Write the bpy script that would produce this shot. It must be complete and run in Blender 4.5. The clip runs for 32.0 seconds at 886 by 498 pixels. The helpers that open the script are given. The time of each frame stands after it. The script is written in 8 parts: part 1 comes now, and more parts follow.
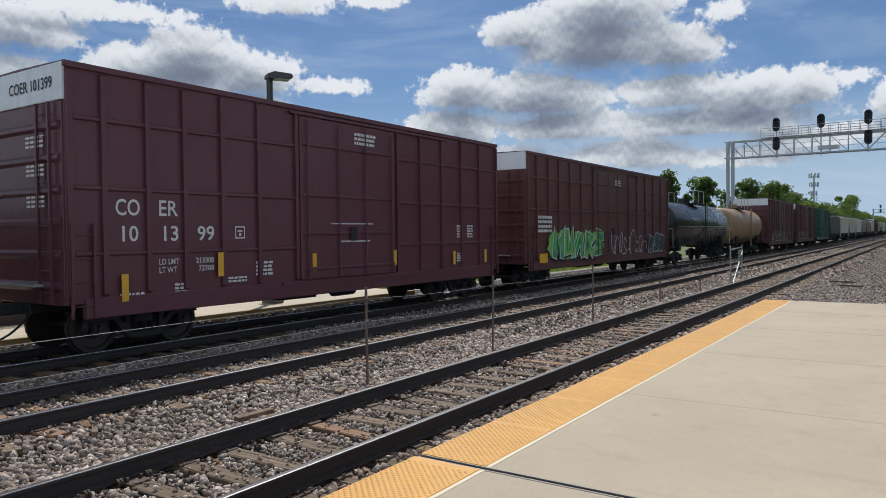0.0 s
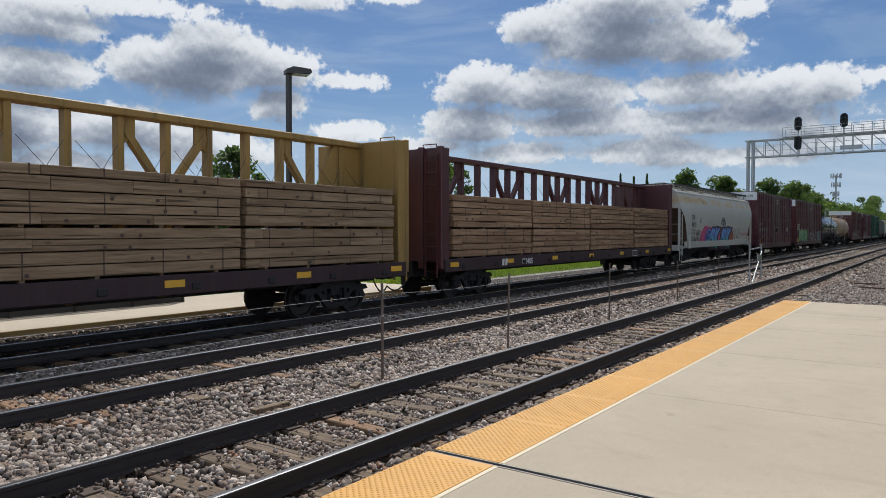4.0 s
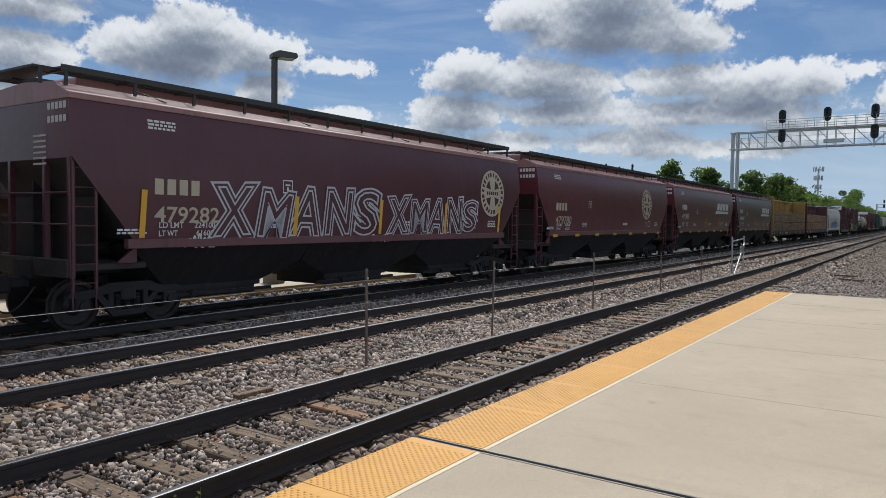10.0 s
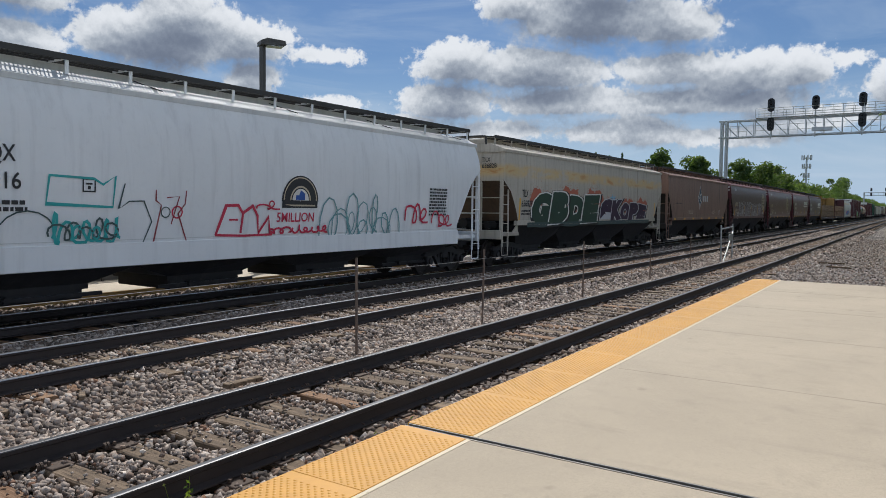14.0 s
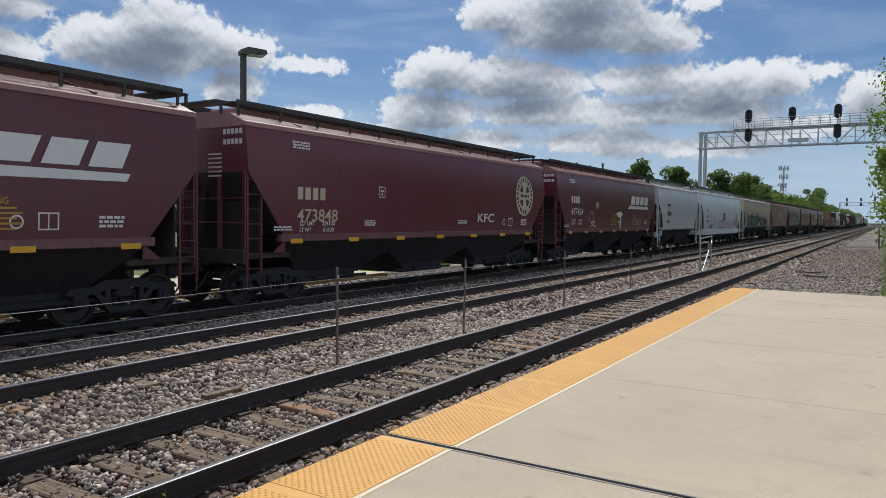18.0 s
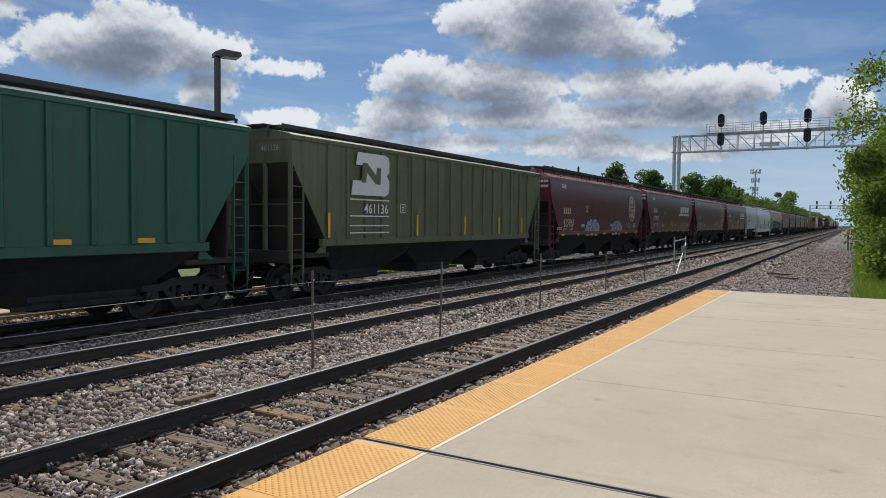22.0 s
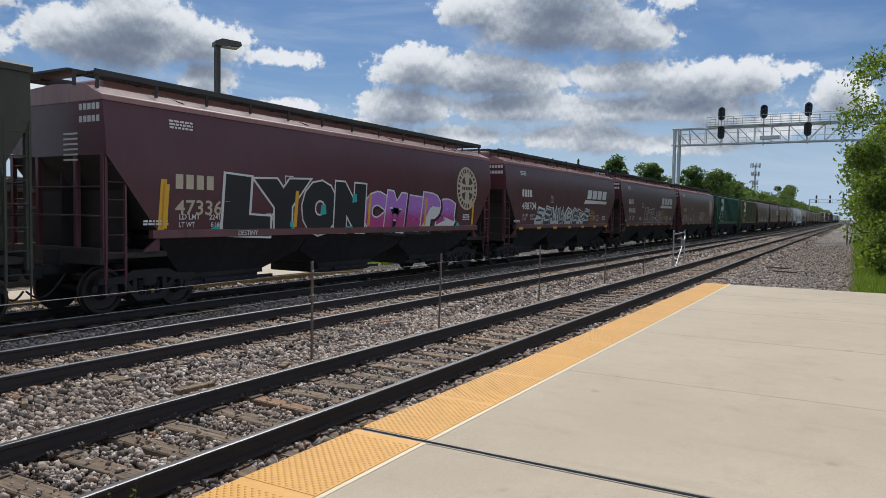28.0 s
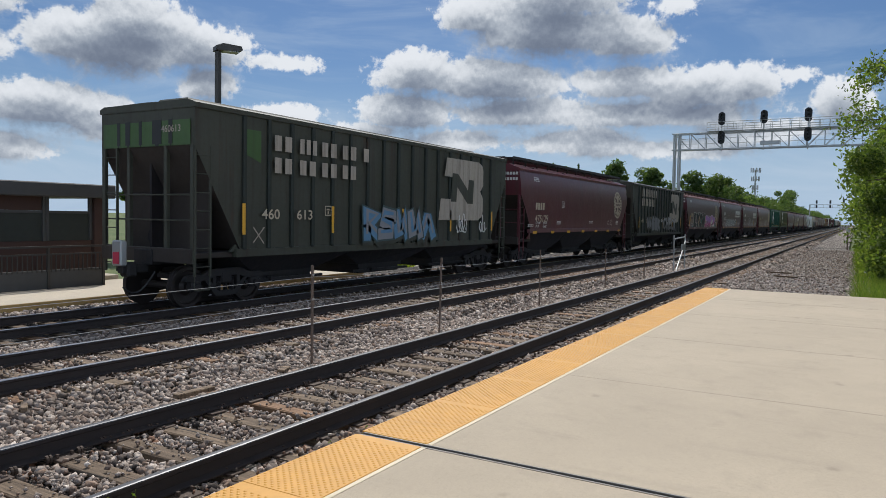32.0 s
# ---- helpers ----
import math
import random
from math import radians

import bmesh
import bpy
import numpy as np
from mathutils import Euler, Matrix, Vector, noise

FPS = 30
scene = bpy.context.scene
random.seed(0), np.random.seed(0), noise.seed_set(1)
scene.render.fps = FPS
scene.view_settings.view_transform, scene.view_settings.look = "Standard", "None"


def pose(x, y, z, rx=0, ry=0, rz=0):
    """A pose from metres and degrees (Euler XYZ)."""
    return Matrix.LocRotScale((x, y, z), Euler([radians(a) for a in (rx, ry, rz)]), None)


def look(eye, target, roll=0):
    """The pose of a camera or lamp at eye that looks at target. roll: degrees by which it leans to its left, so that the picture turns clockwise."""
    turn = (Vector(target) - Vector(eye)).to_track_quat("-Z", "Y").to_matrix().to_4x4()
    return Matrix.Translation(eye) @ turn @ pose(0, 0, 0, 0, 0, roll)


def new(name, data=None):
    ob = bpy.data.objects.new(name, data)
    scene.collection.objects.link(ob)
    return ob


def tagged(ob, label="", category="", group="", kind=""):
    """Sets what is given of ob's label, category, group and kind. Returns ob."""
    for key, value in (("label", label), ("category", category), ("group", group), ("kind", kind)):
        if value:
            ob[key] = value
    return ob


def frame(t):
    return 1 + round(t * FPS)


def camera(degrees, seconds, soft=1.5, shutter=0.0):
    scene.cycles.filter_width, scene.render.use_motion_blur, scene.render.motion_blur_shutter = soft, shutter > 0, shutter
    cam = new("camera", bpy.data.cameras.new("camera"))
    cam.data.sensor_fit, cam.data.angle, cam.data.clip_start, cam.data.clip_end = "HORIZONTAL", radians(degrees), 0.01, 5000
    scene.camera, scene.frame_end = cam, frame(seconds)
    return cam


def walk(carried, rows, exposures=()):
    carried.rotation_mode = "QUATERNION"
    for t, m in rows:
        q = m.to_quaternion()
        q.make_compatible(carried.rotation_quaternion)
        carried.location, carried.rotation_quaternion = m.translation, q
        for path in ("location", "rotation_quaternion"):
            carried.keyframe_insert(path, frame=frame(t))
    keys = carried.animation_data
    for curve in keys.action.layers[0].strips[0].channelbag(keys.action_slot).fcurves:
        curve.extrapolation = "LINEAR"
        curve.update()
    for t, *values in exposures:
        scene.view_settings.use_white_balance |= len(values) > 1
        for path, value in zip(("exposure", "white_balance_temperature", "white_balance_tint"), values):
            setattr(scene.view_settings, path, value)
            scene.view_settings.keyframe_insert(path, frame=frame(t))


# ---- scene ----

# camera: hand-held on the near platform, panning a little
cam = camera(63.5, 32.0, soft=0.8)
PATH = [
    (0, (-0.056, 0.006, 1.976), (16.545, 11.151, 1.548), -0.61),
    (0.5, (-0.054, 0.007, 1.975), (16.497, 11.223, 1.498), -0.59),
    (1, (-0.056, 0.005, 1.976), (16.451, 11.285, 1.441), -0.58),
    (1.5, (-0.059, 0.004, 1.976), (16.425, 11.315, 1.403), -0.57),
    (2, (-0.059, 0.003, 1.975), (16.407, 11.340, 1.387), -0.49),
    (2.5, (-0.059, 0.004, 1.974), (16.386, 11.371, 1.387), -0.35),
    (3, (-0.058, 0.005, 1.974), (16.353, 11.422, 1.404), -0.19),
    (3.5, (-0.060, 0.003, 1.973), (16.316, 11.471, 1.420), -0.09),
    (5.5, (-0.057, 0.009, 1.969), (16.207, 11.638, 1.512), 0.42),
    (6, (-0.058, 0.008, 1.968), (16.229, 11.607, 1.520), 0.39),
    (6.5, (-0.057, 0.008, 1.968), (16.274, 11.543, 1.505), 0.39),
    (7, (-0.059, 0.007, 1.967), (16.322, 11.470, 1.459), 0.41),
    (7.5, (-0.058, 0.007, 1.966), (16.363, 11.411, 1.405), 0.51),
    (8, (-0.056, 0.009, 1.964), (16.396, 11.365, 1.354), 0.63),
    (8.5, (-0.056, 0.009, 1.963), (16.423, 11.324, 1.305), 0.74),
    (9, (-0.056, 0.008, 1.962), (16.449, 11.281, 1.249), 0.78),
    (9.5, (-0.053, 0.010, 1.960), (16.483, 11.233, 1.181), 0.77),
    (10, (-0.049, 0.012, 1.957), (16.517, 11.185, 1.104), 0.76),
    (10.5, (-0.044, 0.015, 1.955), (16.556, 11.131, 1.021), 0.75),
    (11, (-0.041, 0.015, 1.953), (16.595, 11.072, 0.963), 0.76),
    (11.5, (-0.036, 0.016, 1.951), (16.628, 11.028, 0.933), 0.76),
    (12, (-0.034, 0.016, 1.949), (16.647, 11.000, 0.912), 0.72),
    (12.5, (-0.031, 0.018, 1.947), (16.658, 10.990, 0.895), 0.64),
    (13, (-0.030, 0.018, 1.945), (16.660, 10.985, 0.864), 0.56),
    (13.5, (-0.030, 0.016, 1.946), (16.661, 10.977, 0.825), 0.56),
    (14, (-0.029, 0.017, 1.944), (16.676, 10.954, 0.792), 0.61),
    (14.5, (-0.027, 0.018, 1.943), (16.695, 10.929, 0.776), 0.65),
    (16.5, (-0.023, 0.009, 1.943), (16.821, 10.738, 0.851), 0.51),
    (17, (-0.019, 0.010, 1.942), (16.844, 10.710, 0.880), 0.54),
    (17.5, (-0.017, 0.010, 1.941), (16.893, 10.644, 0.951), 0.60),
    (18, (-0.016, 0.009, 1.940), (16.969, 10.532, 1.062), 0.65),
    (18.5, (-0.015, 0.004, 1.940), (17.072, 10.370, 1.177), 0.60),
    (19, (-0.013, 0.001, 1.940), (17.185, 10.187, 1.251), 0.47),
    (19.5, (-0.011, 0.000, 1.939), (17.278, 10.033, 1.277), 0.34),
    (20, (-0.007, 0.001, 1.937), (17.332, 9.946, 1.269), 0.26),
    (20.5, (-0.005, 0.002, 1.936), (17.353, 9.912, 1.248), 0.30),
    (21, (-0.004, 0.001, 1.934), (17.348, 9.920, 1.225), 0.40),
    (21.5, (-0.003, 0.001, 1.934), (17.332, 9.948, 1.188), 0.50),
    (22, (-0.002, 0.001, 1.934), (17.316, 9.976, 1.157), 0.55),
    (22.5, (-0.001, 0.002, 1.932), (17.306, 9.995, 1.145), 0.55),
    (23, (-0.000, 0.003, 1.931), (17.308, 9.993, 1.145), 0.59),
    (23.5, (0.001, 0.004, 1.930), (17.316, 9.982, 1.145), 0.62),
    (24, (0.000, 0.003, 1.931), (17.319, 9.975, 1.137), 0.63),
    (24.5, (0.000, 0.003, 1.931), (17.318, 9.974, 1.110), 0.67),
    (25, (-0.000, 0.003, 1.931), (17.312, 9.981, 1.072), 0.72),
    (25.5, (0.002, 0.007, 1.929), (17.314, 9.983, 1.048), 0.79),
    (27.5, (-0.008, 0.004, 1.929), (17.324, 9.934, 0.931), 0.93),
    (28, (-0.009, 0.003, 1.930), (17.312, 9.951, 0.923), 0.92),
    (28.5, (-0.010, 0.004, 1.930), (17.291, 9.989, 0.940), 0.89),
    (29, (-0.010, 0.004, 1.929), (17.269, 10.031, 0.971), 0.86),
    (29.5, (-0.010, 0.001, 1.929), (17.244, 10.073, 1.006), 0.82),
    (30, (-0.009, 0.001, 1.928), (17.227, 10.106, 1.027), 0.76),
    (30.5, (-0.009, 0.003, 1.929), (17.221, 10.119, 1.039), 0.74),
    (31, (-0.008, 0.004, 1.928), (17.234, 10.100, 1.049), 0.79),
    (31.5, (-0.007, 0.005, 1.927), (17.272, 10.038, 1.053), 0.89),
    (32, (-0.006, 0.005, 1.927), (17.316, 9.964, 1.046), 0.98),
]
walk(cam, [(t, look(eye, target, roll)) for t, eye, target, roll in PATH], exposures=((0, 0.0, 6200, 10), (32, 0.0, 6200, 10)))

# ---- world, sun, exposure ----
SUN_DIR = Vector((0.53, 0.336, 0.78)).normalized()
scene.view_settings.exposure = 0.0
sun_data = bpy.data.lights.new("sun", "SUN")
sun_data.energy, sun_data.angle, sun_data.color = 3.9, radians(0.6), (1.0, 0.94, 0.85)
sun = new("sun", sun_data)
sun.matrix_world = look((0, 0, 60), Vector((0, 0, 60)) - SUN_DIR)


class Nodes:
    """Small wrapper to add nodes and link them."""

    def __init__(self, tree):
        self.t = tree

    def add(self, kind, ins=None, operation="", node_tree=None):
        n = self.t.nodes.new(kind)
        if operation:
            n.operation = operation
        if node_tree:
            n.node_tree = node_tree
        for k, v in (ins or {}).items():
            sock = n.inputs[k]
            if isinstance(v, bpy.types.NodeSocket):
                self.t.links.new(v, sock)
            else:
                sock.default_value = v
        return n

    def math(self, op, a, b=0.0, c=0.0, clamp=False):
        n = self.add("ShaderNodeMath", {0: a, 1: b, 2: c})
        n.operation, n.use_clamp = op, clamp
        return n.outputs[0]

    def vmath(self, op, a, b=(0, 0, 0)):
        n = self.t.nodes.new("ShaderNodeVectorMath")
        n.operation = op
        for k, v in ((0, a), (1, b)):
            if isinstance(v, bpy.types.NodeSocket):
                self.t.links.new(v, n.inputs[k])
            else:
                n.inputs[k].default_value = v
        return n

    def ramp(self, fac, stops):
        n = self.add("ShaderNodeValToRGB", {"Fac": fac})
        e = n.color_ramp.elements
        while len(e) < len(stops):
            e.new(0.5)
        for el, (p, c) in zip(e, stops):
            el.position = p
            el.color = (*c, 1) if not isinstance(c, (int, float)) else (c, c, c, 1)
        return n.outputs["Color"]

    def noise(self, vec, scale, detail=3.0, rough=0.55, distort=0.0):
        return self.add("ShaderNodeTexNoise", {"Vector": vec, "Scale": scale, "Detail": detail, "Roughness": rough, "Distortion": distort}).outputs["Fac"]

    def step(self, v, a, b):
        n = self.add("ShaderNodeMapRange", {"Value": v, "From Min": a, "From Max": b, "To Min": 0.0, "To Max": 1.0})
        n.interpolation_type = "SMOOTHSTEP"
        return n.outputs[0]

    def mix(self, fac, a, b, blend="MIX"):
        n = self.t.nodes.new("ShaderNodeMix")
        n.data_type, n.blend_type = "RGBA", blend
        for k, v in ((0, fac), (6, a), (7, b)):
            if isinstance(v, bpy.types.NodeSocket):
                self.t.links.new(v, n.inputs[k])
            else:
                n.inputs[k].default_value = v if k == 0 else (*v, 1)
        return n.outputs[2]


# Cumulus banks: azimuth, elevation, half width and half height in degrees of each swelling
LEFT_BANK = [(54.4, 11.9, 4.9, 2.4), (57.8, 11.8, 2.5, 1.6), (52.7, 13.4, 3.4, 1.8), (49.0, 12.1, 3.9, 1.7), (48.2, 9.9, 2.0, 1.5), (42.6, 11.5, 2.1, 0.5), (65.0, 10.9, 3.6, 1.5), (64.4, 14.4, 3.9, 1.5), (60.7, 16.0, 5.6, 0.6), (46.3, 17.6, 3.2, 0.8), (42.6, 7.8, 2.0, 0.6)]
HIGH_BANK = [(22.2, 14.4, 6.4, 2.1), (27.6, 15.6, 3.2, 1.4), (16.3, 13.6, 4.0, 1.6), (20.9, 16.8, 5.1, 1.8), (12.3, 15.9, 1.6, 0.7), (39.4, 17.9, 1.8, 0.4)]
MIDDLE_BANK = [(32.0, 11.2, 4.1, 1.5), (26.0, 10.7, 5.0, 1.8), (32.8, 8.2, 3.6, 1.7), (24.2, 8.4, 6.1, 1.2), (15.8, 10.5, 4.3, 1.4), (10.7, 9.9, 4.4, 1.6), (7.1, 10.0, 2.2, 1.4), (13.3, 8.2, 7.9, 1.2)]
LOW_BANK = [(18.1, 6.0, 3.3, 1.2), (21.1, 6.1, 2.8, 0.9), (29.4, 6.2, 4.9, 0.8), (11.3, 5.5, 5.4, 0.7), (4.1, 10.4, 1.0, 0.4), (1.2, 8.6, 1.9, 1.5), (6.1, 6.7, 4.6, 0.8), (34.8, 6.7, 3.1, 0.6)]
FAR_LEFT_BANK = [(59.5, 7.3, 5.4, 1.6), (53.5, 6.1, 4.4, 1.2), (63.0, 4.5, 4.4, 1.3), (66.9, 7.2, 3.4, 2.2)]
CLOUDS = FAR_LEFT_BANK + LEFT_BANK + HIGH_BANK + MIDDLE_BANK + LOW_BANK


def cloud_field():
    """A node group: how deep inside a cloud a direction (azimuth, elevation in degrees) lies."""
    g = bpy.data.node_groups.new("cloud_field", "ShaderNodeTree")
    g.interface.new_socket("Place", in_out="INPUT", socket_type="NodeSocketVector")
    for out_name in ("Depth", "Soft", "Puff"):
        g.interface.new_socket(out_name, in_out="OUTPUT", socket_type="NodeSocketFloat")
    k = Nodes(g)
    gi, go = g.nodes.new("NodeGroupInput"), g.nodes.new("NodeGroupOutput")
    place = gi.outputs[0]
    big = k.noise(place, 0.22, 2.0, 0.5)
    bend = k.add("ShaderNodeTexNoise", {"Vector": place, "Scale": 0.7, "Detail": 3.0}).outputs["Color"]
    warp = k.vmath("ADD", place, k.vmath("MULTIPLY", bend, (1.5, 1.1, 0.0)).outputs[0]).outputs[0]
    lobes = k.add("ShaderNodeTexVoronoi", {"Vector": warp, "Scale": 0.50, "Detail": 3.0, "Roughness": 0.55, "Lacunarity": 2.2})
    lobes.feature, lobes.normalize = "SMOOTH_F1", True
    lobes.inputs["Smoothness"].default_value = 0.35
    fine = k.noise(place, 1.7, 6.0, 0.6)
    best = None
    for az, el, ra, re in CLOUDS:
        d = k.vmath("SUBTRACT", place, (az, el, 0)).outputs[0]
        d = k.vmath("MULTIPLY", d, (1.0 / ra, 1.0 / re, 0)).outputs[0]
        v = k.math("MULTIPLY", k.math("SUBTRACT", 1.0, k.vmath("LENGTH", d).outputs["Value"]), 0.35 + 0.75 * re)
        best = v if best is None else k.math("SMOOTH_MAX", best, v, 0.4)
    # beyond these, scattered cumulus all round
    far = k.noise(k.vmath("MULTIPLY", place, (0.045, 0.11, 1.0)).outputs[0], 1.0, 3.0, 0.5)
    sep = k.add("ShaderNodeSeparateXYZ", {0: place})
    away = k.math("MAXIMUM", k.step(k.math("ABSOLUTE", k.math("SUBTRACT", sep.outputs[0], 31.0)), 36.0, 46.0), k.step(sep.outputs[1], 20.0, 27.0))
    rest = k.math("SUBTRACT", k.math("MULTIPLY", k.math("SUBTRACT", far, 0.52), 9.0), k.math("MULTIPLY", k.math("SUBTRACT", 1.0, away), 9.0))
    best = k.math("MAXIMUM", best, rest)
    puff = k.math("ADD", k.math("MULTIPLY", k.math("SUBTRACT", 0.36, lobes.outputs["Distance"]), 2.4), k.math("MULTIPLY", k.math("SUBTRACT", fine, 0.5), 1.5))
    soft = k.math("ADD", k.math("MINIMUM", best, 2.2), k.math("MULTIPLY", k.math("SUBTRACT", big, 0.5), 0.8))
    g.links.new(k.math("ADD", soft, puff), go.inputs[0])
    g.links.new(soft, go.inputs[1])
    g.links.new(puff, go.inputs[2])
    return g


world = bpy.data.worlds.new("sky")
scene.world = world
world.use_nodes = True
world.node_tree.nodes.clear()
k = Nodes(world.node_tree)
sky_tex = k.add("ShaderNodeTexSky")
sky_tex.sky_type, sky_tex.sun_disc = "NISHITA", False
sky_tex.sun_elevation = math.asin(SUN_DIR.z)
sky_tex.sun_rotation = math.atan2(SUN_DIR.x, SUN_DIR.y)
sky_tex.air_density, sky_tex.dust_density, sky_tex.ozone_density = 1.0, 0.6, 2.0
direction = k.add("ShaderNodeTexCoord").outputs["Generated"]
unit = k.vmath("NORMALIZE", direction).outputs[0]
sep = k.add("ShaderNodeSeparateXYZ", {0: unit})
az = k.math("DEGREES", k.math("ARCTAN2", sep.outputs[1], sep.outputs[0]))
el = k.math("DEGREES", k.math("ARCSINE", sep.outputs[2]))
place = k.add("ShaderNodeCombineXYZ", {0: az, 1: el}).outputs[0]
field = cloud_field()
f0 = k.add("ShaderNodeGroup", node_tree=field)
k.t.links.new(place, f0.inputs[0])
f1 = k.add("ShaderNodeGroup", node_tree=field)
k.t.links.new(k.vmath("ADD", place, (0.0, 1.5, 0)).outputs[0], f1.inputs[0])
f2 = k.add("ShaderNodeGroup", node_tree=field)
k.t.links.new(k.vmath("ADD", place, (0.0, 0.45, 0)).outputs[0], f2.inputs[0])
# crisp tops, soft undersides
under = k.step(k.math("SUBTRACT", f1.outputs[1], f0.outputs[1]), 0.0, 0.9)
cover = k.step(k.math("ADD", f0.outputs[0], 0.34), 0.0, k.math("ADD", 0.52, k.math("MULTIPLY", under, 1.0)))
relief = k.math("SUBTRACT", f2.outputs[2], f0.outputs[2])
depth = k.math("ADD", k.math("MULTIPLY", f1.outputs[1], 0.62), k.math("MULTIPLY", f0.outputs[0], 0.20))
shade = k.step(k.math("ADD", depth, k.math("MULTIPLY", relief, 0.45)), -0.62, 1.38)
cloud_col = k.ramp(shade, [(0.0, (0.80, 0.81, 0.82)), (0.2, (0.66, 0.68, 0.70)), (0.45, (0.42, 0.455, 0.50)), (0.75, (0.25, 0.285, 0.345)), (1.0, (0.165, 0.195, 0.255))])
# clouds away from the sun are lit from the front
facing = k.vmath("DOT_PRODUCT", unit, tuple(SUN_DIR)).outputs["Value"]
front = k.math("ADD", 1.0, k.math("MULTIPLY", k.step(facing, 0.45, -0.5), 1.6))
cloud_col = k.vmath("MULTIPLY", cloud_col, k.add("ShaderNodeCombineXYZ", {0: k.math("POWER", front, 0.85), 1: front, 2: k.math("POWER", front, 1.15)}).outputs[0]).outputs[0]
low = k.step(el, 12.0, 0.5)
# thin high haze and the pale band over the horizon
wisps = k.math("MULTIPLY", k.step(k.noise(k.vmath("MULTIPLY", place, (0.07, 0.35, 1)).outputs[0], 1.0, 5.0, 0.6, 0.8), 0.40, 0.72), k.math("ADD", 0.3, k.math("MULTIPLY", low, 0.65)))
blue = k.mix(1.0, k.add("ShaderNodeVectorMath", {0: sky_tex.outputs[0], "Scale": 0.054}, operation="SCALE").outputs[0], (0.74, 0.93, 1.16), "MULTIPLY")
pale = k.mix(k.math("MULTIPLY", low, 0.9), blue, (0.43, 0.55, 0.69))
pale = k.mix(wisps, pale, (0.50, 0.59, 0.69))
above = k.step(el, -0.5, 0.3)
final = k.mix(k.math("MULTIPLY", cover, above), pale, cloud_col)
bg = k.add("ShaderNodeBackground", {"Color": final, "Strength": 1.0})
k.t.links.new(bg.outputs[0], k.add("ShaderNodeOutputWorld").inputs[0])


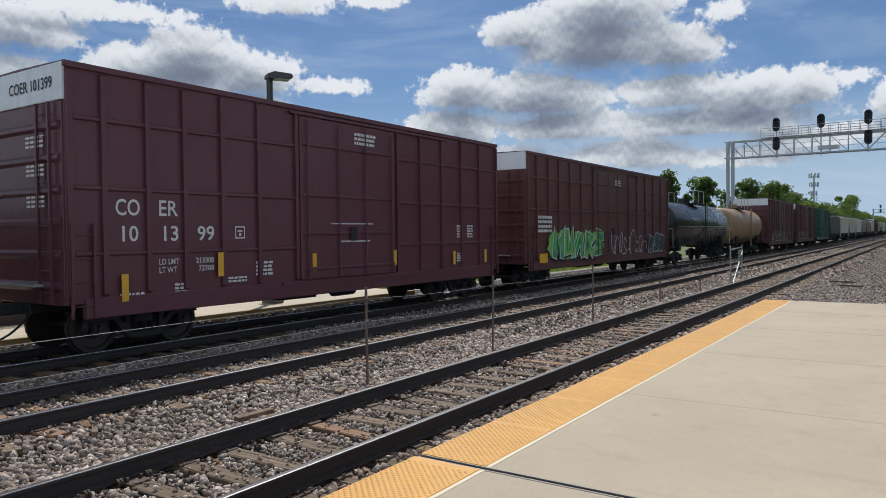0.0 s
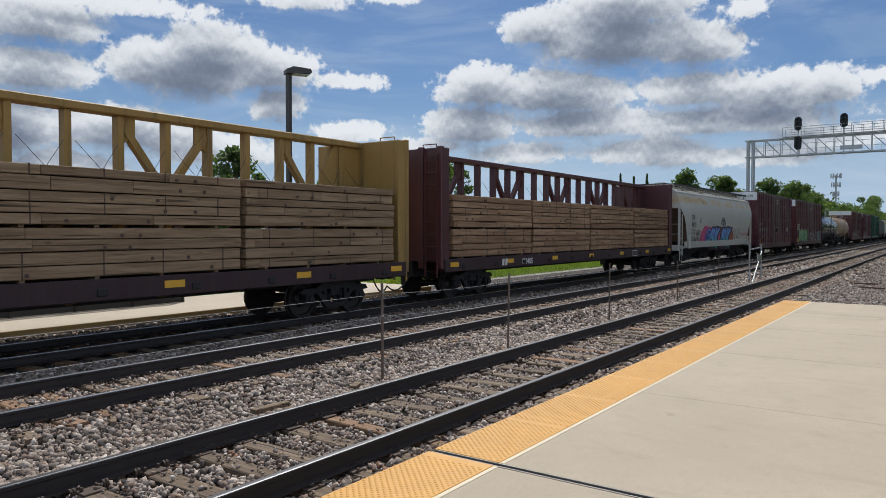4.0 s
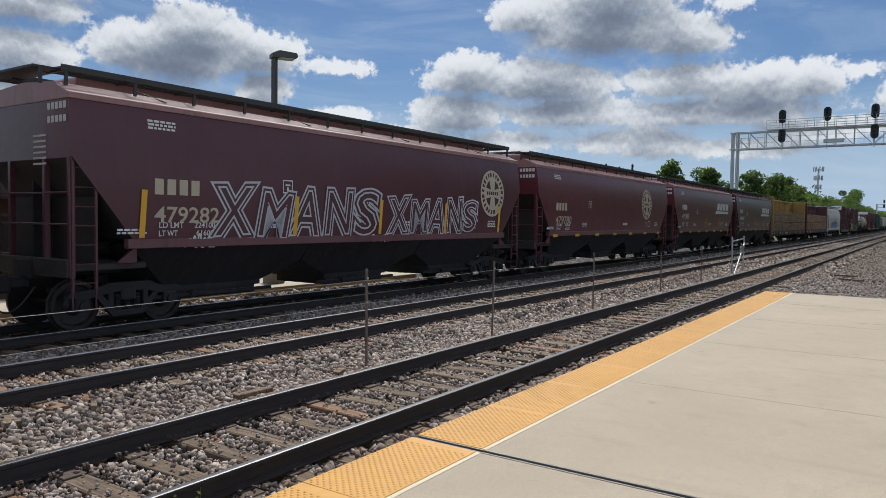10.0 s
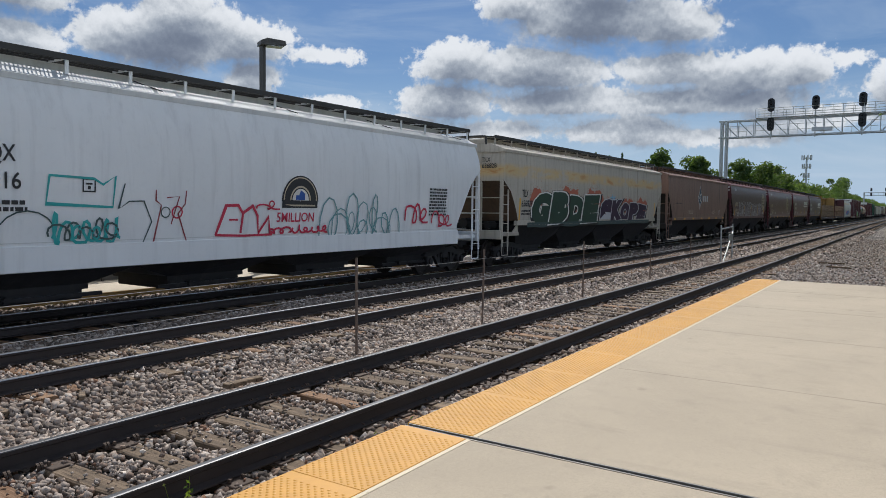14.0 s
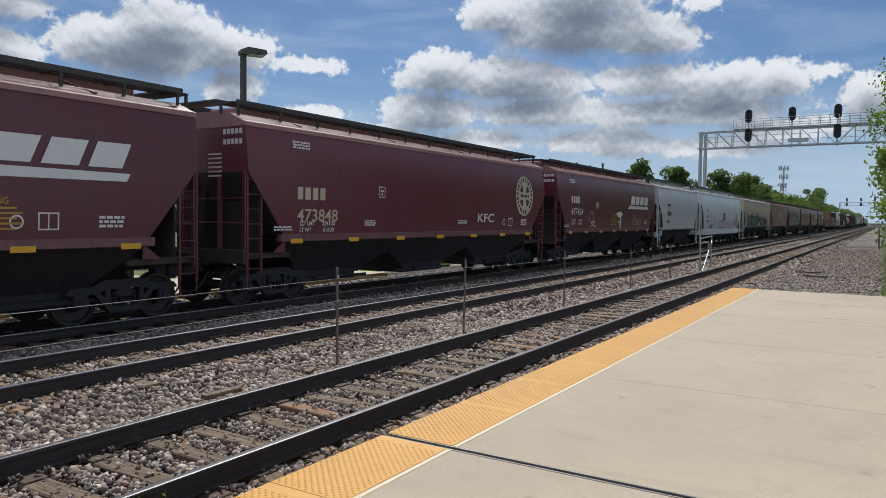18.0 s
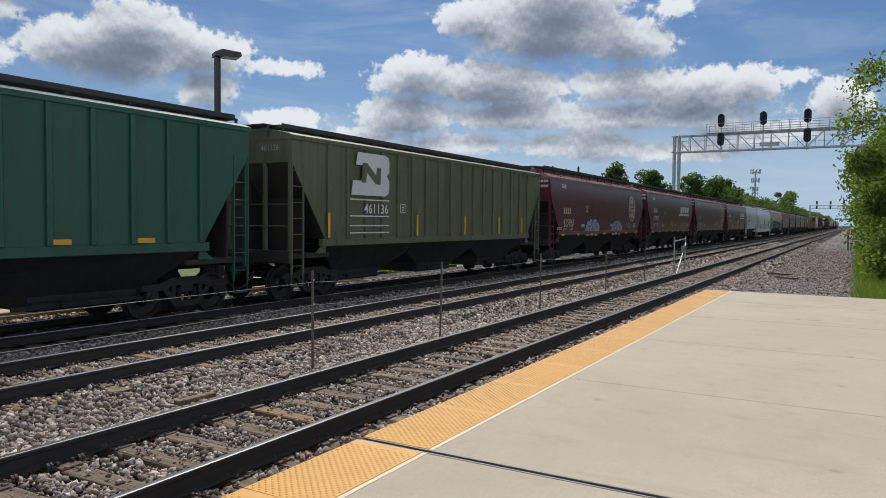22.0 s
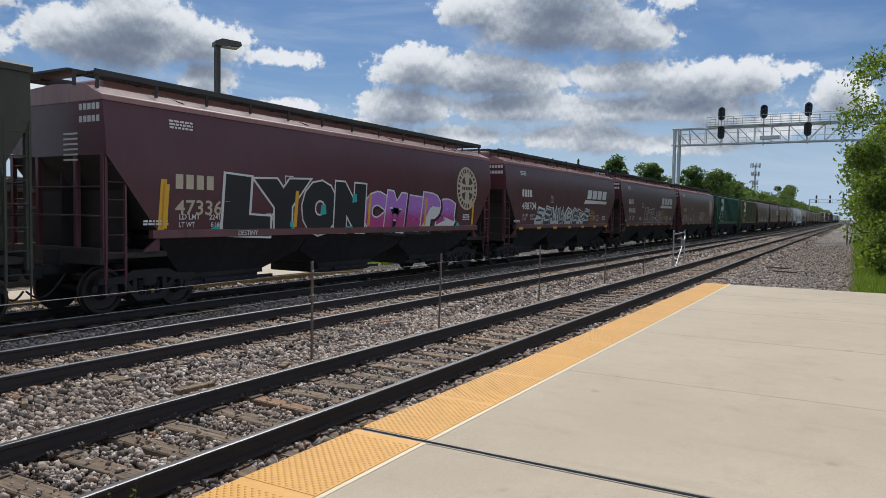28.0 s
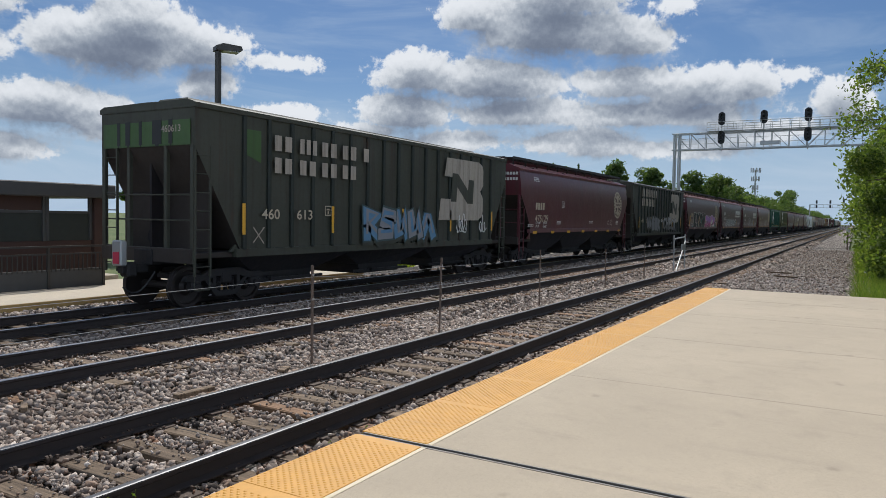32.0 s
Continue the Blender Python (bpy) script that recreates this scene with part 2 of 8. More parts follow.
# ---- mesh helpers ----
class Mb:
    """Collects faces for one mesh."""

    def __init__(self):
        self.v, self.f = [], []

    def add(self, verts, faces):
        o = len(self.v)
        self.v += [tuple(p) for p in verts]
        self.f += [tuple(i + o for i in q) for q in faces]
        return self

    def box(self, x0, x1, y0, y1, z0, z1, b=0.0):
        """A box, with chamfered edges if b is given."""
        if b <= 0:
            p = [(x, y, z) for x in (x0, x1) for y in (y0, y1) for z in (z0, z1)]
            return self.add(p, [(0, 1, 3, 2), (4, 6, 7, 5), (0, 4, 5, 1), (2, 3, 7, 6), (0, 2, 6, 4), (1, 5, 7, 3)])
        b = min(b, abs(x1 - x0) * 0.45, abs(y1 - y0) * 0.45, abs(z1 - z0) * 0.45)
        p, at = [], {}
        for sx in (0, 1):
            for sy in (0, 1):
                for sz in (0, 1):
                    c = (x1 if sx else x0, y1 if sy else y0, z1 if sz else z0)
                    for a in range(3):
                        q = list(c)
                        for o in range(3):
                            if o != a:
                                q[o] += -b if (sx, sy, sz)[o] else b
                        at[sx, sy, sz, a] = len(p)
                        p.append(tuple(q))
        f = []
        for a in range(3):
            o1, o2 = (a + 1) % 3, (a + 2) % 3
            for s in (0, 1):
                ring = []
                for u, w in ((0, 0), (1, 0), (1, 1), (0, 1)):
                    key = [0, 0, 0]
                    key[a], key[o1], key[o2] = s, u, w
                    ring.append(at[(*key, a)])
                f.append(tuple(ring if s else ring[::-1]))
            for u in (0, 1):
                for w in (0, 1):
                    lo, hi = [0, 0, 0], [0, 0, 0]
                    lo[a], hi[a] = 0, 1
                    lo[o1] = hi[o1] = u
                    lo[o2] = hi[o2] = w
                    f.append((at[(*lo, o1)], at[(*hi, o1)], at[(*hi, o2)], at[(*lo, o2)]))
        for sx in (0, 1):
            for sy in (0, 1):
                for sz in (0, 1):
                    f.append(tuple(at[sx, sy, sz, a] for a in range(3)))
        return self.add(p, f)

    def beam(self, a, c, w, h=None, up=(0, 0, 1)):
        """A square bar from a to c."""
        h = h or w
        a, c = Vector(a), Vector(c)
        d = (c - a).normalized()
        u = Vector(up)
        if abs(d.dot(u)) > 0.98:
            u = Vector((0, 1, 0))
        s = d.cross(u).normalized() * w / 2
        u = s.cross(d).normalized() * h / 2
        p = [q + i * s + j * u for q in (a, c) for i, j in ((-1, -1), (1, -1), (1, 1), (-1, 1))]
        return self.add(p, [(0, 3, 2, 1), (4, 5, 6, 7)] + [(i, (i + 1) % 4, (i + 1) % 4 + 4, i + 4) for i in range(4)])

    def tube(self, a, c, r0, r1=None, n=8, caps=True):
        r1 = r0 if r1 is None else r1
        a, c = Vector(a), Vector(c)
        d = (c - a).normalized()
        s = d.orthogonal().normalized()
        t = d.cross(s)
        p = [q + r * (math.cos(2 * math.pi * i / n) * s + math.sin(2 * math.pi * i / n) * t) for q, r in ((a, r0), (c, r1)) for i in range(n)]
        f = [(i, (i + 1) % n, (i + 1) % n + n, i + n) for i in range(n)]
        if caps:
            f += [tuple(range(n))[::-1], tuple(range(n, 2 * n))]
        return self.add(p, f)

    def sweep(self, pts, r, n=6):
        """One bent bar of round section through the points."""
        pts = [Vector(q) for q in pts]
        rings = []
        for i, q in enumerate(pts):
            d = (pts[min(i + 1, len(pts) - 1)] - pts[max(i - 1, 0)]).normalized()
            ref = Vector((0, 0, 1)) if abs(d.z) < 0.9 else Vector((0, 1, 0))
            s = d.cross(ref).normalized()
            t = s.cross(d)
            rings += [q + r * (math.cos(2 * math.pi * j / n) * s + math.sin(2 * math.pi * j / n) * t) for j in range(n)]
        m_ = len(pts)
        f = [(i * n + j, i * n + (j + 1) % n, (i + 1) * n + (j + 1) % n, (i + 1) * n + j) for i in range(m_ - 1) for j in range(n)]
        return self.add(rings, f + [tuple(range(n))[::-1], tuple(range((m_ - 1) * n, m_ * n))])

    def lathe(self, axis_at, axis, prof, n=20):
        """Rings of (distance along the axis, radius)."""
        o, d = Vector(axis_at), Vector(axis).normalized()
        s = d.orthogonal().normalized()
        t = d.cross(s)
        p = [o + h * d + r * (math.cos(2 * math.pi * i / n) * s + math.sin(2 * math.pi * i / n) * t) for h, r in prof for i in range(n)]
        f = [(j * n + i, j * n + (i + 1) % n, (j + 1) * n + (i + 1) % n, (j + 1) * n + i) for j in range(len(prof) - 1) for i in range(n)]
        f += [tuple(range(n))[::-1], tuple(range((len(prof) - 1) * n, len(prof) * n))]
        return self.add(p, f)

    def prism(self, poly, y0, y1):
        """A polygon in x, z drawn out from y0 to y1."""
        n = len(poly)
        p = [(x, y, z) for y in (y0, y1) for x, z in poly]
        return self.add(p, [tuple(range(n)), tuple(range(n, 2 * n))[::-1]] + [(i, i + n, (i + 1) % n + n, (i + 1) % n) for i in range(n)])

    def prism_x(self, poly, x0, x1):
        """A polygon in y, z drawn out from x0 to x1."""
        n = len(poly)
        p = [(x, y, z) for x in (x0, x1) for y, z in poly]
        return self.add(p, [tuple(range(n))[::-1], tuple(range(n, 2 * n))] + [(i, (i + 1) % n, (i + 1) % n + n, i + n) for i in range(n)])

    def mesh(self, name, mat, smooth=False):
        me = bpy.data.meshes.new(name)
        me.from_pydata(self.v, [], self.f)
        if smooth:
            me.polygons.foreach_set("use_smooth", [True] * len(me.polygons))
            me.set_sharp_from_angle(angle=radians(35))
        me.materials.append(mat)
        me.update()
        return me


def part(name, shape, material, parent=None, label="", smooth=False, at=None):
    """Links a shape as one mesh object, under a thing or a part if given."""
    if isinstance(shape, Mb):
        shape = shape.mesh(name, material, smooth)
        bm = bmesh.new()
        bm.from_mesh(shape)
        bmesh.ops.recalc_face_normals(bm, faces=bm.faces)
        bm.to_mesh(shape)
        bm.free()
    ob = new(name, shape)
    if parent is not None:
        ob.parent = parent
    if at is not None:
        ob.matrix_basis = at
    if label:
        tagged(ob, label)
    return ob


def thing(name, label, category, group="", kind="", at=None):
    ob = new(name)
    ob.empty_display_size = 0.2
    if at is not None:
        ob.matrix_basis = at
    return tagged(ob, label, category, group, kind)


def raw_mesh(name, verts, faces, mat):
    """A large mesh from numpy arrays of vertices and equal-sided faces."""
    me = bpy.data.meshes.new(name)
    n, s = faces.shape
    me.vertices.add(len(verts))
    me.vertices.foreach_set("co", np.asarray(verts, np.float32).ravel())
    me.loops.add(n * s)
    me.loops.foreach_set("vertex_index", faces.astype(np.int32).ravel())
    me.polygons.add(n)
    me.polygons.foreach_set("loop_start", np.arange(0, n * s, s, dtype=np.int32))
    me.update(calc_edges=True)
    me.materials.append(mat)
    return me


# ---- materials ----
def material(name):
    m = bpy.data.materials.new(name)
    m.use_nodes = True
    m.node_tree.nodes.clear()
    k = Nodes(m.node_tree)
    bsdf = k.add("ShaderNodeBsdfPrincipled")
    k.t.links.new(bsdf.outputs[0], k.add("ShaderNodeOutputMaterial").inputs[0])
    return m, k, bsdf


def setin(k, bsdf, **ins):
    names = {"color": "Base Color", "rough": "Roughness", "metal": "Metallic", "normal": "Normal", "spec": "Specular IOR Level", "coat": "Coat Weight"}
    for key, v in ins.items():
        sock = bsdf.inputs[names[key]]
        if isinstance(v, bpy.types.NodeSocket):
            k.t.links.new(v, sock)
        else:
            sock.default_value = (*v, 1) if key == "color" else v


def bump(k, height, strength=0.3, dist=0.02):
    return k.add("ShaderNodeBump", {"Height": height, "Strength": strength, "Distance": dist}).outputs[0]


def paint(name, col, rough=0.5, grime=0.4, rust=0.0, fade=0.2, grime_col=(0.045, 0.038, 0.032), metal=0.0, band=None):
    """Weathered paint on steel: fading, vertical dirt streaks, rust patches, waviness."""
    m, k, b = material(name)
    pos = k.add("ShaderNodeTexCoord").outputs["Object"]
    big = k.noise(pos, 0.45, 4.0, 0.6)
    fine = k.noise(pos, 9.0, 4.0, 0.65)
    streak = k.noise(k.vmath("MULTIPLY", pos, (5.5, 5.5, 0.32)).outputs[0], 1.0, 4.0, 0.62, 0.2)
    c = k.mix(k.math("MULTIPLY", k.step(big, 0.3, 0.75), fade), col, tuple(min(1, v * 1.25 + 0.05) for v in col))
    c = k.mix(k.math("MULTIPLY", k.step(streak, 0.45, 0.8), grime), c, grime_col)
    c = k.mix(k.math("MULTIPLY", k.step(fine, 0.5, 0.8), grime * 0.35), c, grime_col)
    if rust:
        r = k.math("MULTIPLY", k.step(k.math("ADD", k.math("MULTIPLY", streak, 0.5), k.math("MULTIPLY", big, 0.6)), 0.62, 0.78), rust)
        c = k.mix(r, c, (0.24, 0.085, 0.025))
    if band:
        z = k.add("ShaderNodeSeparateXYZ", {0: pos}).outputs[2]
        blot = k.noise(k.vmath("MULTIPLY", pos, (0.75, 0.75, 1.6)).outputs[0], 1.0, 4.0, 0.6, 0.4)
        zone = k.math("MULTIPLY", k.step(z, band[0] - 0.15, band[0] + 0.12), k.step(z, band[1] + 0.1, band[1] - 0.12))
        c = k.mix(k.math("MULTIPLY", zone, k.step(blot, 0.32, 0.55)), c, (0.55, 0.40, 0.2))
        c = k.mix(k.math("MULTIPLY", zone, k.math("MULTIPLY", k.step(blot, 0.54, 0.66), 0.8)), c, (0.45, 0.19, 0.05))
    wave = k.noise(k.vmath("MULTIPLY", pos, (1.3, 1.3, 1.0)).outputs[0], 1.0, 2.0, 0.5)
    setin(k, b, color=c, rough=k.math("ADD", k.math("MULTIPLY", fine, 0.3), rough - 0.15, clamp=True), metal=metal,
          normal=bump(k, k.math("ADD", wave, k.math("MULTIPLY", fine, 0.04)), 0.25, 0.04))
    if rough < 0.52 and not metal:
        b.inputs["Coat Weight"].default_value, b.inputs["Coat Roughness"].default_value = 0.18, 0.22
    b.inputs["Specular IOR Level"].default_value = 0.34
    if not metal:
        # a film of pale road dust shows at grazing angles
        b.inputs["Sheen Weight"].default_value, b.inputs["Sheen Roughness"].default_value = 0.045, 0.45
        b.inputs["Sheen Tint"].default_value = (0.78, 0.82, 0.95, 1)
    return m


def plain(name, col, rough=0.6, metal=0.0, vary=0.25, scale=6.0, bumps=0.15):
    m, k, b = material(name)
    pos = k.add("ShaderNodeTexCoord").outputs["Object"]
    n = k.noise(pos, scale, 4.0, 0.6)
    n2 = k.noise(pos, scale * 0.12, 3.0, 0.6)
    c = k.mix(k.math("MULTIPLY", k.math("ADD", n, n2), 0.5), tuple(v * (1 - vary) for v in col), tuple(min(1, v * (1 + vary)) for v in col))
    setin(k, b, color=c, rough=rough, metal=metal, normal=bump(k, n, bumps, 0.01))
    return m


def stones(name, stops, scale=90.0):
    """Crushed stone: each piece its own tone, dusty grain."""
    m, k, b = material(name)
    geo = k.add("ShaderNodeNewGeometry")
    pos = k.add("ShaderNodeTexCoord").outputs["Object"]
    c = k.ramp(geo.outputs["Random Per Island"], stops)
    grain = k.noise(pos, scale, 3.0, 0.65)
    patch = k.noise(pos, 0.6, 3.0, 0.6)
    c = k.mix(k.math("MULTIPLY", grain, 0.45), c, (0.07, 0.062, 0.055))
    c = k.mix(k.math("MULTIPLY", k.step(patch, 0.48, 0.72), 0.35), c, (0.14, 0.105, 0.08))
    setin(k, b, color=c, rough=0.88, normal=bump(k, grain, 0.5, 0.006))
    return m


def gravel_sheet(name, dark, light, cell=14.0):
    """The bed below the loose stones: a fine relief of packed stone, shade painted into its gaps."""
    m, k, b = material(name)
    pos = k.add("ShaderNodeTexCoord").outputs["Object"]
    v = k.add("ShaderNodeTexVoronoi", {"Vector": pos, "Scale": cell})
    g = k.add("ShaderNodeTexVoronoi", {"Vector": pos, "Scale": cell})
    g.feature = "DISTANCE_TO_EDGE"
    tone = k.add("ShaderNodeSeparateXYZ", {0: v.outputs["Color"]}).outputs[0]
    big = k.noise(pos, 0.5, 4.0, 0.6)
    c = k.mix(tone, dark, light)
    c = k.mix(k.math("MULTIPLY", k.step(big, 0.4, 0.75), 0.4), c, tuple(d * 1.1 for d in dark))
    # edges of each cell painted almost black, as the shade between stones
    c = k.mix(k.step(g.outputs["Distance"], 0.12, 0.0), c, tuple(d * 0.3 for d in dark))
    setin(k, b, color=c, rough=0.92, normal=bump(k, k.math("ADD", k.step(g.outputs["Distance"], 0.0, 0.3), k.math("MULTIPLY", tone, 0.6)), 0.8, 0.04))
    return m


def wood(name, a, c2, scale=1.0, along=0, cracks=0.25, vary=0.28):
    """Sawn or weathered timber with grain along one axis; each piece differs."""
    m, k, b = material(name)
    pos = k.add("ShaderNodeTexCoord").outputs["Object"]
    rnd = k.add("ShaderNodeObjectInfo").outputs["Random"]
    geo = k.add("ShaderNodeNewGeometry").outputs["Random Per Island"]
    shift = k.vmath("ADD", pos, k.add("ShaderNodeCombineXYZ", {0: k.math("MULTIPLY", rnd, 37.0), 1: k.math("MULTIPLY", rnd, 11.0), 2: k.math("MULTIPLY", geo, 23.0)}).outputs[0]).outputs[0]
    st = [9.0 * scale, 9.0 * scale, 9.0 * scale]
    st[along] = 0.55 * scale
    grain = k.noise(k.vmath("MULTIPLY", shift, tuple(st)).outputs[0], 1.6, 6.0, 0.68, 0.6)
    fine = k.noise(k.vmath("MULTIPLY", shift, tuple(s * 3.5 for s in st)).outputs[0], 2.0, 3.0, 0.6)
    knots = k.step(k.add("ShaderNodeTexVoronoi", {"Vector": k.vmath("MULTIPLY", shift, tuple(1.3 if q == along else 2.6 for q in range(3))).outputs[0], "Scale": 1.5 * scale}).outputs["Distance"], 0.14, 0.06)
    c = k.mix(k.step(grain, 0.3, 0.72), a, c2)
    c = k.mix(k.math("MULTIPLY", k.math("MULTIPLY", k.math("ADD", rnd, geo), k.math("ADD", rnd, geo)), vary), c, (a[0] * 0.42, a[1] * 0.36, a[2] * 0.34))
    c = k.mix(k.math("MULTIPLY", knots, 0.55), c, tuple(v * 0.3 for v in a))
    c = k.mix(k.math("MULTIPLY", fine, 0.35), c, tuple(v * 0.4 for v in a))
    crack = k.step(k.noise(k.vmath("MULTIPLY", shift, tuple(q * 2.2 if i != along else q * 0.8 for i, q in enumerate(st))).outputs[0], 1.0, 2.0, 0.5), 0.62, 0.68)
    c = k.mix(k.math("MULTIPLY", crack, cracks), c, tuple(v * 0.18 for v in a))
    setin(k, b, color=c, rough=0.85, normal=bump(k, k.math("ADD", grain, k.math("MULTIPLY", fine, 0.5)), 0.5, 0.012))
    return m


def concrete(name, col, scale=1.0, stain=0.35):
    m, k, b = material(name)
    pos = k.add("ShaderNodeTexCoord").outputs["Object"]
    big = k.noise(pos, 0.35 * scale, 5.0, 0.62, 0.3)
    mid = k.noise(pos, 3.2 * scale, 4.0, 0.6)
    fine = k.noise(pos, 140.0 * scale, 2.0, 0.6)
    brush = k.noise(k.vmath("MULTIPLY", pos, (3.0, 0.25, 1.0)).outputs[0], 1.3, 4.0, 0.6, 0.4)
    spots = k.step(k.noise(pos, 2.1 * scale, 2.0, 0.5), 0.70, 0.76)
    c = k.mix(k.step(big, 0.3, 0.7), tuple(v * 0.9 for v in col), tuple(min(1, v * 1.07) for v in col))
    c = k.mix(k.math("MULTIPLY", k.step(mid, 0.5, 0.8), stain * 0.35), c, tuple(v * 0.62 for v in col))
    c = k.mix(k.math("MULTIPLY", k.step(brush, 0.55, 0.8), stain * 0.5), c, tuple(v * 0.72 for v in col))
    c = k.mix(k.math("MULTIPLY", spots, stain * 0.6), c, tuple(v * 0.5 for v in col))
    c = k.mix(k.math("MULTIPLY", k.step(fine, 0.35, 0.75), 0.42), c, tuple(v * 0.6 for v in col))
    pits = k.noise(pos, 34.0 * scale, 3.0, 0.7)
    c = k.mix(k.math("MULTIPLY", k.step(pits, 0.56, 0.74), 0.28), c, tuple(v * 0.55 for v in col))
    c = k.mix(k.math("MULTIPLY", k.step(pits, 0.42, 0.28), 0.25), c, tuple(min(1, v * 1.25) for v in col))
    setin(k, b, color=c, rough=0.82, normal=bump(k, k.math("ADD", fine, k.math("MULTIPLY", mid, 0.7)), 0.25, 0.004))
    return m


def leafy(name, stops, through_light=0.5):
    m, k, b = material(name)
    geo = k.add("ShaderNodeNewGeometry").outputs["Random Per Island"]
    pos = k.add("ShaderNodeTexCoord").outputs["Object"]
    c = k.ramp(k.math("ADD", k.math("MULTIPLY", geo, 0.7), k.math("MULTIPLY", k.noise(pos, 0.7, 2.0, 0.5), 0.35)), stops)
    setin(k, b, color=c, rough=0.55, spec=0.3)
    tr = k.add("ShaderNodeBsdfTranslucent", {"Color": k.mix(1.0, c, (1.6, 1.75, 0.7), "MULTIPLY")})
    mx = k.add("ShaderNodeMixShader", {0: through_light, 1: b.outputs[0], 2: tr.outputs[0]})
    out = [n for n in k.t.nodes if n.bl_idname == "ShaderNodeOutputMaterial"][0]
    k.t.links.new(mx.outputs[0], out.inputs[0])
    return m


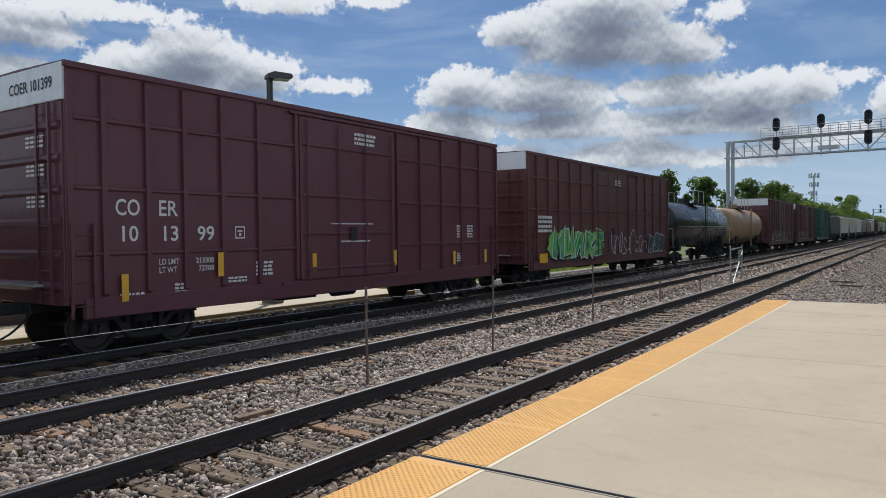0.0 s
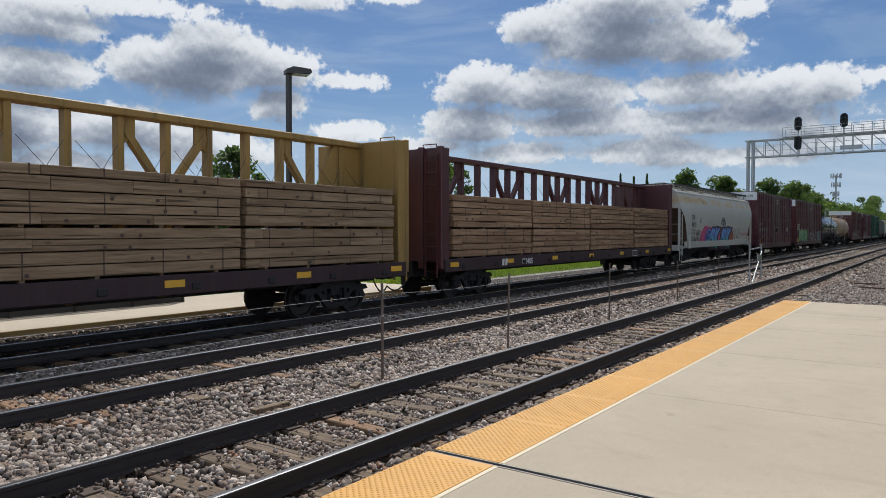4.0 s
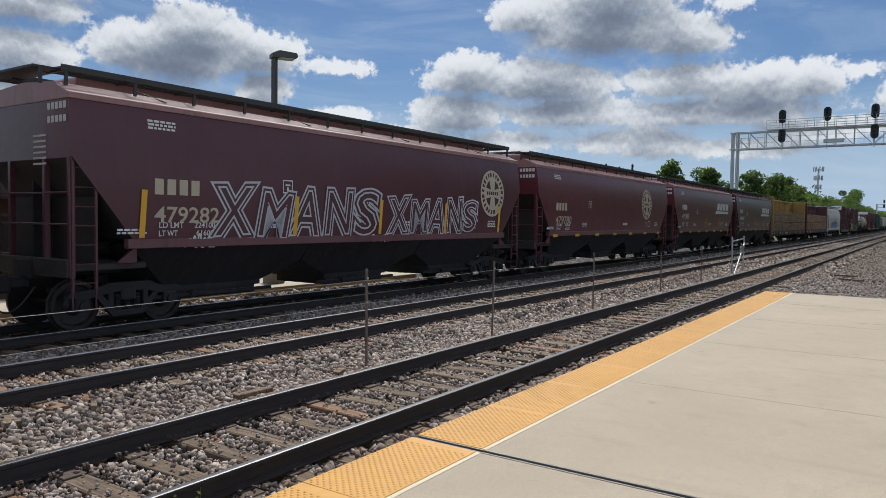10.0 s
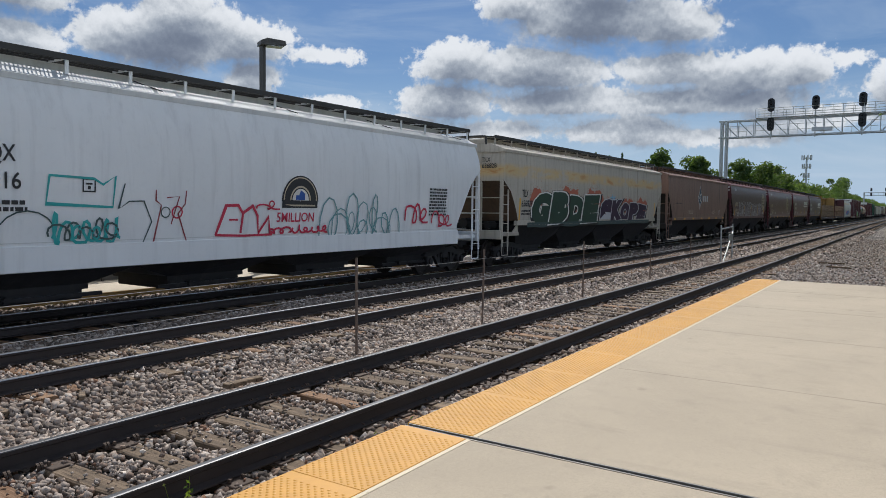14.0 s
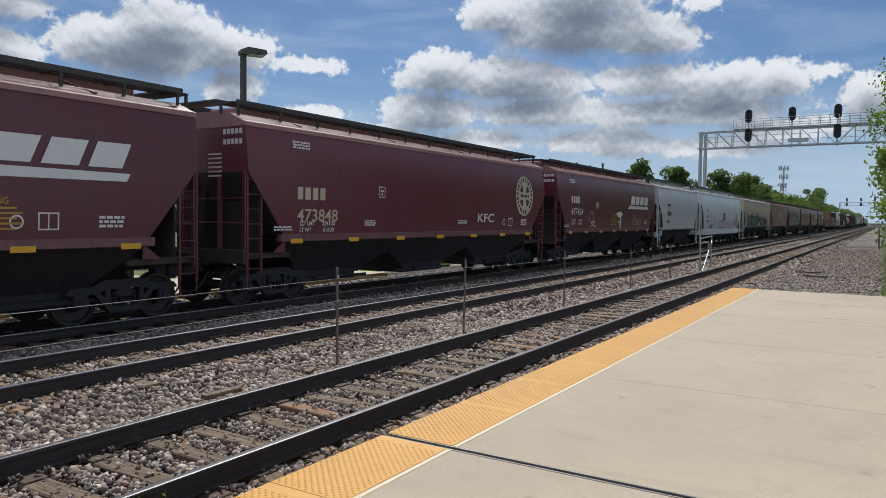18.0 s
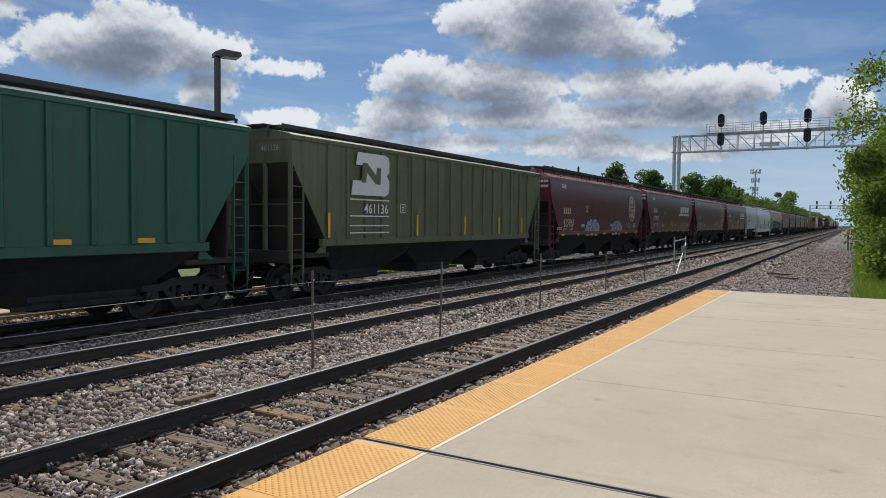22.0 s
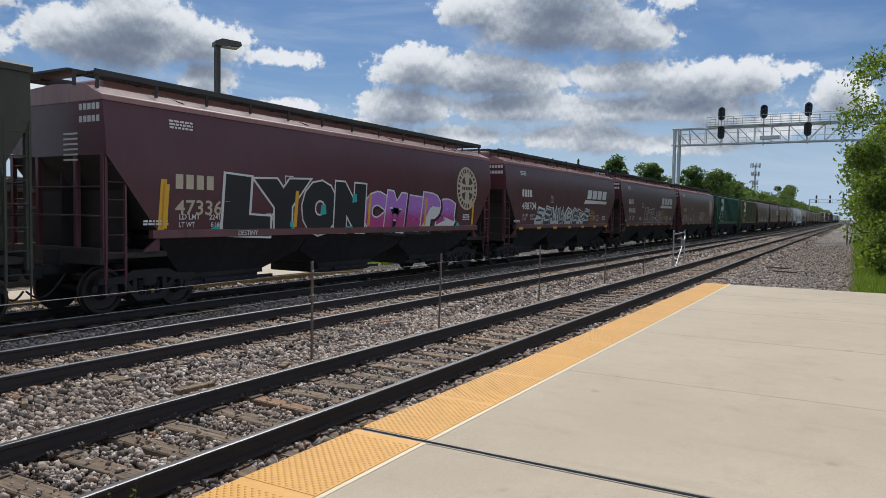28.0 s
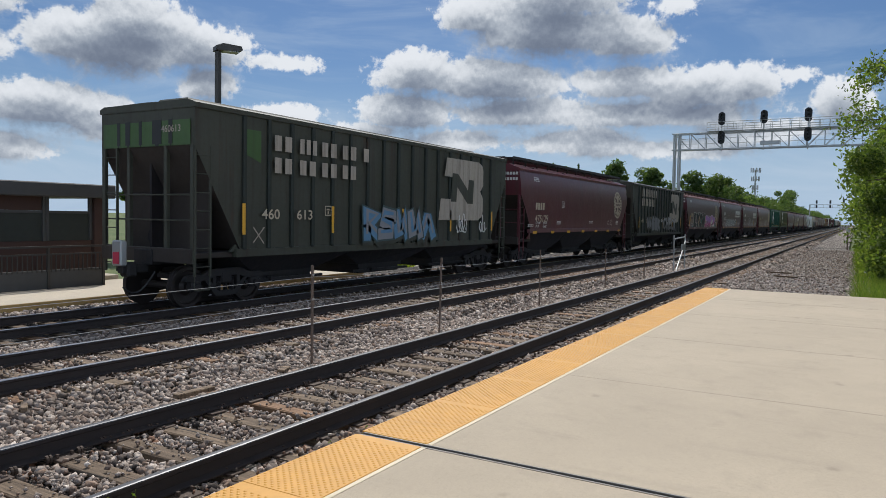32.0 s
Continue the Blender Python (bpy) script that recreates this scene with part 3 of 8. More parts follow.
MAROON = (0.085, 0.024, 0.024)
M = {
    "ballast": stones("crushed_stone", [(0.0, (0.06, 0.045, 0.037)), (0.2, (0.27, 0.212, 0.173)), (0.4, (0.56, 0.465, 0.395)), (0.5, (0.12, 0.086, 0.068)), (0.68, (0.68, 0.58, 0.50)), (0.82, (0.31, 0.205, 0.142)), (0.92, (0.18, 0.132, 0.108)), (1.0, (0.82, 0.725, 0.635))]),
    "rusty_stone": stones("rust_stained_stone", [(0.0, (0.07, 0.04, 0.028)), (0.3, (0.20, 0.10, 0.055)), (0.6, (0.30, 0.15, 0.085)), (0.85, (0.14, 0.085, 0.06)), (1.0, (0.40, 0.25, 0.17))]),
    # kept dark so that it stands for shadowed voids among the loose stones
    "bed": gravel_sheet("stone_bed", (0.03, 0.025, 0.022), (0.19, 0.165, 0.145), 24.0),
    "shoulder": gravel_sheet("gravel_path", (0.17, 0.145, 0.125), (0.42, 0.37, 0.325), 24.0),
    "concrete": concrete("platform_concrete", (0.455, 0.38, 0.28), 1.0, 0.9),
    "concrete_far": concrete("far_platform_concrete", (0.52, 0.45, 0.35), 0.8),
    "kerb": concrete("platform_edge_concrete", (0.3, 0.25, 0.19), 1.5, 0.6),
    "tactile": plain("tactile_yellow", (0.60, 0.29, 0.026), 0.5, 0.0, 0.25, 9.0),
    "line": plain("worn_white_line", (0.66, 0.56, 0.39), 0.7, 0.0, 0.18, 10.0),
    "rubber": plain("joint_rubber", (0.03, 0.028, 0.026), 0.7),
    "galv": plain("galvanised_steel", (0.42, 0.43, 0.43), 0.5, 0.7, 0.18, 5.0),
    "alu": plain("joint_metal", (0.35, 0.33, 0.3), 0.4, 0.8, 0.2, 8.0),
    "tie": wood("creosoted_tie", (0.10, 0.068, 0.042), (0.34, 0.242, 0.155), 1.3, 1, 1.0, 0.15),
    "tie_red": wood("brown_tie", (0.18, 0.095, 0.047), (0.42, 0.255, 0.145), 1.3, 1, 1.0, 0.14),
    "lumber": wood("fresh_lumber", (0.25, 0.132, 0.066), (0.51, 0.325, 0.187), 0.8, 0, 0.9, 0.28),
    "lumber_old": wood("weathered_lumber", (0.22, 0.135, 0.07), (0.45, 0.31, 0.185), 0.8, 0, 0.8, 0.27),
    "railhead": plain("polished_rail_head", (0.34, 0.34, 0.36), 0.3, 1.0, 0.12, 3.0, 0.03),
    "railhead_dull": plain("dull_rail_head", (0.12, 0.12, 0.125), 0.42, 1.0, 0.2, 3.0, 0.05),
    "railweb": plain("rail_side", (0.032, 0.024, 0.022), 0.7, 0.0, 0.35, 7.0),
    "iron": plain("rusty_iron", (0.075, 0.05, 0.036), 0.8, 0.0, 0.4, 14.0),
    "post": plain("rusty_post", (0.17, 0.12, 0.09), 0.8, 0.1, 0.35, 12.0),
    "wire": plain("fence_wire", (0.5, 0.48, 0.45), 0.4, 0.8, 0.2, 5.0),
    "black": plain("black_steel", (0.02, 0.02, 0.021), 0.6, 0.0, 0.3, 5.0),
    "truck": plain("grimy_cast_steel", (0.019, 0.017, 0.017), 0.75, 0.0, 0.4, 8.0),
    "wheel": plain("wheel_steel", (0.035, 0.028, 0.025), 0.55, 0.4, 0.3, 7.0),
    "tread": plain("wheel_rim_steel", (0.4, 0.38, 0.36), 0.3, 1.0, 0.2, 7.0),
    "walkway": plain("roof_walk_grating", (0.06, 0.058, 0.055), 0.6, 0.5, 0.25, 6.0),
    "mask_black": plain("signal_black", (0.012, 0.012, 0.014), 0.55),
    "bronze": plain("lamp_bronze", (0.06, 0.055, 0.05), 0.5, 0.3, 0.2, 4.0),
    "yellow": plain("reflective_yellow", (0.72, 0.38, 0.03), 0.5, 0.0, 0.2, 12.0),
    "white": plain("stencil_white", (0.66, 0.64, 0.6), 0.6, 0.0, 0.14, 9.0),
    "cream": plain("faded_cream", (0.5, 0.42, 0.3), 0.6, 0.0, 0.2, 9.0),
    "ink": plain("stencil_black", (0.025, 0.025, 0.028), 0.6, 0.0, 0.2, 9.0),
    "bark": wood("bark", (0.12, 0.09, 0.065), (0.2, 0.16, 0.12), 2.0, 2),
    "leaf": leafy("leaves", [(0.1, (0.04, 0.068, 0.018)), (0.5, (0.10, 0.145, 0.034)), (0.95, (0.20, 0.235, 0.07))]),
    "leaf_dark": leafy("far_leaves", [(0.1, (0.04, 0.068, 0.03)), (0.5, (0.075, 0.115, 0.045)), (0.95, (0.135, 0.17, 0.07))], 0.52),
    "grass": leafy("grass_blades", [(0.1, (0.06, 0.10, 0.018)), (0.5, (0.11, 0.165, 0.03)), (0.95, (0.2, 0.22, 0.06))]),
    "maroon": paint("maroon_paint", (0.098, 0.022, 0.030), 0.36, 0.4),
    "maroon_b": paint("brown_maroon_paint", (0.088, 0.025, 0.032), 0.38, 0.45),
    "maroon_r": paint("red_maroon_paint", (0.116, 0.022, 0.032), 0.33, 0.35),
    "boxcar": paint("boxcar_brown", (0.105, 0.028, 0.038), 0.42, 0.45),
    "boxcar_b": paint("boxcar_red_brown", (0.105, 0.032, 0.033), 0.5, 0.5, 0.2),
    "adm": paint("dusty_brown", (0.235, 0.142, 0.105), 0.55, 0.65, 0.25, 0.3, (0.06, 0.042, 0.037)),
    "grey": paint("hopper_grey", (0.52, 0.50, 0.445), 0.5, 0.16, 0.0, 0.3, band=(3.72, 4.12)),
    "tan": paint("hopper_tan", (0.43, 0.39, 0.325), 0.55, 0.4, 0.12, 0.4, band=(3.3, 3.7)),
    "white_car": paint("hopper_white", (0.70, 0.71, 0.71), 0.45, 0.15, 0.0, 0.3),
    "light_grey": paint("hopper_light_grey", (0.55, 0.56, 0.55), 0.45, 0.2, 0.0, 0.3),
    "green": paint("cascade_green", (0.017, 0.086, 0.052), 0.45, 0.45, 0.0, 0.2),
    "olive": paint("faded_green", (0.115, 0.125, 0.058), 0.55, 0.6, 0.2, 0.35),
    "dark_green": paint("grimy_green", (0.052, 0.054, 0.038), 0.6, 0.8, 0.15, 0.2, (0.04, 0.03, 0.024)),
    "post_grime": paint("grimy_dark_post", (0.02, 0.026, 0.02), 0.6, 0.6, 0.5, 0.2),
    "rusted_roof": paint("faded_pink_roof", (0.30, 0.155, 0.145), 0.45, 0.3, 0.0, 0.3),
    "centre_red": paint("centrebeam_maroon", (0.075, 0.02, 0.022), 0.5, 0.45, 0.05),
    "centre_yellow": paint("centrebeam_yellow", (0.31, 0.185, 0.048), 0.55, 0.55, 0.3, 0.3),
    "tank_black": paint("tank_black", (0.014, 0.015, 0.017), 0.25, 0.2),
    "tank_tan": paint("tank_tan", (0.36, 0.23, 0.12), 0.5, 0.45, 0.2),
    "under": paint("underframe_black", (0.011, 0.010, 0.011), 0.65, 0.5),
    # near-black base holds the shade below the cars, under the grime streaks
    "under_shade": paint("shaded_grimy_slope", (0.013, 0.010, 0.011), 0.65, 0.5),
}


def spray(name, col):
    M[name] = plain("spray_" + name, col, 0.55, 0.0, 0.18, 3.0, 0.05)


for nm, col in (("pink", (0.62, 0.09, 0.22)), ("teal", (0.03, 0.34, 0.33)), ("blue", (0.03, 0.09, 0.33)), ("sky_blue", (0.12, 0.42, 0.66)), ("green", (0.04, 0.30, 0.12)),
                ("purple", (0.30, 0.08, 0.36)), ("violet", (0.06, 0.03, 0.10)), ("black", (0.012, 0.012, 0.014)), ("silver", (0.5, 0.5, 0.52)), ("lime", (0.22, 0.45, 0.10)),
                ("orange", (0.55, 0.17, 0.04)), ("rustred", (0.42, 0.12, 0.07)), ("slate", (0.045, 0.075, 0.075)), ("red", (0.5, 0.03, 0.07)), ("darkteal", (0.02, 0.12, 0.13)), ("haze", (0.46, 0.33, 0.16))):
    spray("sp_" + nm, col)


def spray_fade(name, low_col, high_col):
    """Two sprayed colours that run into each other up a letter of height 1."""
    m, k, b = material("spray_" + name)
    pos = k.add("ShaderNodeTexCoord").outputs["Object"]
    z = k.add("ShaderNodeSeparateXYZ", {0: pos}).outputs[2]
    n = k.noise(pos, 5.0, 3.0, 0.6)
    c = k.mix(k.step(k.math("ADD", z, k.math("MULTIPLY", k.math("SUBTRACT", n, 0.5), 0.5)), 0.15, 0.6), low_col, high_col)
    setin(k, b, color=c, rough=0.5)
    M[name] = m


spray_fade("fade_purple", (0.42, 0.05, 0.2), (0.40, 0.17, 0.52))
spray_fade("fade_silver", (0.16, 0.16, 0.17), (0.36, 0.36, 0.37))
spray_fade("fade_blue", (0.12, 0.3, 0.5), (0.5, 0.55, 0.6))
spray_fade("fade_sky", (0.03, 0.36, 0.2), (0.14, 0.22, 0.6))

# ---- the place: ground, tracks, platforms ----
TIE = 0.555
TRACKS = [("track_near", 5.17, 0.0), ("track_middle", 9.42, -0.075), ("track_far", 13.70, -0.18)]
PLAT_TOP, PLAT_EDGE, PLAT_END = 0.197, 3.378, 19.77


def bed_height(y):
    """Level of the stone bed across the tracks."""
    best = -0.42
    for _, c, z in TRACKS:
        d = abs(y - c)
        best = max(best, z - (0.25 if d > 0.75 else 0.262) - max(0.0, d - 1.35) * 0.32)
    if y > 14.62:
        best = max(best, -0.26)
    return best if y > 3.5 else max(-0.36, min(best, -0.3))


rng = np.random.default_rng(7)
M["pale_gravel"] = gravel_sheet("pale_gravel", (0.34, 0.3, 0.25), (0.6, 0.55, 0.47), 22.0)
M["shrub_leaf"] = leafy("shrub_leaves", [(0.1, (0.11, 0.15, 0.02)), (0.5, (0.19, 0.24, 0.035)), (0.95, (0.3, 0.32, 0.06))])

# ground: one sheet to the horizon
gm, k, b = material("ground_grass")
pos = k.add("ShaderNodeTexCoord").outputs["Object"]
gn = k.noise(pos, 0.25, 5.0, 0.65)
gf = k.noise(pos, 6.0, 4.0, 0.65)
gc = k.mix(k.step(gn, 0.35, 0.7), (0.075, 0.12, 0.025), (0.15, 0.17, 0.055))
gc = k.mix(k.math("MULTIPLY", gf, 0.5), gc, (0.05, 0.07, 0.02))
setin(k, b, color=gc, rough=0.95, normal=bump(k, gf, 0.6, 0.05))
part("ground", Mb().add([(-300, -900, -0.6), (2500, -900, -0.6), (2500, 1500, -0.6), (-300, 1500, -0.6)], [(0, 1, 2, 3)]), gm)
tagged(bpy.data.objects["ground"], "grassy level ground beside the railway", "ground", kind="structure")

# stone bed under the tracks, with its shoulder
xs = [-40, -10, 0, 10, 20, 30, 45, 70, 120, 250, 600, 2400]
ys = [i * 0.25 for i in range(14, 68)]
bed = Mb()
bed.add([(x, y, bed_height(y)) for x in xs for y in ys], [(i * len(ys) + j, (i + 1) * len(ys) + j, (i + 1) * len(ys) + j + 1, i * len(ys) + j + 1) for i in range(len(xs) - 1) for j in range(len(ys) - 1)])
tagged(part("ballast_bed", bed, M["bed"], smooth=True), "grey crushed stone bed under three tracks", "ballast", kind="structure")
sh = Mb().add([(-40, 3.6, -0.34), (19.0, 3.6, -0.34), (19.0, -4.0, -0.34), (25.5, -1.4, -0.34), (33, -0.2, -0.34), (78, 0.45, -0.34), (2400, 1.0, -0.34), (2400, 3.6, -0.34)],
              [(1, 2, 3), (1, 3, 4), (1, 4, 5), (1, 5, 6, 7)])
tagged(part("gravel_path", sh, M["shoulder"]), "pale brown gravel strip beside the near track", "gravel", kind="structure")


# rails, ties, plates
def rail_mesh(x0, x1):
    head = Mb().prism_x([(-0.036, -0.012), (-0.034, -0.003), (-0.02, 0.0), (0.02, 0.0), (0.034, -0.003), (0.036, -0.012)], x0, x1).mesh("rail_head", M["railhead"])
    web = Mb().prism_x([(-0.036, -0.013), (-0.034, -0.04), (-0.01, -0.055), (-0.009, -0.14), (-0.074, -0.158), (-0.074, -0.171), (0.074, -0.171), (0.074, -0.158), (0.009, -0.14), (0.01, -0.055), (0.034, -0.04), (0.036, -0.013)], x0, x1).mesh("rail_web", M["railweb"])
    return head, web


head_me, web_me = rail_mesh(-60, 1500)
dull_head_me = head_me.copy()
dull_head_me.materials[0] = M["railhead_dull"]
tie_mes = []
for i in range(7):
    w, h = 0.115 + 0.008 * rng.normal(), 0.18
    mb = Mb()
    n = 6
    ring = []
    for j in range(n):
        y = -1.3 + 2.6 * j / (n - 1)
        dz, dx = 0.008 * rng.normal(), 0.009 * rng.normal()
        ring += [(-w + dx, y, -h), (-w + dx + 0.006, y, dz - 0.012), (-w + 0.02 + dx, y, dz), (w - 0.02 + dx, y, dz * 0.6), (w + dx - 0.006, y, -0.012), (w + dx, y, -h)]
    mb.add(ring, [(6 * j + a, 6 * j + a + 1, 6 * j + a + 7, 6 * j + a + 6) for j in range(n - 1) for a in range(5)] + [(0, 5, 4, 3, 2, 1), tuple(6 * (n - 1) + a for a in range(6))])
    # a split along the grain
    tie_mes.append(mb.mesh("tie", M["tie_red"] if i in (2, 5) else M["tie"]))
plate_me = Mb().box(-0.1, 0.1, -0.19, 0.19, -0.012, 0.008, 0.005).mesh("tie_plate", M["iron"])
spike = Mb()
for sx in (-0.065, 0.065):
    spike.box(sx - 0.011, sx + 0.011, -0.105, -0.075, 0.0, 0.035, 0.004)
    spike.box(-sx - 0.011, -sx + 0.011, 0.075, 0.105, 0.0, 0.035, 0.004)
spike_me = spike.mesh("spikes", M["iron"])
anchor = Mb()
for i in range(7):
    a0, a1 = math.pi * (0.1 + i * 0.12), math.pi * (0.1 + (i + 1) * 0.12)
    anchor.beam((0, -0.055 - 0.045 * math.sin(a0), 0.005 + 0.035 * math.cos(a0)), (0, -0.055 - 0.045 * math.sin(a1), 0.005 + 0.035 * math.cos(a1)), 0.022, 0.014)
anchor_me = anchor.mesh("rail_anchor", M["iron"])

for name, c, z in TRACKS:
    tr = thing(name, "railway track of steel rails on timber ties", "track", "tracks", "structure", pose(0, c, z))
    for s in (-1, 1):
        r = part("rail", web_me, None, tr, "dark rusty steel rail with polished head", at=pose(0, s * 0.755, 0))
        part("rail_head", dull_head_me if c < 8 else head_me, None, r)
    near = c < 12
    first, last = (0, 44) if near else (0, 60)
    count = 0
    for i in range(-10, 118):
        x = 0.31 + i * TIE + 0.03 * rng.normal()
        t = part("tie", tie_mes[int(rng.integers(7))], None, tr, at=pose(x, 0.05 * rng.normal(), -0.19, 0.3 * rng.normal(), 0.4 * rng.normal(), 1.0 * rng.normal()))
        if near and first <= i <= last:
            for s in (-1, 1):
                part("tie_plate", plate_me, None, t, at=pose(0, s * 0.755, 0.006))
                part("spikes", spike_me, None, t, at=pose(0, s * 0.755, 0.014))
                if s > 0 or c > 8:
                    for e in (-0.15, -0.12, 0.13, 0.16) if c < 8 and i < 22 else (-0.15, 0.15):
                        part("rail_anchor", anchor_me, None, t, at=pose(e, s * 0.755, 0.012))
    rest = Mb()
    for i in range(118, 620):
        x = 0.31 + i * TIE
        rest.box(x - 0.115, x + 0.115, -1.3, 1.3, -0.36, -0.19 + 0.006 * rng.normal())
    tagged(part("far_ties", rest, M["tie"], tr), kind="stuff")


# loose stones
def stone_cloud(n, pick, smin, smax, name, seed, mat="ballast", label="loose grey and tan crushed stones between the rails"):
    g = np.random.default_rng(seed)
    x, y = pick(g, n)
    z = np.array([bed_height(v) for v in np.linspace(0, 16, 1601)])[np.clip((y * 100).astype(int), 0, 1600)]
    keep = np.ones(len(x), bool)
    for _, c, tz in TRACKS:
        ph = np.abs((x - 0.31) / TIE - np.round((x - 0.31) / TIE)) * TIE
        on = (np.abs(y - c) < 1.28)
        keep &= ~(on & (ph < 0.125) & (g.random(len(x)) < 0.86))
        keep &= ~(np.abs(np.abs(y - c) - 0.755) < 0.085)
    x, y, z = x[keep], y[keep], z[keep]
    n = len(x)
    size = smin + (smax - smin) * g.random(n) ** 1.6
    between = np.min([np.abs(y - c) for _, c, _ in TRACKS], axis=0) < 0.7
    size = np.where(between, size * 0.75, size)
    z = np.where(between, z + 0.02, z)
    ph = np.abs((x - 0.31) / TIE - np.round((x - 0.31) / TIE)) * TIE
    on_tie = (np.min([np.abs(y - c) for _, c, _ in TRACKS], axis=0) < 1.28) & (ph < 0.125)
    size = np.where(on_tie, size * 0.6, size)
    z = np.where(on_tie, z + 0.06, z)
    cube = np.array([(a, b_, c_) for a in (-1, 1) for b_ in (-1, 1) for c_ in (-1, 1)], float)
    v = cube[None] * (0.62 + 0.42 * g.random((n, 8, 3)))
    v *= (size[:, None] * (0.48 + 0.8 * g.random((n, 3))))[:, None]
    q = g.normal(size=(n, 4))
    q /= np.linalg.norm(q, axis=1, keepdims=True)
    w_, i_, j_, k_ = q.T
    r = np.stack([1 - 2 * (j_ ** 2 + k_ ** 2), 2 * (i_ * j_ - k_ * w_), 2 * (i_ * k_ + j_ * w_), 2 * (i_ * j_ + k_ * w_), 1 - 2 * (i_ ** 2 + k_ ** 2), 2 * (j_ * k_ - i_ * w_), 2 * (i_ * k_ - j_ * w_), 2 * (j_ * k_ + i_ * w_), 1 - 2 * (i_ ** 2 + j_ ** 2)], 1).reshape(n, 3, 3)
    v = np.einsum("nij,nkj->nki", r, v)
    v += np.stack([x, y, z + size * (0.15 + 0.5 * g.random(n)) + 0.03 * g.random(n) ** 2], 1)[:, None]
    f = np.array([(0, 1, 3, 2), (4, 6, 7, 5), (0, 4, 5, 1), (2, 3, 7, 6), (0, 2, 6, 4), (1, 5, 7, 3)])
    faces = (np.arange(n)[:, None, None] * 8 + f).reshape(-1, 4)
    return tagged(new(name, raw_mesh(name, v.reshape(-1, 3), faces, M[mat])), label, "ballast", kind="stuff")


stone_cloud(68000, lambda g, n: (1.2 + 12.5 * g.random(n) ** 1.25, 3.42 + 8.9 * g.random(n)), 0.018, 0.043, "ballast_stones", 3)
stone_cloud(45000, lambda g, n: (12 + 26 * g.random(n) ** 1.3, 3.42 + 9.4 * g.random(n)), 0.024, 0.05, "ballast_stones", 4)
stone_cloud(19000, lambda g, n: (36 + 60 * g.random(n) ** 1.3, 3.42 + 10.5 * g.random(n)), 0.04, 0.085, "ballast_stones", 5)
stone_cloud(15000, lambda g, n: (3 + 42 * g.random(n) ** 1.2, 14.5 + 0.58 * g.random(n)), 0.025, 0.055, "ballast_stones", 6)
stone_cloud(11000, lambda g, n: (19.85 + 50 * g.random(n) ** 1.6, -0.6 + 4.2 * g.random(n)), 0.018, 0.045, "gravel_stones", 8)

stone_cloud(7000, lambda g, n: (-12 + 13.2 * g.random(n), 3.42 + 11 * g.random(n)), 0.045, 0.075, "ballast_stones", 9)



def beside_rails(g, n):
    """Places along the rails of the near and the middle track, where rust and brake dust fall."""
    c = np.where(g.random(n) < 0.5, 5.17, 9.42)
    return 1.0 + 34 * g.random(n) ** 1.4, c + np.where(g.random(n) < 0.5, -0.755, 0.755) + np.where(g.random(n) < 0.5, -1, 1) * (0.09 + 0.3 * g.random(n) ** 1.5)


stone_cloud(9000, beside_rails, 0.016, 0.038, "ballast_stones", 10, "rusty_stone", "rust-brown stones along the rails")

# near platform
plat = thing("platform", "pale concrete station platform with yellow tactile edge", "platform", kind="structure")
for x0, x1 in ((-14.0, 4.535), (4.605, PLAT_END)):
    part("slab", Mb().box(x0, x1, -12.0, PLAT_EDGE - 0.012, -0.62, PLAT_TOP, 0.012), M["concrete"], plat)
joint = part("expansion_joint", Mb().box(4.535, 4.605, -12, PLAT_EDGE - 0.02, -0.3, PLAT_TOP - 0.022), M["rubber"], plat, "dark rubber joint between metal strips")
for x in (4.541, 4.599):
    part("joint_strip", Mb().box(x - 0.006, x + 0.006, -12, PLAT_EDGE - 0.02, PLAT_TOP - 0.05, PLAT_TOP + 0.003, 0.002), M["alu"], joint)
part("joint_rib", Mb().box(4.562, 4.578, -12, PLAT_EDGE - 0.02, PLAT_TOP - 0.03, PLAT_TOP - 0.008, 0.003), M["rubber"], joint)
for x in (7.57, 10.76, 13.9, 17.0, 1.5, -1.6):
    part("saw_cut", Mb().box(x - 0.003, x + 0.003, -12, 2.7, PLAT_TOP - 0.01, PLAT_TOP + 0.0012), M["kerb"], plat)
x = 4.612
tiles = []
while x < PLAT_END - 0.05:
    tiles.append((x, min(x + 1.216, PLAT_END - 0.004)))
    x += 1.22
x = 4.528
while x > -12.7:
    tiles.append((x - 1.216, x))
    x -= 1.22
for x0, x1 in tiles:
    t = part("tactile_tile", Mb().box(x0, x1, 2.772, PLAT_EDGE, PLAT_TOP - 0.03, PLAT_TOP + 0.006, 0.003), M["tactile"], plat)
    part("edge_line", Mb().box(x0, x1, 2.73, 2.768, PLAT_TOP - 0.01, PLAT_TOP + 0.0035), M["line"], plat)
dome = np.array([(math.cos(a) * r, math.sin(a) * r, h) for r, h in ((0.0135, 0.0), (0.008, 0.005)) for a in [i * math.pi / 3 for i in range(6)]])
dv, df = [], []
base = np.array([(i, (i + 1) % 6, (i + 1) % 6 + 6, i + 6) for i in range(6)] + [(6, 7, 8, 9), (6, 9, 10, 11)])
for x0, x1 in tiles:
    if x1 < 1.0:
        continue
    nx = int((x1 - x0 - 0.06) / 0.058)
    for i in range(nx):
        for j in range(20):
            df.append(base + 12 * len(dv))
            dv.append(dome + (x0 + 0.03 + (i + 0.5 * (j % 2)) * 0.058, 2.80 + j * 0.029, PLAT_TOP + 0.006))
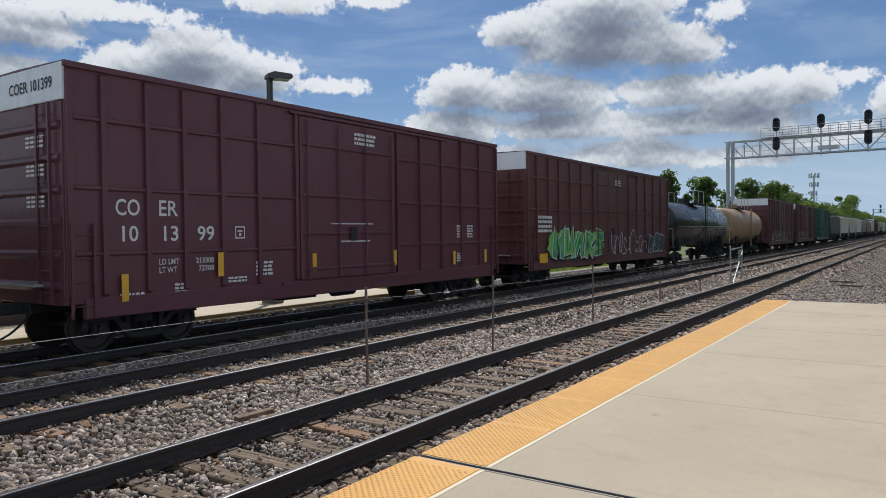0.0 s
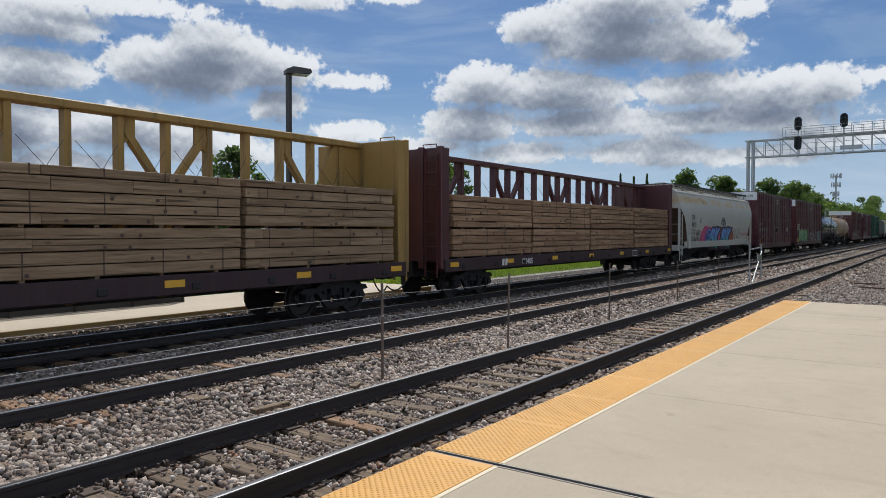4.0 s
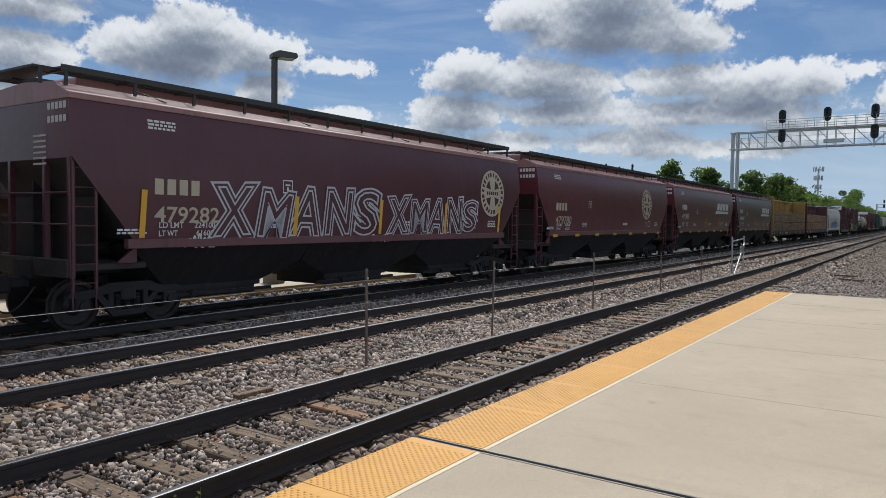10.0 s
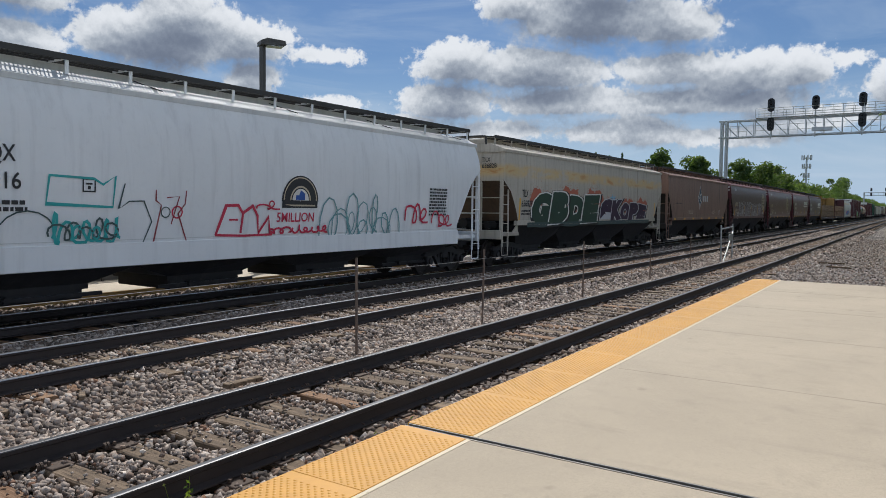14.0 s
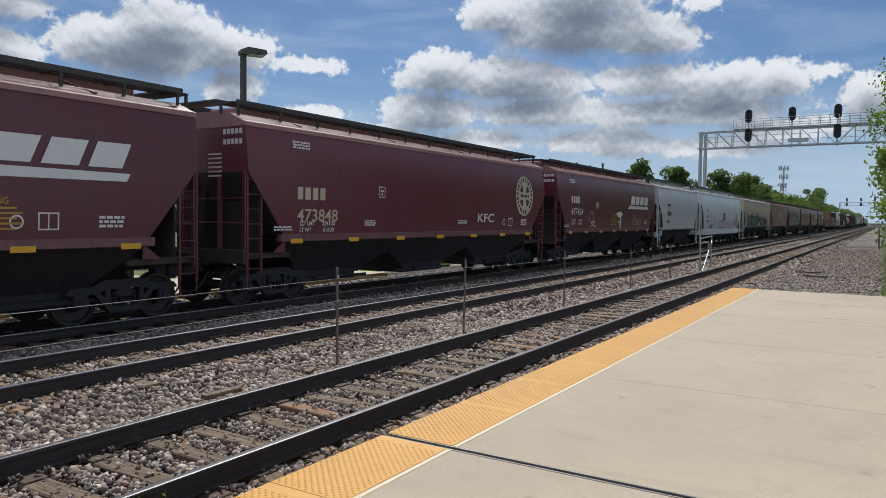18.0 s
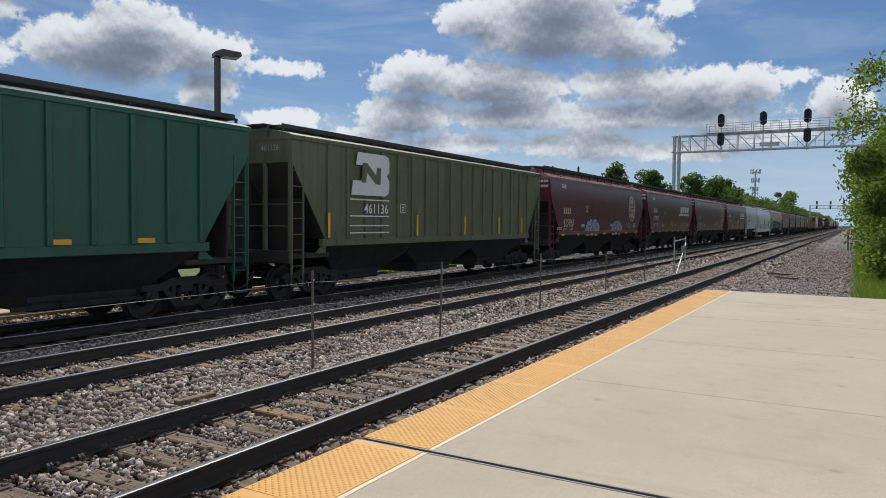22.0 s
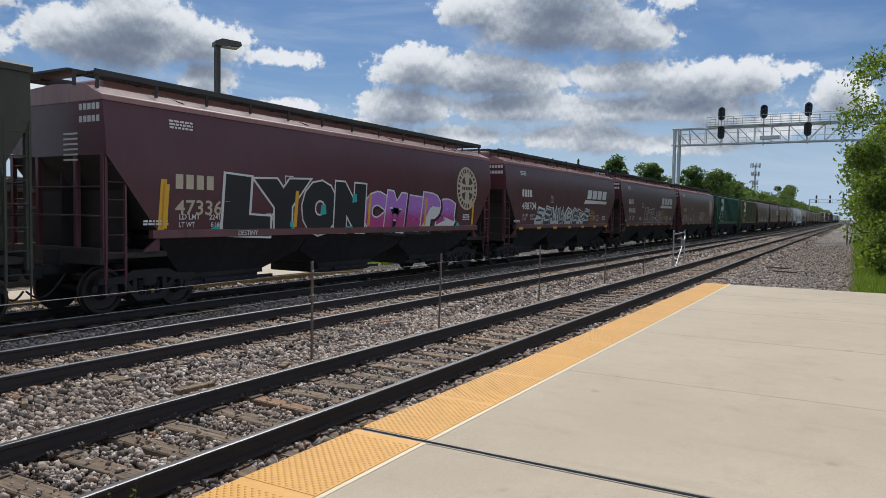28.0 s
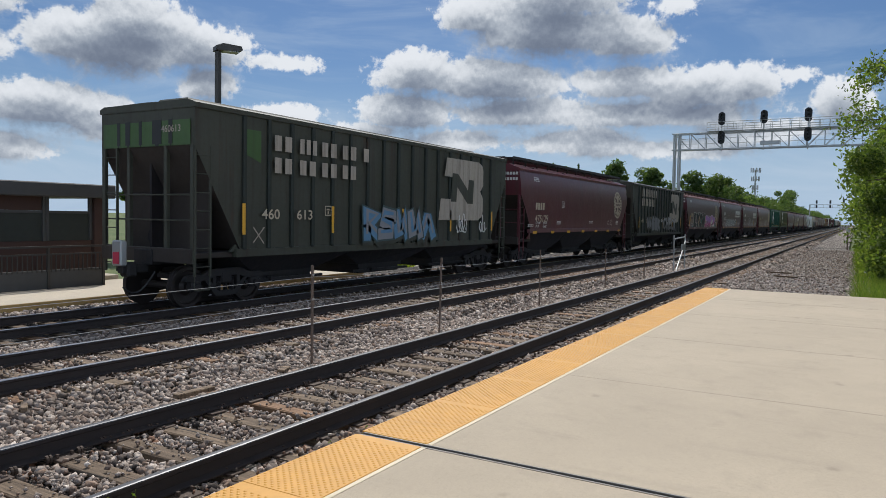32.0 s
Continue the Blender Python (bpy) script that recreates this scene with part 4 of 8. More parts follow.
tagged(part("truncated_domes", raw_mesh("truncated_domes", np.concatenate(dv), np.concatenate(df), M["tactile"]), None, plat), kind="stuff")

# far platform and the things on it
M["worn_edge"] = plain("worn_yellow_edge", (0.36, 0.235, 0.085), 0.7, 0.0, 0.4, 6.0)
far = thing("far_platform", "low concrete platform across the tracks", "platform", kind="structure")
part("slab", Mb().box(-45, 20.6, 15.12, 18.6, -0.62, -0.03, 0.015), M["concrete_far"], far)
part("edge_face", Mb().box(-45, 20.6, 15.09, 15.13, -0.6, -0.034, 0.006), M["worn_edge"], far, "worn yellow painted platform edge")

lamp = thing("platform_lamp", "dark bronze shoebox lamp on a square pole", "lamp post", at=pose(14.75, 16.05, -0.03))
part("base", Mb().box(-0.24, 0.24, -0.24, 0.24, 0, 0.5, 0.03), M["kerb"], lamp, "concrete base")
part("pole", Mb().box(-0.07, 0.07, -0.07, 0.07, 0.5, 6.66, 0.012), M["bronze"], lamp)
arm = part("head", Mb().prism([(-0.1, 6.62), (0.62, 6.66), (0.66, 6.70), (0.62, 6.80), (0.1, 6.83), (-0.1, 6.74)], -0.2, 0.2), M["bronze"], lamp, at=pose(0, 0, 0, 0, 0, -28))
part("lens", Mb().box(0.12, 0.58, -0.16, 0.16, 6.622, 6.64), M["galv"], arm, "frosted glass lens")

# shelter and its low wall behind the far platform
shel = thing("station_shelter", "dark open shelter with brick piers and flat roof", "shelter")
M["brick_dark"] = plain("dark_brick", (0.065, 0.034, 0.026), 0.85, 0.0, 0.3, 20.0)
M["fascia"] = plain("grey_fascia", (0.07, 0.068, 0.066), 0.7)
M["glass_dark"] = plain("dim_glazing", (0.05, 0.055, 0.05), 0.25)
part("roof", Mb().box(-26, 13.5, 18.9, 23.4, 2.31, 2.70, 0.03), M["fascia"], shel)
part("floor", Mb().box(-26, 13.4, 18.65, 23.4, -0.6, 0.1, 0.02), M["concrete_far"], shel)
part("back_wall", Mb().box(-26, 13.2, 23.0, 23.25, 0.1, 1.8), M["brick_dark"], shel)
for i in range(10):
    x = 13.1 - i * 3.1
    part("pier", Mb().box(x - 0.16, x + 0.16, 19.1, 19.4, 0.1, 2.309, 0.015), M["brick_dark"], shel)
    part("panel", Mb().box(x - 2.9, x - 0.2, 19.2, 19.26, 0.1, 1.1, 0.01), M["brick_dark"], shel)
    for q in (0, 1):
        a = x - 2.92 + 1.38 * q
        w_ = part("window", Mb().box(a, a + 0.08, 19.18, 19.28, 1.1, 2.309).box(a + 1.28, a + 1.36, 19.18, 19.28, 1.1, 2.309).box(a + 0.08, a + 1.28, 19.19, 19.27, 1.86, 1.93), M["fascia"], shel)
        part("pane", Mb().box(a + 0.09, a + 1.27, 19.22, 19.24, 1.1, 1.86), M["glass_dark"], w_)
        if (i, q) != (0, 1):
            part("blind", Mb().box(a + 0.09, a + 1.27, 19.21, 19.25, 1.931, 2.309), M["brick_dark"], w_)
rl = thing("platform_railing", "dark steel picket railing along the far platform", "railing")
RY = 17.35
for i in range(24):
    x = 12.0 - i * 1.5
    part("post", Mb().box(x - 0.03, x + 0.03, RY - 0.03, RY + 0.03, -0.03, 1.0), M["bronze"], rl)
part("top_rail", Mb().box(-23, 12.0, RY - 0.035, RY + 0.035, 1.001, 1.05), M["bronze"], rl)
part("rail", Mb().box(-23, 12.0, RY - 0.015, RY + 0.015, 0.82, 0.86), M["bronze"], rl)
part("kick_panel", Mb().box(-23, 12.0, RY + 0.02, RY + 0.05, -0.025, 0.45, 0.005), M["fascia"], rl)
picket_me = Mb().box(-0.012, 0.012, -0.012, 0.012, 0.4, 0.82).mesh("picket", M["bronze"])
for i in range(80):
    part("picket", picket_me, None, rl, at=pose(11.9 - 0.12 * i, RY, 0))

# fence between the near and the middle track
FENCE = [(4.9, 7.16, 1.15, 0), (8.47, 7.16, 1.16, -0.6), (12.1, 7.0, 1.14, 5.0), (17.1, 6.95, 1.14, 3.5), (22.7, 6.96, 1.0, 4.0), (27.8, 7.0, 1.06, 0), (1.2, 7.16, 1.15, 1.0)]
fence = thing("wire_fence", "rusty steel posts with two slack wires", "fence")
for x, y, h, lean in FENCE:
    if x in (4.9, 1.2):
        continue
    pst = part("post", Mb().box(-0.022, 0.022, -0.006, 0.006, -0.42, h).box(-0.006, 0.006, 0.006, 0.03, -0.42, h), M["post"], fence, at=pose(x, y, 0, 0, lean, 20 if lean else 0))
    for zz in (h - 0.16, 0.63):
        part("wire_clip", Mb().box(-0.03, 0.03, -0.014, -0.005, zz, zz + 0.03), M["wire"], pst)
for z0 in (0.985, 0.635):
    pts = [Vector((-9.0, 7.16, z0 + 0.03)), Vector((8.47, 7.15, z0)), Vector((12.15, 6.99, z0 - 0.02)), Vector((17.2, 6.94, z0 - 0.02)), Vector((22.8, 6.95, z0 - 0.1)), Vector((27.8, 7.0, z0 - 0.05)), Vector((33.4, 7.1, z0))]
    run = [pts[0]]
    for a, c in zip(pts, pts[1:]):
        run += [a.lerp(c, i / 8) - Vector((0, 0, 0.14 * (i / 8) * (1 - i / 8))) for i in range(1, 9)]
    part("wire", Mb().sweep(run, 0.0038, 5), M["wire"], fence)

stand = thing("fence_end_frame", "galvanised pipe end frame with a diagonal brace", "fence frame")
part("upright", Mb().tube((33.5, 7.12, -0.42), (33.4, 7.12, 1.30), 0.035), M["galv"], stand)
part("upright", Mb().tube((36.5, 7.25, -0.42), (36.5, 7.25, 1.30), 0.035), M["galv"], stand)
part("crossbar", Mb().tube((33.4, 7.12, 1.12), (36.5, 7.25, 1.18), 0.03), M["galv"], stand)
part("brace", Mb().tube((33.9, 7.1, -0.38), (36.4, 7.2, 0.98), 0.03), M["galv"], stand)
part("panel", Mb().box(35.0, 35.9, 7.1, 7.13, 0.55, 0.85, 0.01), M["galv"], stand)

# debris on the stones
for nm, x, y, z, l, w, rz in (("timber_offcut", 6.15, 7.1, -0.34, 0.62, 0.05, 4), ("timber_offcut", 7.6, 6.95, -0.3, 0.34, 0.05, 28), ("timber_offcut", 35.3, 2.9, -0.32, 1.1, 0.12, 60), ("timber_offcut", 32.9, 2.45, -0.32, 1.2, 0.14, 40), ("timber_offcut", 4.6, 8.1, -0.33, 0.4, 0.035, 60)):
    tagged(part(nm, Mb().box(-l / 2, l / 2, -w, w, 0, 0.06, 0.008), M["tie"], at=pose(x, y, z, 3, 2, rz)), "weathered dark offcut of timber on the stones", "timber", "offcuts")

# signal bridge over the tracks
BX = 84.0
sc = BX / 72.8


def bz(z):
    return 1.93 + (z - 1.93) * sc


def by(y):
    return y * sc


br = thing("signal_bridge", "galvanised steel truss signal bridge over the tracks", "signal bridge")
zl, zh, yl, yr = bz(8.9), bz(10.45), by(15.7), by(-4.6)
for dx in (-0.45, 0.45):
    part("bottom_chord", Mb().box(BX + dx - 0.07, BX + dx + 0.07, yr, yl + 0.25, zl - 0.075, zl + 0.075, 0.01), M["galv"], br)
    part("top_chord", Mb().box(BX + dx - 0.07, BX + dx + 0.07, yr, yl + 0.25, zh - 0.075, zh + 0.075, 0.01), M["galv"], br)
    for side in (yl, yr):
        for dy in (0.0, 0.52):
            part("column", Mb().tube((BX + dx, side - dy, -0.6), (BX + dx, side - dy, zh), 0.1, n=12), M["galv"], br)
nb = 14
for i in range(nb + 1):
    y = yl + (yr - yl) * i / nb
    for dx in (-0.45, 0.45):
        part("vertical", Mb().beam((BX + dx, y, zl), (BX + dx, y, zh), 0.065), M["galv"], br)
        if i < nb:
            y2 = yl + (yr - yl) * (i + 1) / nb
            a, c = ((BX + dx, y, zh), (BX + dx, y2, zl)) if i < 8 else ((BX + dx, y, zl), (BX + dx, y2, zh))
            part("diagonal", Mb().beam(a, c, 0.06), M["galv"], br)
for z in (0.38, 0.7):
    part("inner_rail", Mb().tube((BX + 0.2, yl, zl + (zh - zl) * z), (BX + 0.2, yr, zl + (zh - zl) * z), 0.022, n=6), M["galv"], br)
for i in range(nb * 2 + 1):
    y = yl + (yr - yl) * i / nb / 2
    part("inner_post", Mb().tube((BX + 0.2, y, zl), (BX + 0.2, y, zl + (zh - zl) * 0.7), 0.02, n=5), M["galv"], br)
for i in range(nb + 1):
    y = yl + (yr - yl) * i / nb
    part("cross_tie", Mb().beam((BX - 0.45, y, zl), (BX + 0.45, y, zl), 0.05).beam((BX - 0.45, y, zh), (BX + 0.45, y, zh), 0.05), M["galv"], br)
wl, wr = by(12.6), by(1.5)
part("walkway", Mb().box(BX - 0.95, BX - 0.4, wr, wl, zh + 0.1, zh + 0.14).box(BX + 0.4, BX + 0.95, wr, wl, zh + 0.1, zh + 0.14), M["galv"], br)
for dx in (-0.95, 0.95):
    for z in (0.55, 1.1):
        part("handrail", Mb().tube((BX + dx, wl, zh + z), (BX + dx, wr, zh + z), 0.03, n=6), M["galv"], br)
    for i in range(15):
        y = wl + (wr - wl) * i / 14
        part("rail_post", Mb().tube((BX + dx, y, zh + 0.1), (BX + dx, y, zh + 1.1), 0.028, n=6), M["galv"], br)


def signal_head(parent, x, y, z):
    """An oval black target with three hooded lenses."""
    oval = [(0.36 * math.cos(a) , 0.36 * math.sin(a) + (0.36 if math.sin(a) > 0 else -0.36)) for a in [i * math.pi / 12 for i in range(24)]]
    h = part("signal_head", Mb().prism_x([(y + u, z + v) for u, v in oval], x - 0.03, x + 0.03), M["mask_black"], parent, "black oval signal head")
    part("housing", Mb().box(x + 0.03, x + 0.3, y - 0.18, y + 0.18, z - 0.55, z + 0.55, 0.03), M["mask_black"], h)
    for dz in (0.38, 0.0, -0.38):
        hood = Mb()
        for i in range(9):
            a0, a1 = math.pi * (-0.1 + 1.2 * i / 9), math.pi * (-0.1 + 1.2 * (i + 1) / 9)
            hood.add([(x - 0.03, y + 0.13 * math.cos(a0), z + dz + 0.13 * math.sin(a0)), (x - 0.03, y + 0.13 * math.cos(a1), z + dz + 0.13 * math.sin(a1)),
                      (x - 0.33, y + 0.13 * math.cos(a1), z + dz + 0.13 * math.sin(a1)), (x - 0.33, y + 0.13 * math.cos(a0), z + dz + 0.13 * math.sin(a0))], [(0, 1, 2, 3)])
        part("hood", hood, M["mask_black"], h)


for y, low in ((11.32, True), (7.65, False), (4.0, True)):
    part("signal_mast", Mb().tube((BX - 0.6, by(y), zl - 0.3), (BX - 0.6, by(y), bz(12.2)), 0.06), M["galv"], br)
    signal_head(br, BX - 0.75, by(y), bz(11.7))
    if low:
        signal_head(br, BX - 0.75, by(y), bz(9.95))
part("equipment_box", Mb().box(BX - 0.7, BX - 0.4, by(7.9), by(6.3), bz(9.15), bz(9.5), 0.02), M["galv"], br)

br2 = thing("far_signal_bridge", "distant steel signal bridge over the tracks", "signal bridge")
part("beam", Mb().box(420, 420.8, -4, 21, 10.2, 10.4).box(420, 420.8, -4, 21, 11.8, 12.0), M["galv"], br2)
for y in (21, -4):
    part("column", Mb().box(420.1, 420.6, y - 0.3, y + 0.3, -0.6, 12), M["galv"], br2)
for i in range(13):
    part("vertical", Mb().beam((420.4, -4 + i * 2.08, 10.3), (420.4, -4 + i * 2.08, 11.9), 0.15), M["galv"], br2)
for y in (17.9, 11.6, 5.6):
    for z in (11.0, 13.3):
        part("signal_head", Mb().box(419.6, 419.8, y - 0.42, y + 0.42, z - 0.85, z + 0.85, 0.25), M["mask_black"], br2)

tower = thing("mobile_mast", "distant lattice mobile phone mast with antennas", "mast")
TX, TY = 346.9, 39.4
part("mast", Mb().tube((TX, TY, -0.6), (TX, TY, 25.6), 0.55, 0.35, 10), M["galv"], tower)
for z, r in ((25.0, 2.0), (21.2, 1.7), (17.3, 1.2)):
    part("platform", Mb().tube((TX, TY, z - 0.15), (TX, TY, z + 0.15), r * 0.7, n=12), M["galv"], tower)
    for i in range(9):
        a = 2 * math.pi * i / 9
        part("antenna", Mb().box(-0.14, 0.14, -0.22, 0.22, -1.0, 1.0, 0.03), M["galv"], tower, at=pose(TX + r * math.cos(a), TY + r * math.sin(a), z + 0.3, 0, 0, math.degrees(a)))

marker = thing("trackside_post", "short grey trackside marker post", "post")
part("post", Mb().box(73.2, 73.32, 0.5, 0.62, -0.5, 1.55, 0.01), M["post"], marker)
part("plate", Mb().box(73.15, 73.19, 0.42, 0.7, 1.2, 1.62), M["galv"], marker)


# ---- trees and plants ----
def leaf_quads(centres, size, g, name, mat, flat=0.0):
    """Small bent leaves scattered at the given places."""
    n = len(centres)
    a = g.normal(size=(n, 3))
    a[:, 2] *= 1 - flat
    a /= np.linalg.norm(a, axis=1, keepdims=True)
    b_ = np.cross(a, g.normal(size=(n, 3)))
    b_ /= np.linalg.norm(b_, axis=1, keepdims=True)
    nrm = np.cross(a, b_)
    s = (size * (0.6 + 0.8 * g.random(n)))[:, None]
    v = np.stack([centres - a * s, centres + b_ * s * 0.5 + nrm * s * 0.12, centres + a * s, centres - b_ * s * 0.5 + nrm * s * 0.12], 1).reshape(-1, 3)
    f = np.arange(n * 4).reshape(-1, 4)
    return raw_mesh(name, v, f, mat)


def tree(x, y, h, r, seed, leaves, size, mat="leaf", label="leafy green tree beside the railway", low=0.25, group="trees", z0=-0.6, puff=1.25, ragged=False):
    g = np.random.default_rng(seed)
    t = thing("tree", label, "tree", group, at=pose(x, y, z0))
    tr = Mb()
    top = h * 0.55
    p, rad = Vector((0, 0, 0)), 0.035 * h
    for i in range(5):
        q = Vector((0.03 * h * g.normal() * i / 5, 0.03 * h * g.normal() * i / 5, top * (i + 1) / 5))
        tr.tube(p, q, rad, rad * 0.8, 9)
        p, rad = q, rad * 0.8
    tk = part("trunk", tr, M["bark"], t)
    cl = []
    nc = 40 if ragged else 26
    for i in range(nc):
        u = low + (1 - low) * (i + 0.5) / nc
        a = 2.4 * i + g.random()
        wide = r * math.sin(math.pi * min(1, 0.12 + 0.86 * (u - low) / (1 - low))) ** 0.65
        d = wide * (0.35 + 0.6 * g.random())
        size_ = (0.2 + 0.17 * g.random()) * r * puff
        if ragged:
            d, size_ = wide * (0.15 + 1.0 * g.random()), (0.13 + 0.2 * g.random() ** 2) * r * puff
        c = Vector((d * math.cos(a), d * math.sin(a), h * u * 0.95))
        cl.append((c, size_))
        st = Vector((0, 0, max(0.15 * h, c.z - 0.35 * d - 0.1 * h)))
        lm = Mb()
        mid = st.lerp(c, 0.55) + Vector((0, 0, -0.05 * d))
        lm.tube(st, mid, 0.011 * h, 0.007 * h, 6).tube(mid, c, 0.007 * h, 0.002 * h, 6)
        if i % 3 == 0:
            part("limb", lm, M["bark"], tk)
    pts = []
    for c, cr in cl:
        m = int(leaves / nc)
        d = g.normal(size=(m, 3))
        d /= np.linalg.norm(d, axis=1, keepdims=True)
        rr = cr * (0.35 + 0.75 * g.random(m) ** 0.5)
        # knots of leaves on twigs, uneven outline
        lump = 1 + 0.45 * np.sin(d[:, 0] * 5 + seed) * np.sin(d[:, 1] * 6 + 1) * np.cos(d[:, 2] * 5)
        pts.append(np.array(c) + d * (rr * lump)[:, None] * (1.0, 1.0, 0.8))
    part("crown", leaf_quads(np.concatenate(pts), size, g, "crown", M[mat]), None, t)
    return t


def sprays(x, y, z, n, length, seed, leaves=60, size=0.16, name="overhanging_branch"):
    """Drooping leafy twigs reaching out from a tree's edge."""
    g = np.random.default_rng(seed)
    t = thing(name, "leafy branch ends hanging out over the gravel", "branch", "branches", at=pose(x, y, z))
    tw, pts = Mb(), []
    for i in range(n):
        o = Vector((1.5 * g.normal(), 0, 1.1 * g.normal()))
        e = o + Vector((0.5 * g.normal(), length * (0.5 + 0.6 * g.random()), 0.35 * g.normal() - 0.25))
        tw.tube(o - Vector((0, 1.2, 0)), e, 0.03, 0.008, 5)
        for j in range(leaves):
            u = 0.2 + 0.85 * g.random()
            q = o.lerp(e, u) + Vector(tuple(0.24 * g.normal(size=3)))
            pts.append(tuple(q))
    part("twigs", tw, M["bark"], t)
    part("leaves", leaf_quads(np.array(pts), size, g, "leaves", M["leaf"]), None, t)


# right of the tracks, large trees close by
tree(36.0, -4.8, 10.2, 4.0, 11, 54000, 0.08, "leaf", "broad leafy tree close to the gravel strip", 0.1, "lineside trees", puff=1.35, ragged=True)
tree(43.0, -4.5, 10.6, 3.9, 12, 42000, 0.09, "leaf", "bushy green tree at the edge of the gravel", 0.1, "lineside trees", puff=1.45, ragged=True)
tree(51.0, -4.3, 10.0, 4.0, 13, 24000, 0.14, "leaf", "tall green lineside tree", 0.05, "lineside trees", puff=1.6)
tree(62.0, -4.2, 10.0, 4.2, 14, 16000, 0.19, "leaf", "tall green lineside tree", 0.05, "lineside trees", puff=1.6)
tree(77.0, -4.9, 10.5, 4.8, 15, 12000, 0.24, "leaf", "tall green lineside tree", 0.05, "lineside trees", puff=1.6)
tree(33.0, -2.0, 3.0, 1.5, 16, 7000, 0.09, "leaf", "young bushy tree at the grass edge", 0.1, "lineside trees")
for i in range(7):
    tree(95 + 24 * i, -6.4 - 0.5 * i, 11 + (i % 3), 6.0, 20 + i, 6000, 0.36, "leaf_dark", "distant tree in the row along the tracks", 0.05, "lineside trees", puff=1.6)
sprays(37.0, -0.75, 6.2, 7, 1.5, 31, 130, 0.09)
sprays(36.5, -1.0, 8.0, 6, 1.4, 32, 130, 0.09)
sprays(38.0, -1.2, 4.4, 7, 1.5, 33, 130, 0.09)
sprays(40.0, -1.5, 2.6, 6, 1.0, 34, 130, 0.09)

# far side: single trees behind the far platform, then a wood to the horizon
for i, (x, y, h, r) in enumerate(((25.4, 32.0, 7.3, 1.6), (34.8, 32.0, 7.1, 2.3), (46.2, 32.0, 7.9, 2.3))):
    tree(x, y, h, r * 1.1, 40 + i, 4200, 0.15, "leaf_dark", "rounded green tree beyond the far platform", 0.2, "far trees", ragged=True)
for i, (x, y, h, r) in enumerate(((130, 38.4, 13.4, 2.5), (130, 31.9, 12.1, 2.8), (165, 31.5, 13.6, 3.6), (170, 27.0, 13.2, 3.8), (188, 28.5, 13.0, 3.6), (202, 30, 11.8, 5.0))):
    tree(x, y, h, r * 1.35, 50 + i, 6500, 0.30, "leaf_dark", "leafy tree rising behind the train", 0.15, "far trees", ragged=True)
for i, (x, y, h) in enumerate(((130, 50.7, 13.2), (130, 48.1, 12.6), (130, 45.6, 13.0))):
    t = thing("conifer", "small dark pointed conifer behind the train", "tree", "conifers", at=pose(x, y, -0.6))
    part("trunk", Mb().tube((0, 0, 0), (0, 0, h), 0.16, 0.02, 7), M["bark"], t)
    g = np.random.default_rng(60 + i)
    u = g.random(1800) ** 0.7
    a = g.random(1800) * 6.283
    rr = (1 - u) * 1.9 * (0.4 + 0.6 * g.random(1800)) * (0.75 + 0.25 * np.sin(u * 40))
    part("crown", leaf_quads(np.stack([rr * np.cos(a), rr * np.sin(a), 1.0 + u * (h - 1.0)], 1), 0.2, g, "crown", M["leaf_dark"]), None, t)

def wood_points(g, x, y, h, r, n):
    """Leaf places of one far tree: a handful of leafy masses of uneven size."""
    out = []
    for _ in range(9):
        a, u = 6.283 * g.random(), g.random()
        w = r * (0.35 + 0.75 * math.sin(math.pi * (0.15 + 0.8 * u))) * g.random() ** 0.5
        c = np.array((x + w * math.cos(a), y + w * math.sin(a), h * (0.2 + 0.72 * u)))
        d = g.normal(size=(n // 9, 3))
        d /= np.linalg.norm(d, axis=1, keepdims=True)
        out.append(c + d * (r * (0.22 + 0.3 * g.random()) * (0.6 + 0.5 * g.random(n // 9)))[:, None] * (1, 1, 0.8))
    return np.concatenate(out)


g = np.random.default_rng(77)
wp = []
for i in range(230):
    x = 205 + 1500 * (i / 230) ** 1.5
    wp.append(wood_points(g, x, 31 + 6 * g.random() + (x - 200) * 0.012, 10.0 + 3.6 * g.random() + (x - 200) * 0.004, 3.9 + 2.2 * g.random() + (x - 200) * 0.003, 540))
for x, y, h, r in ((430, 33, 19, 7), (452, 36, 21, 8), (480, 35, 20, 8), (515, 38, 21, 8)):
    wp.append(wood_points(g, x, y, h, r, 1800))
tagged(new("far_wood", leaf_quads(np.concatenate(wp), 0.5, g, "far_wood", M["leaf_dark"])), "dense green wood along the far side of the railway", "wood", kind="stuff")
wp = []
for i in range(110):
    x = 260 + 1500 * (i / 110) ** 1.4
    wp.append(wood_points(g, x, -11 - 7 * g.random() - (x - 200) * 0.004, 11 + 3 * g.random(), 5.0 + 2 * g.random(), 360))
tagged(new("near_wood", leaf_quads(np.concatenate(wp), 0.8, g, "near_wood", M["leaf_dark"])), "dense green wood along the near side of the railway", "wood", kind="stuff")


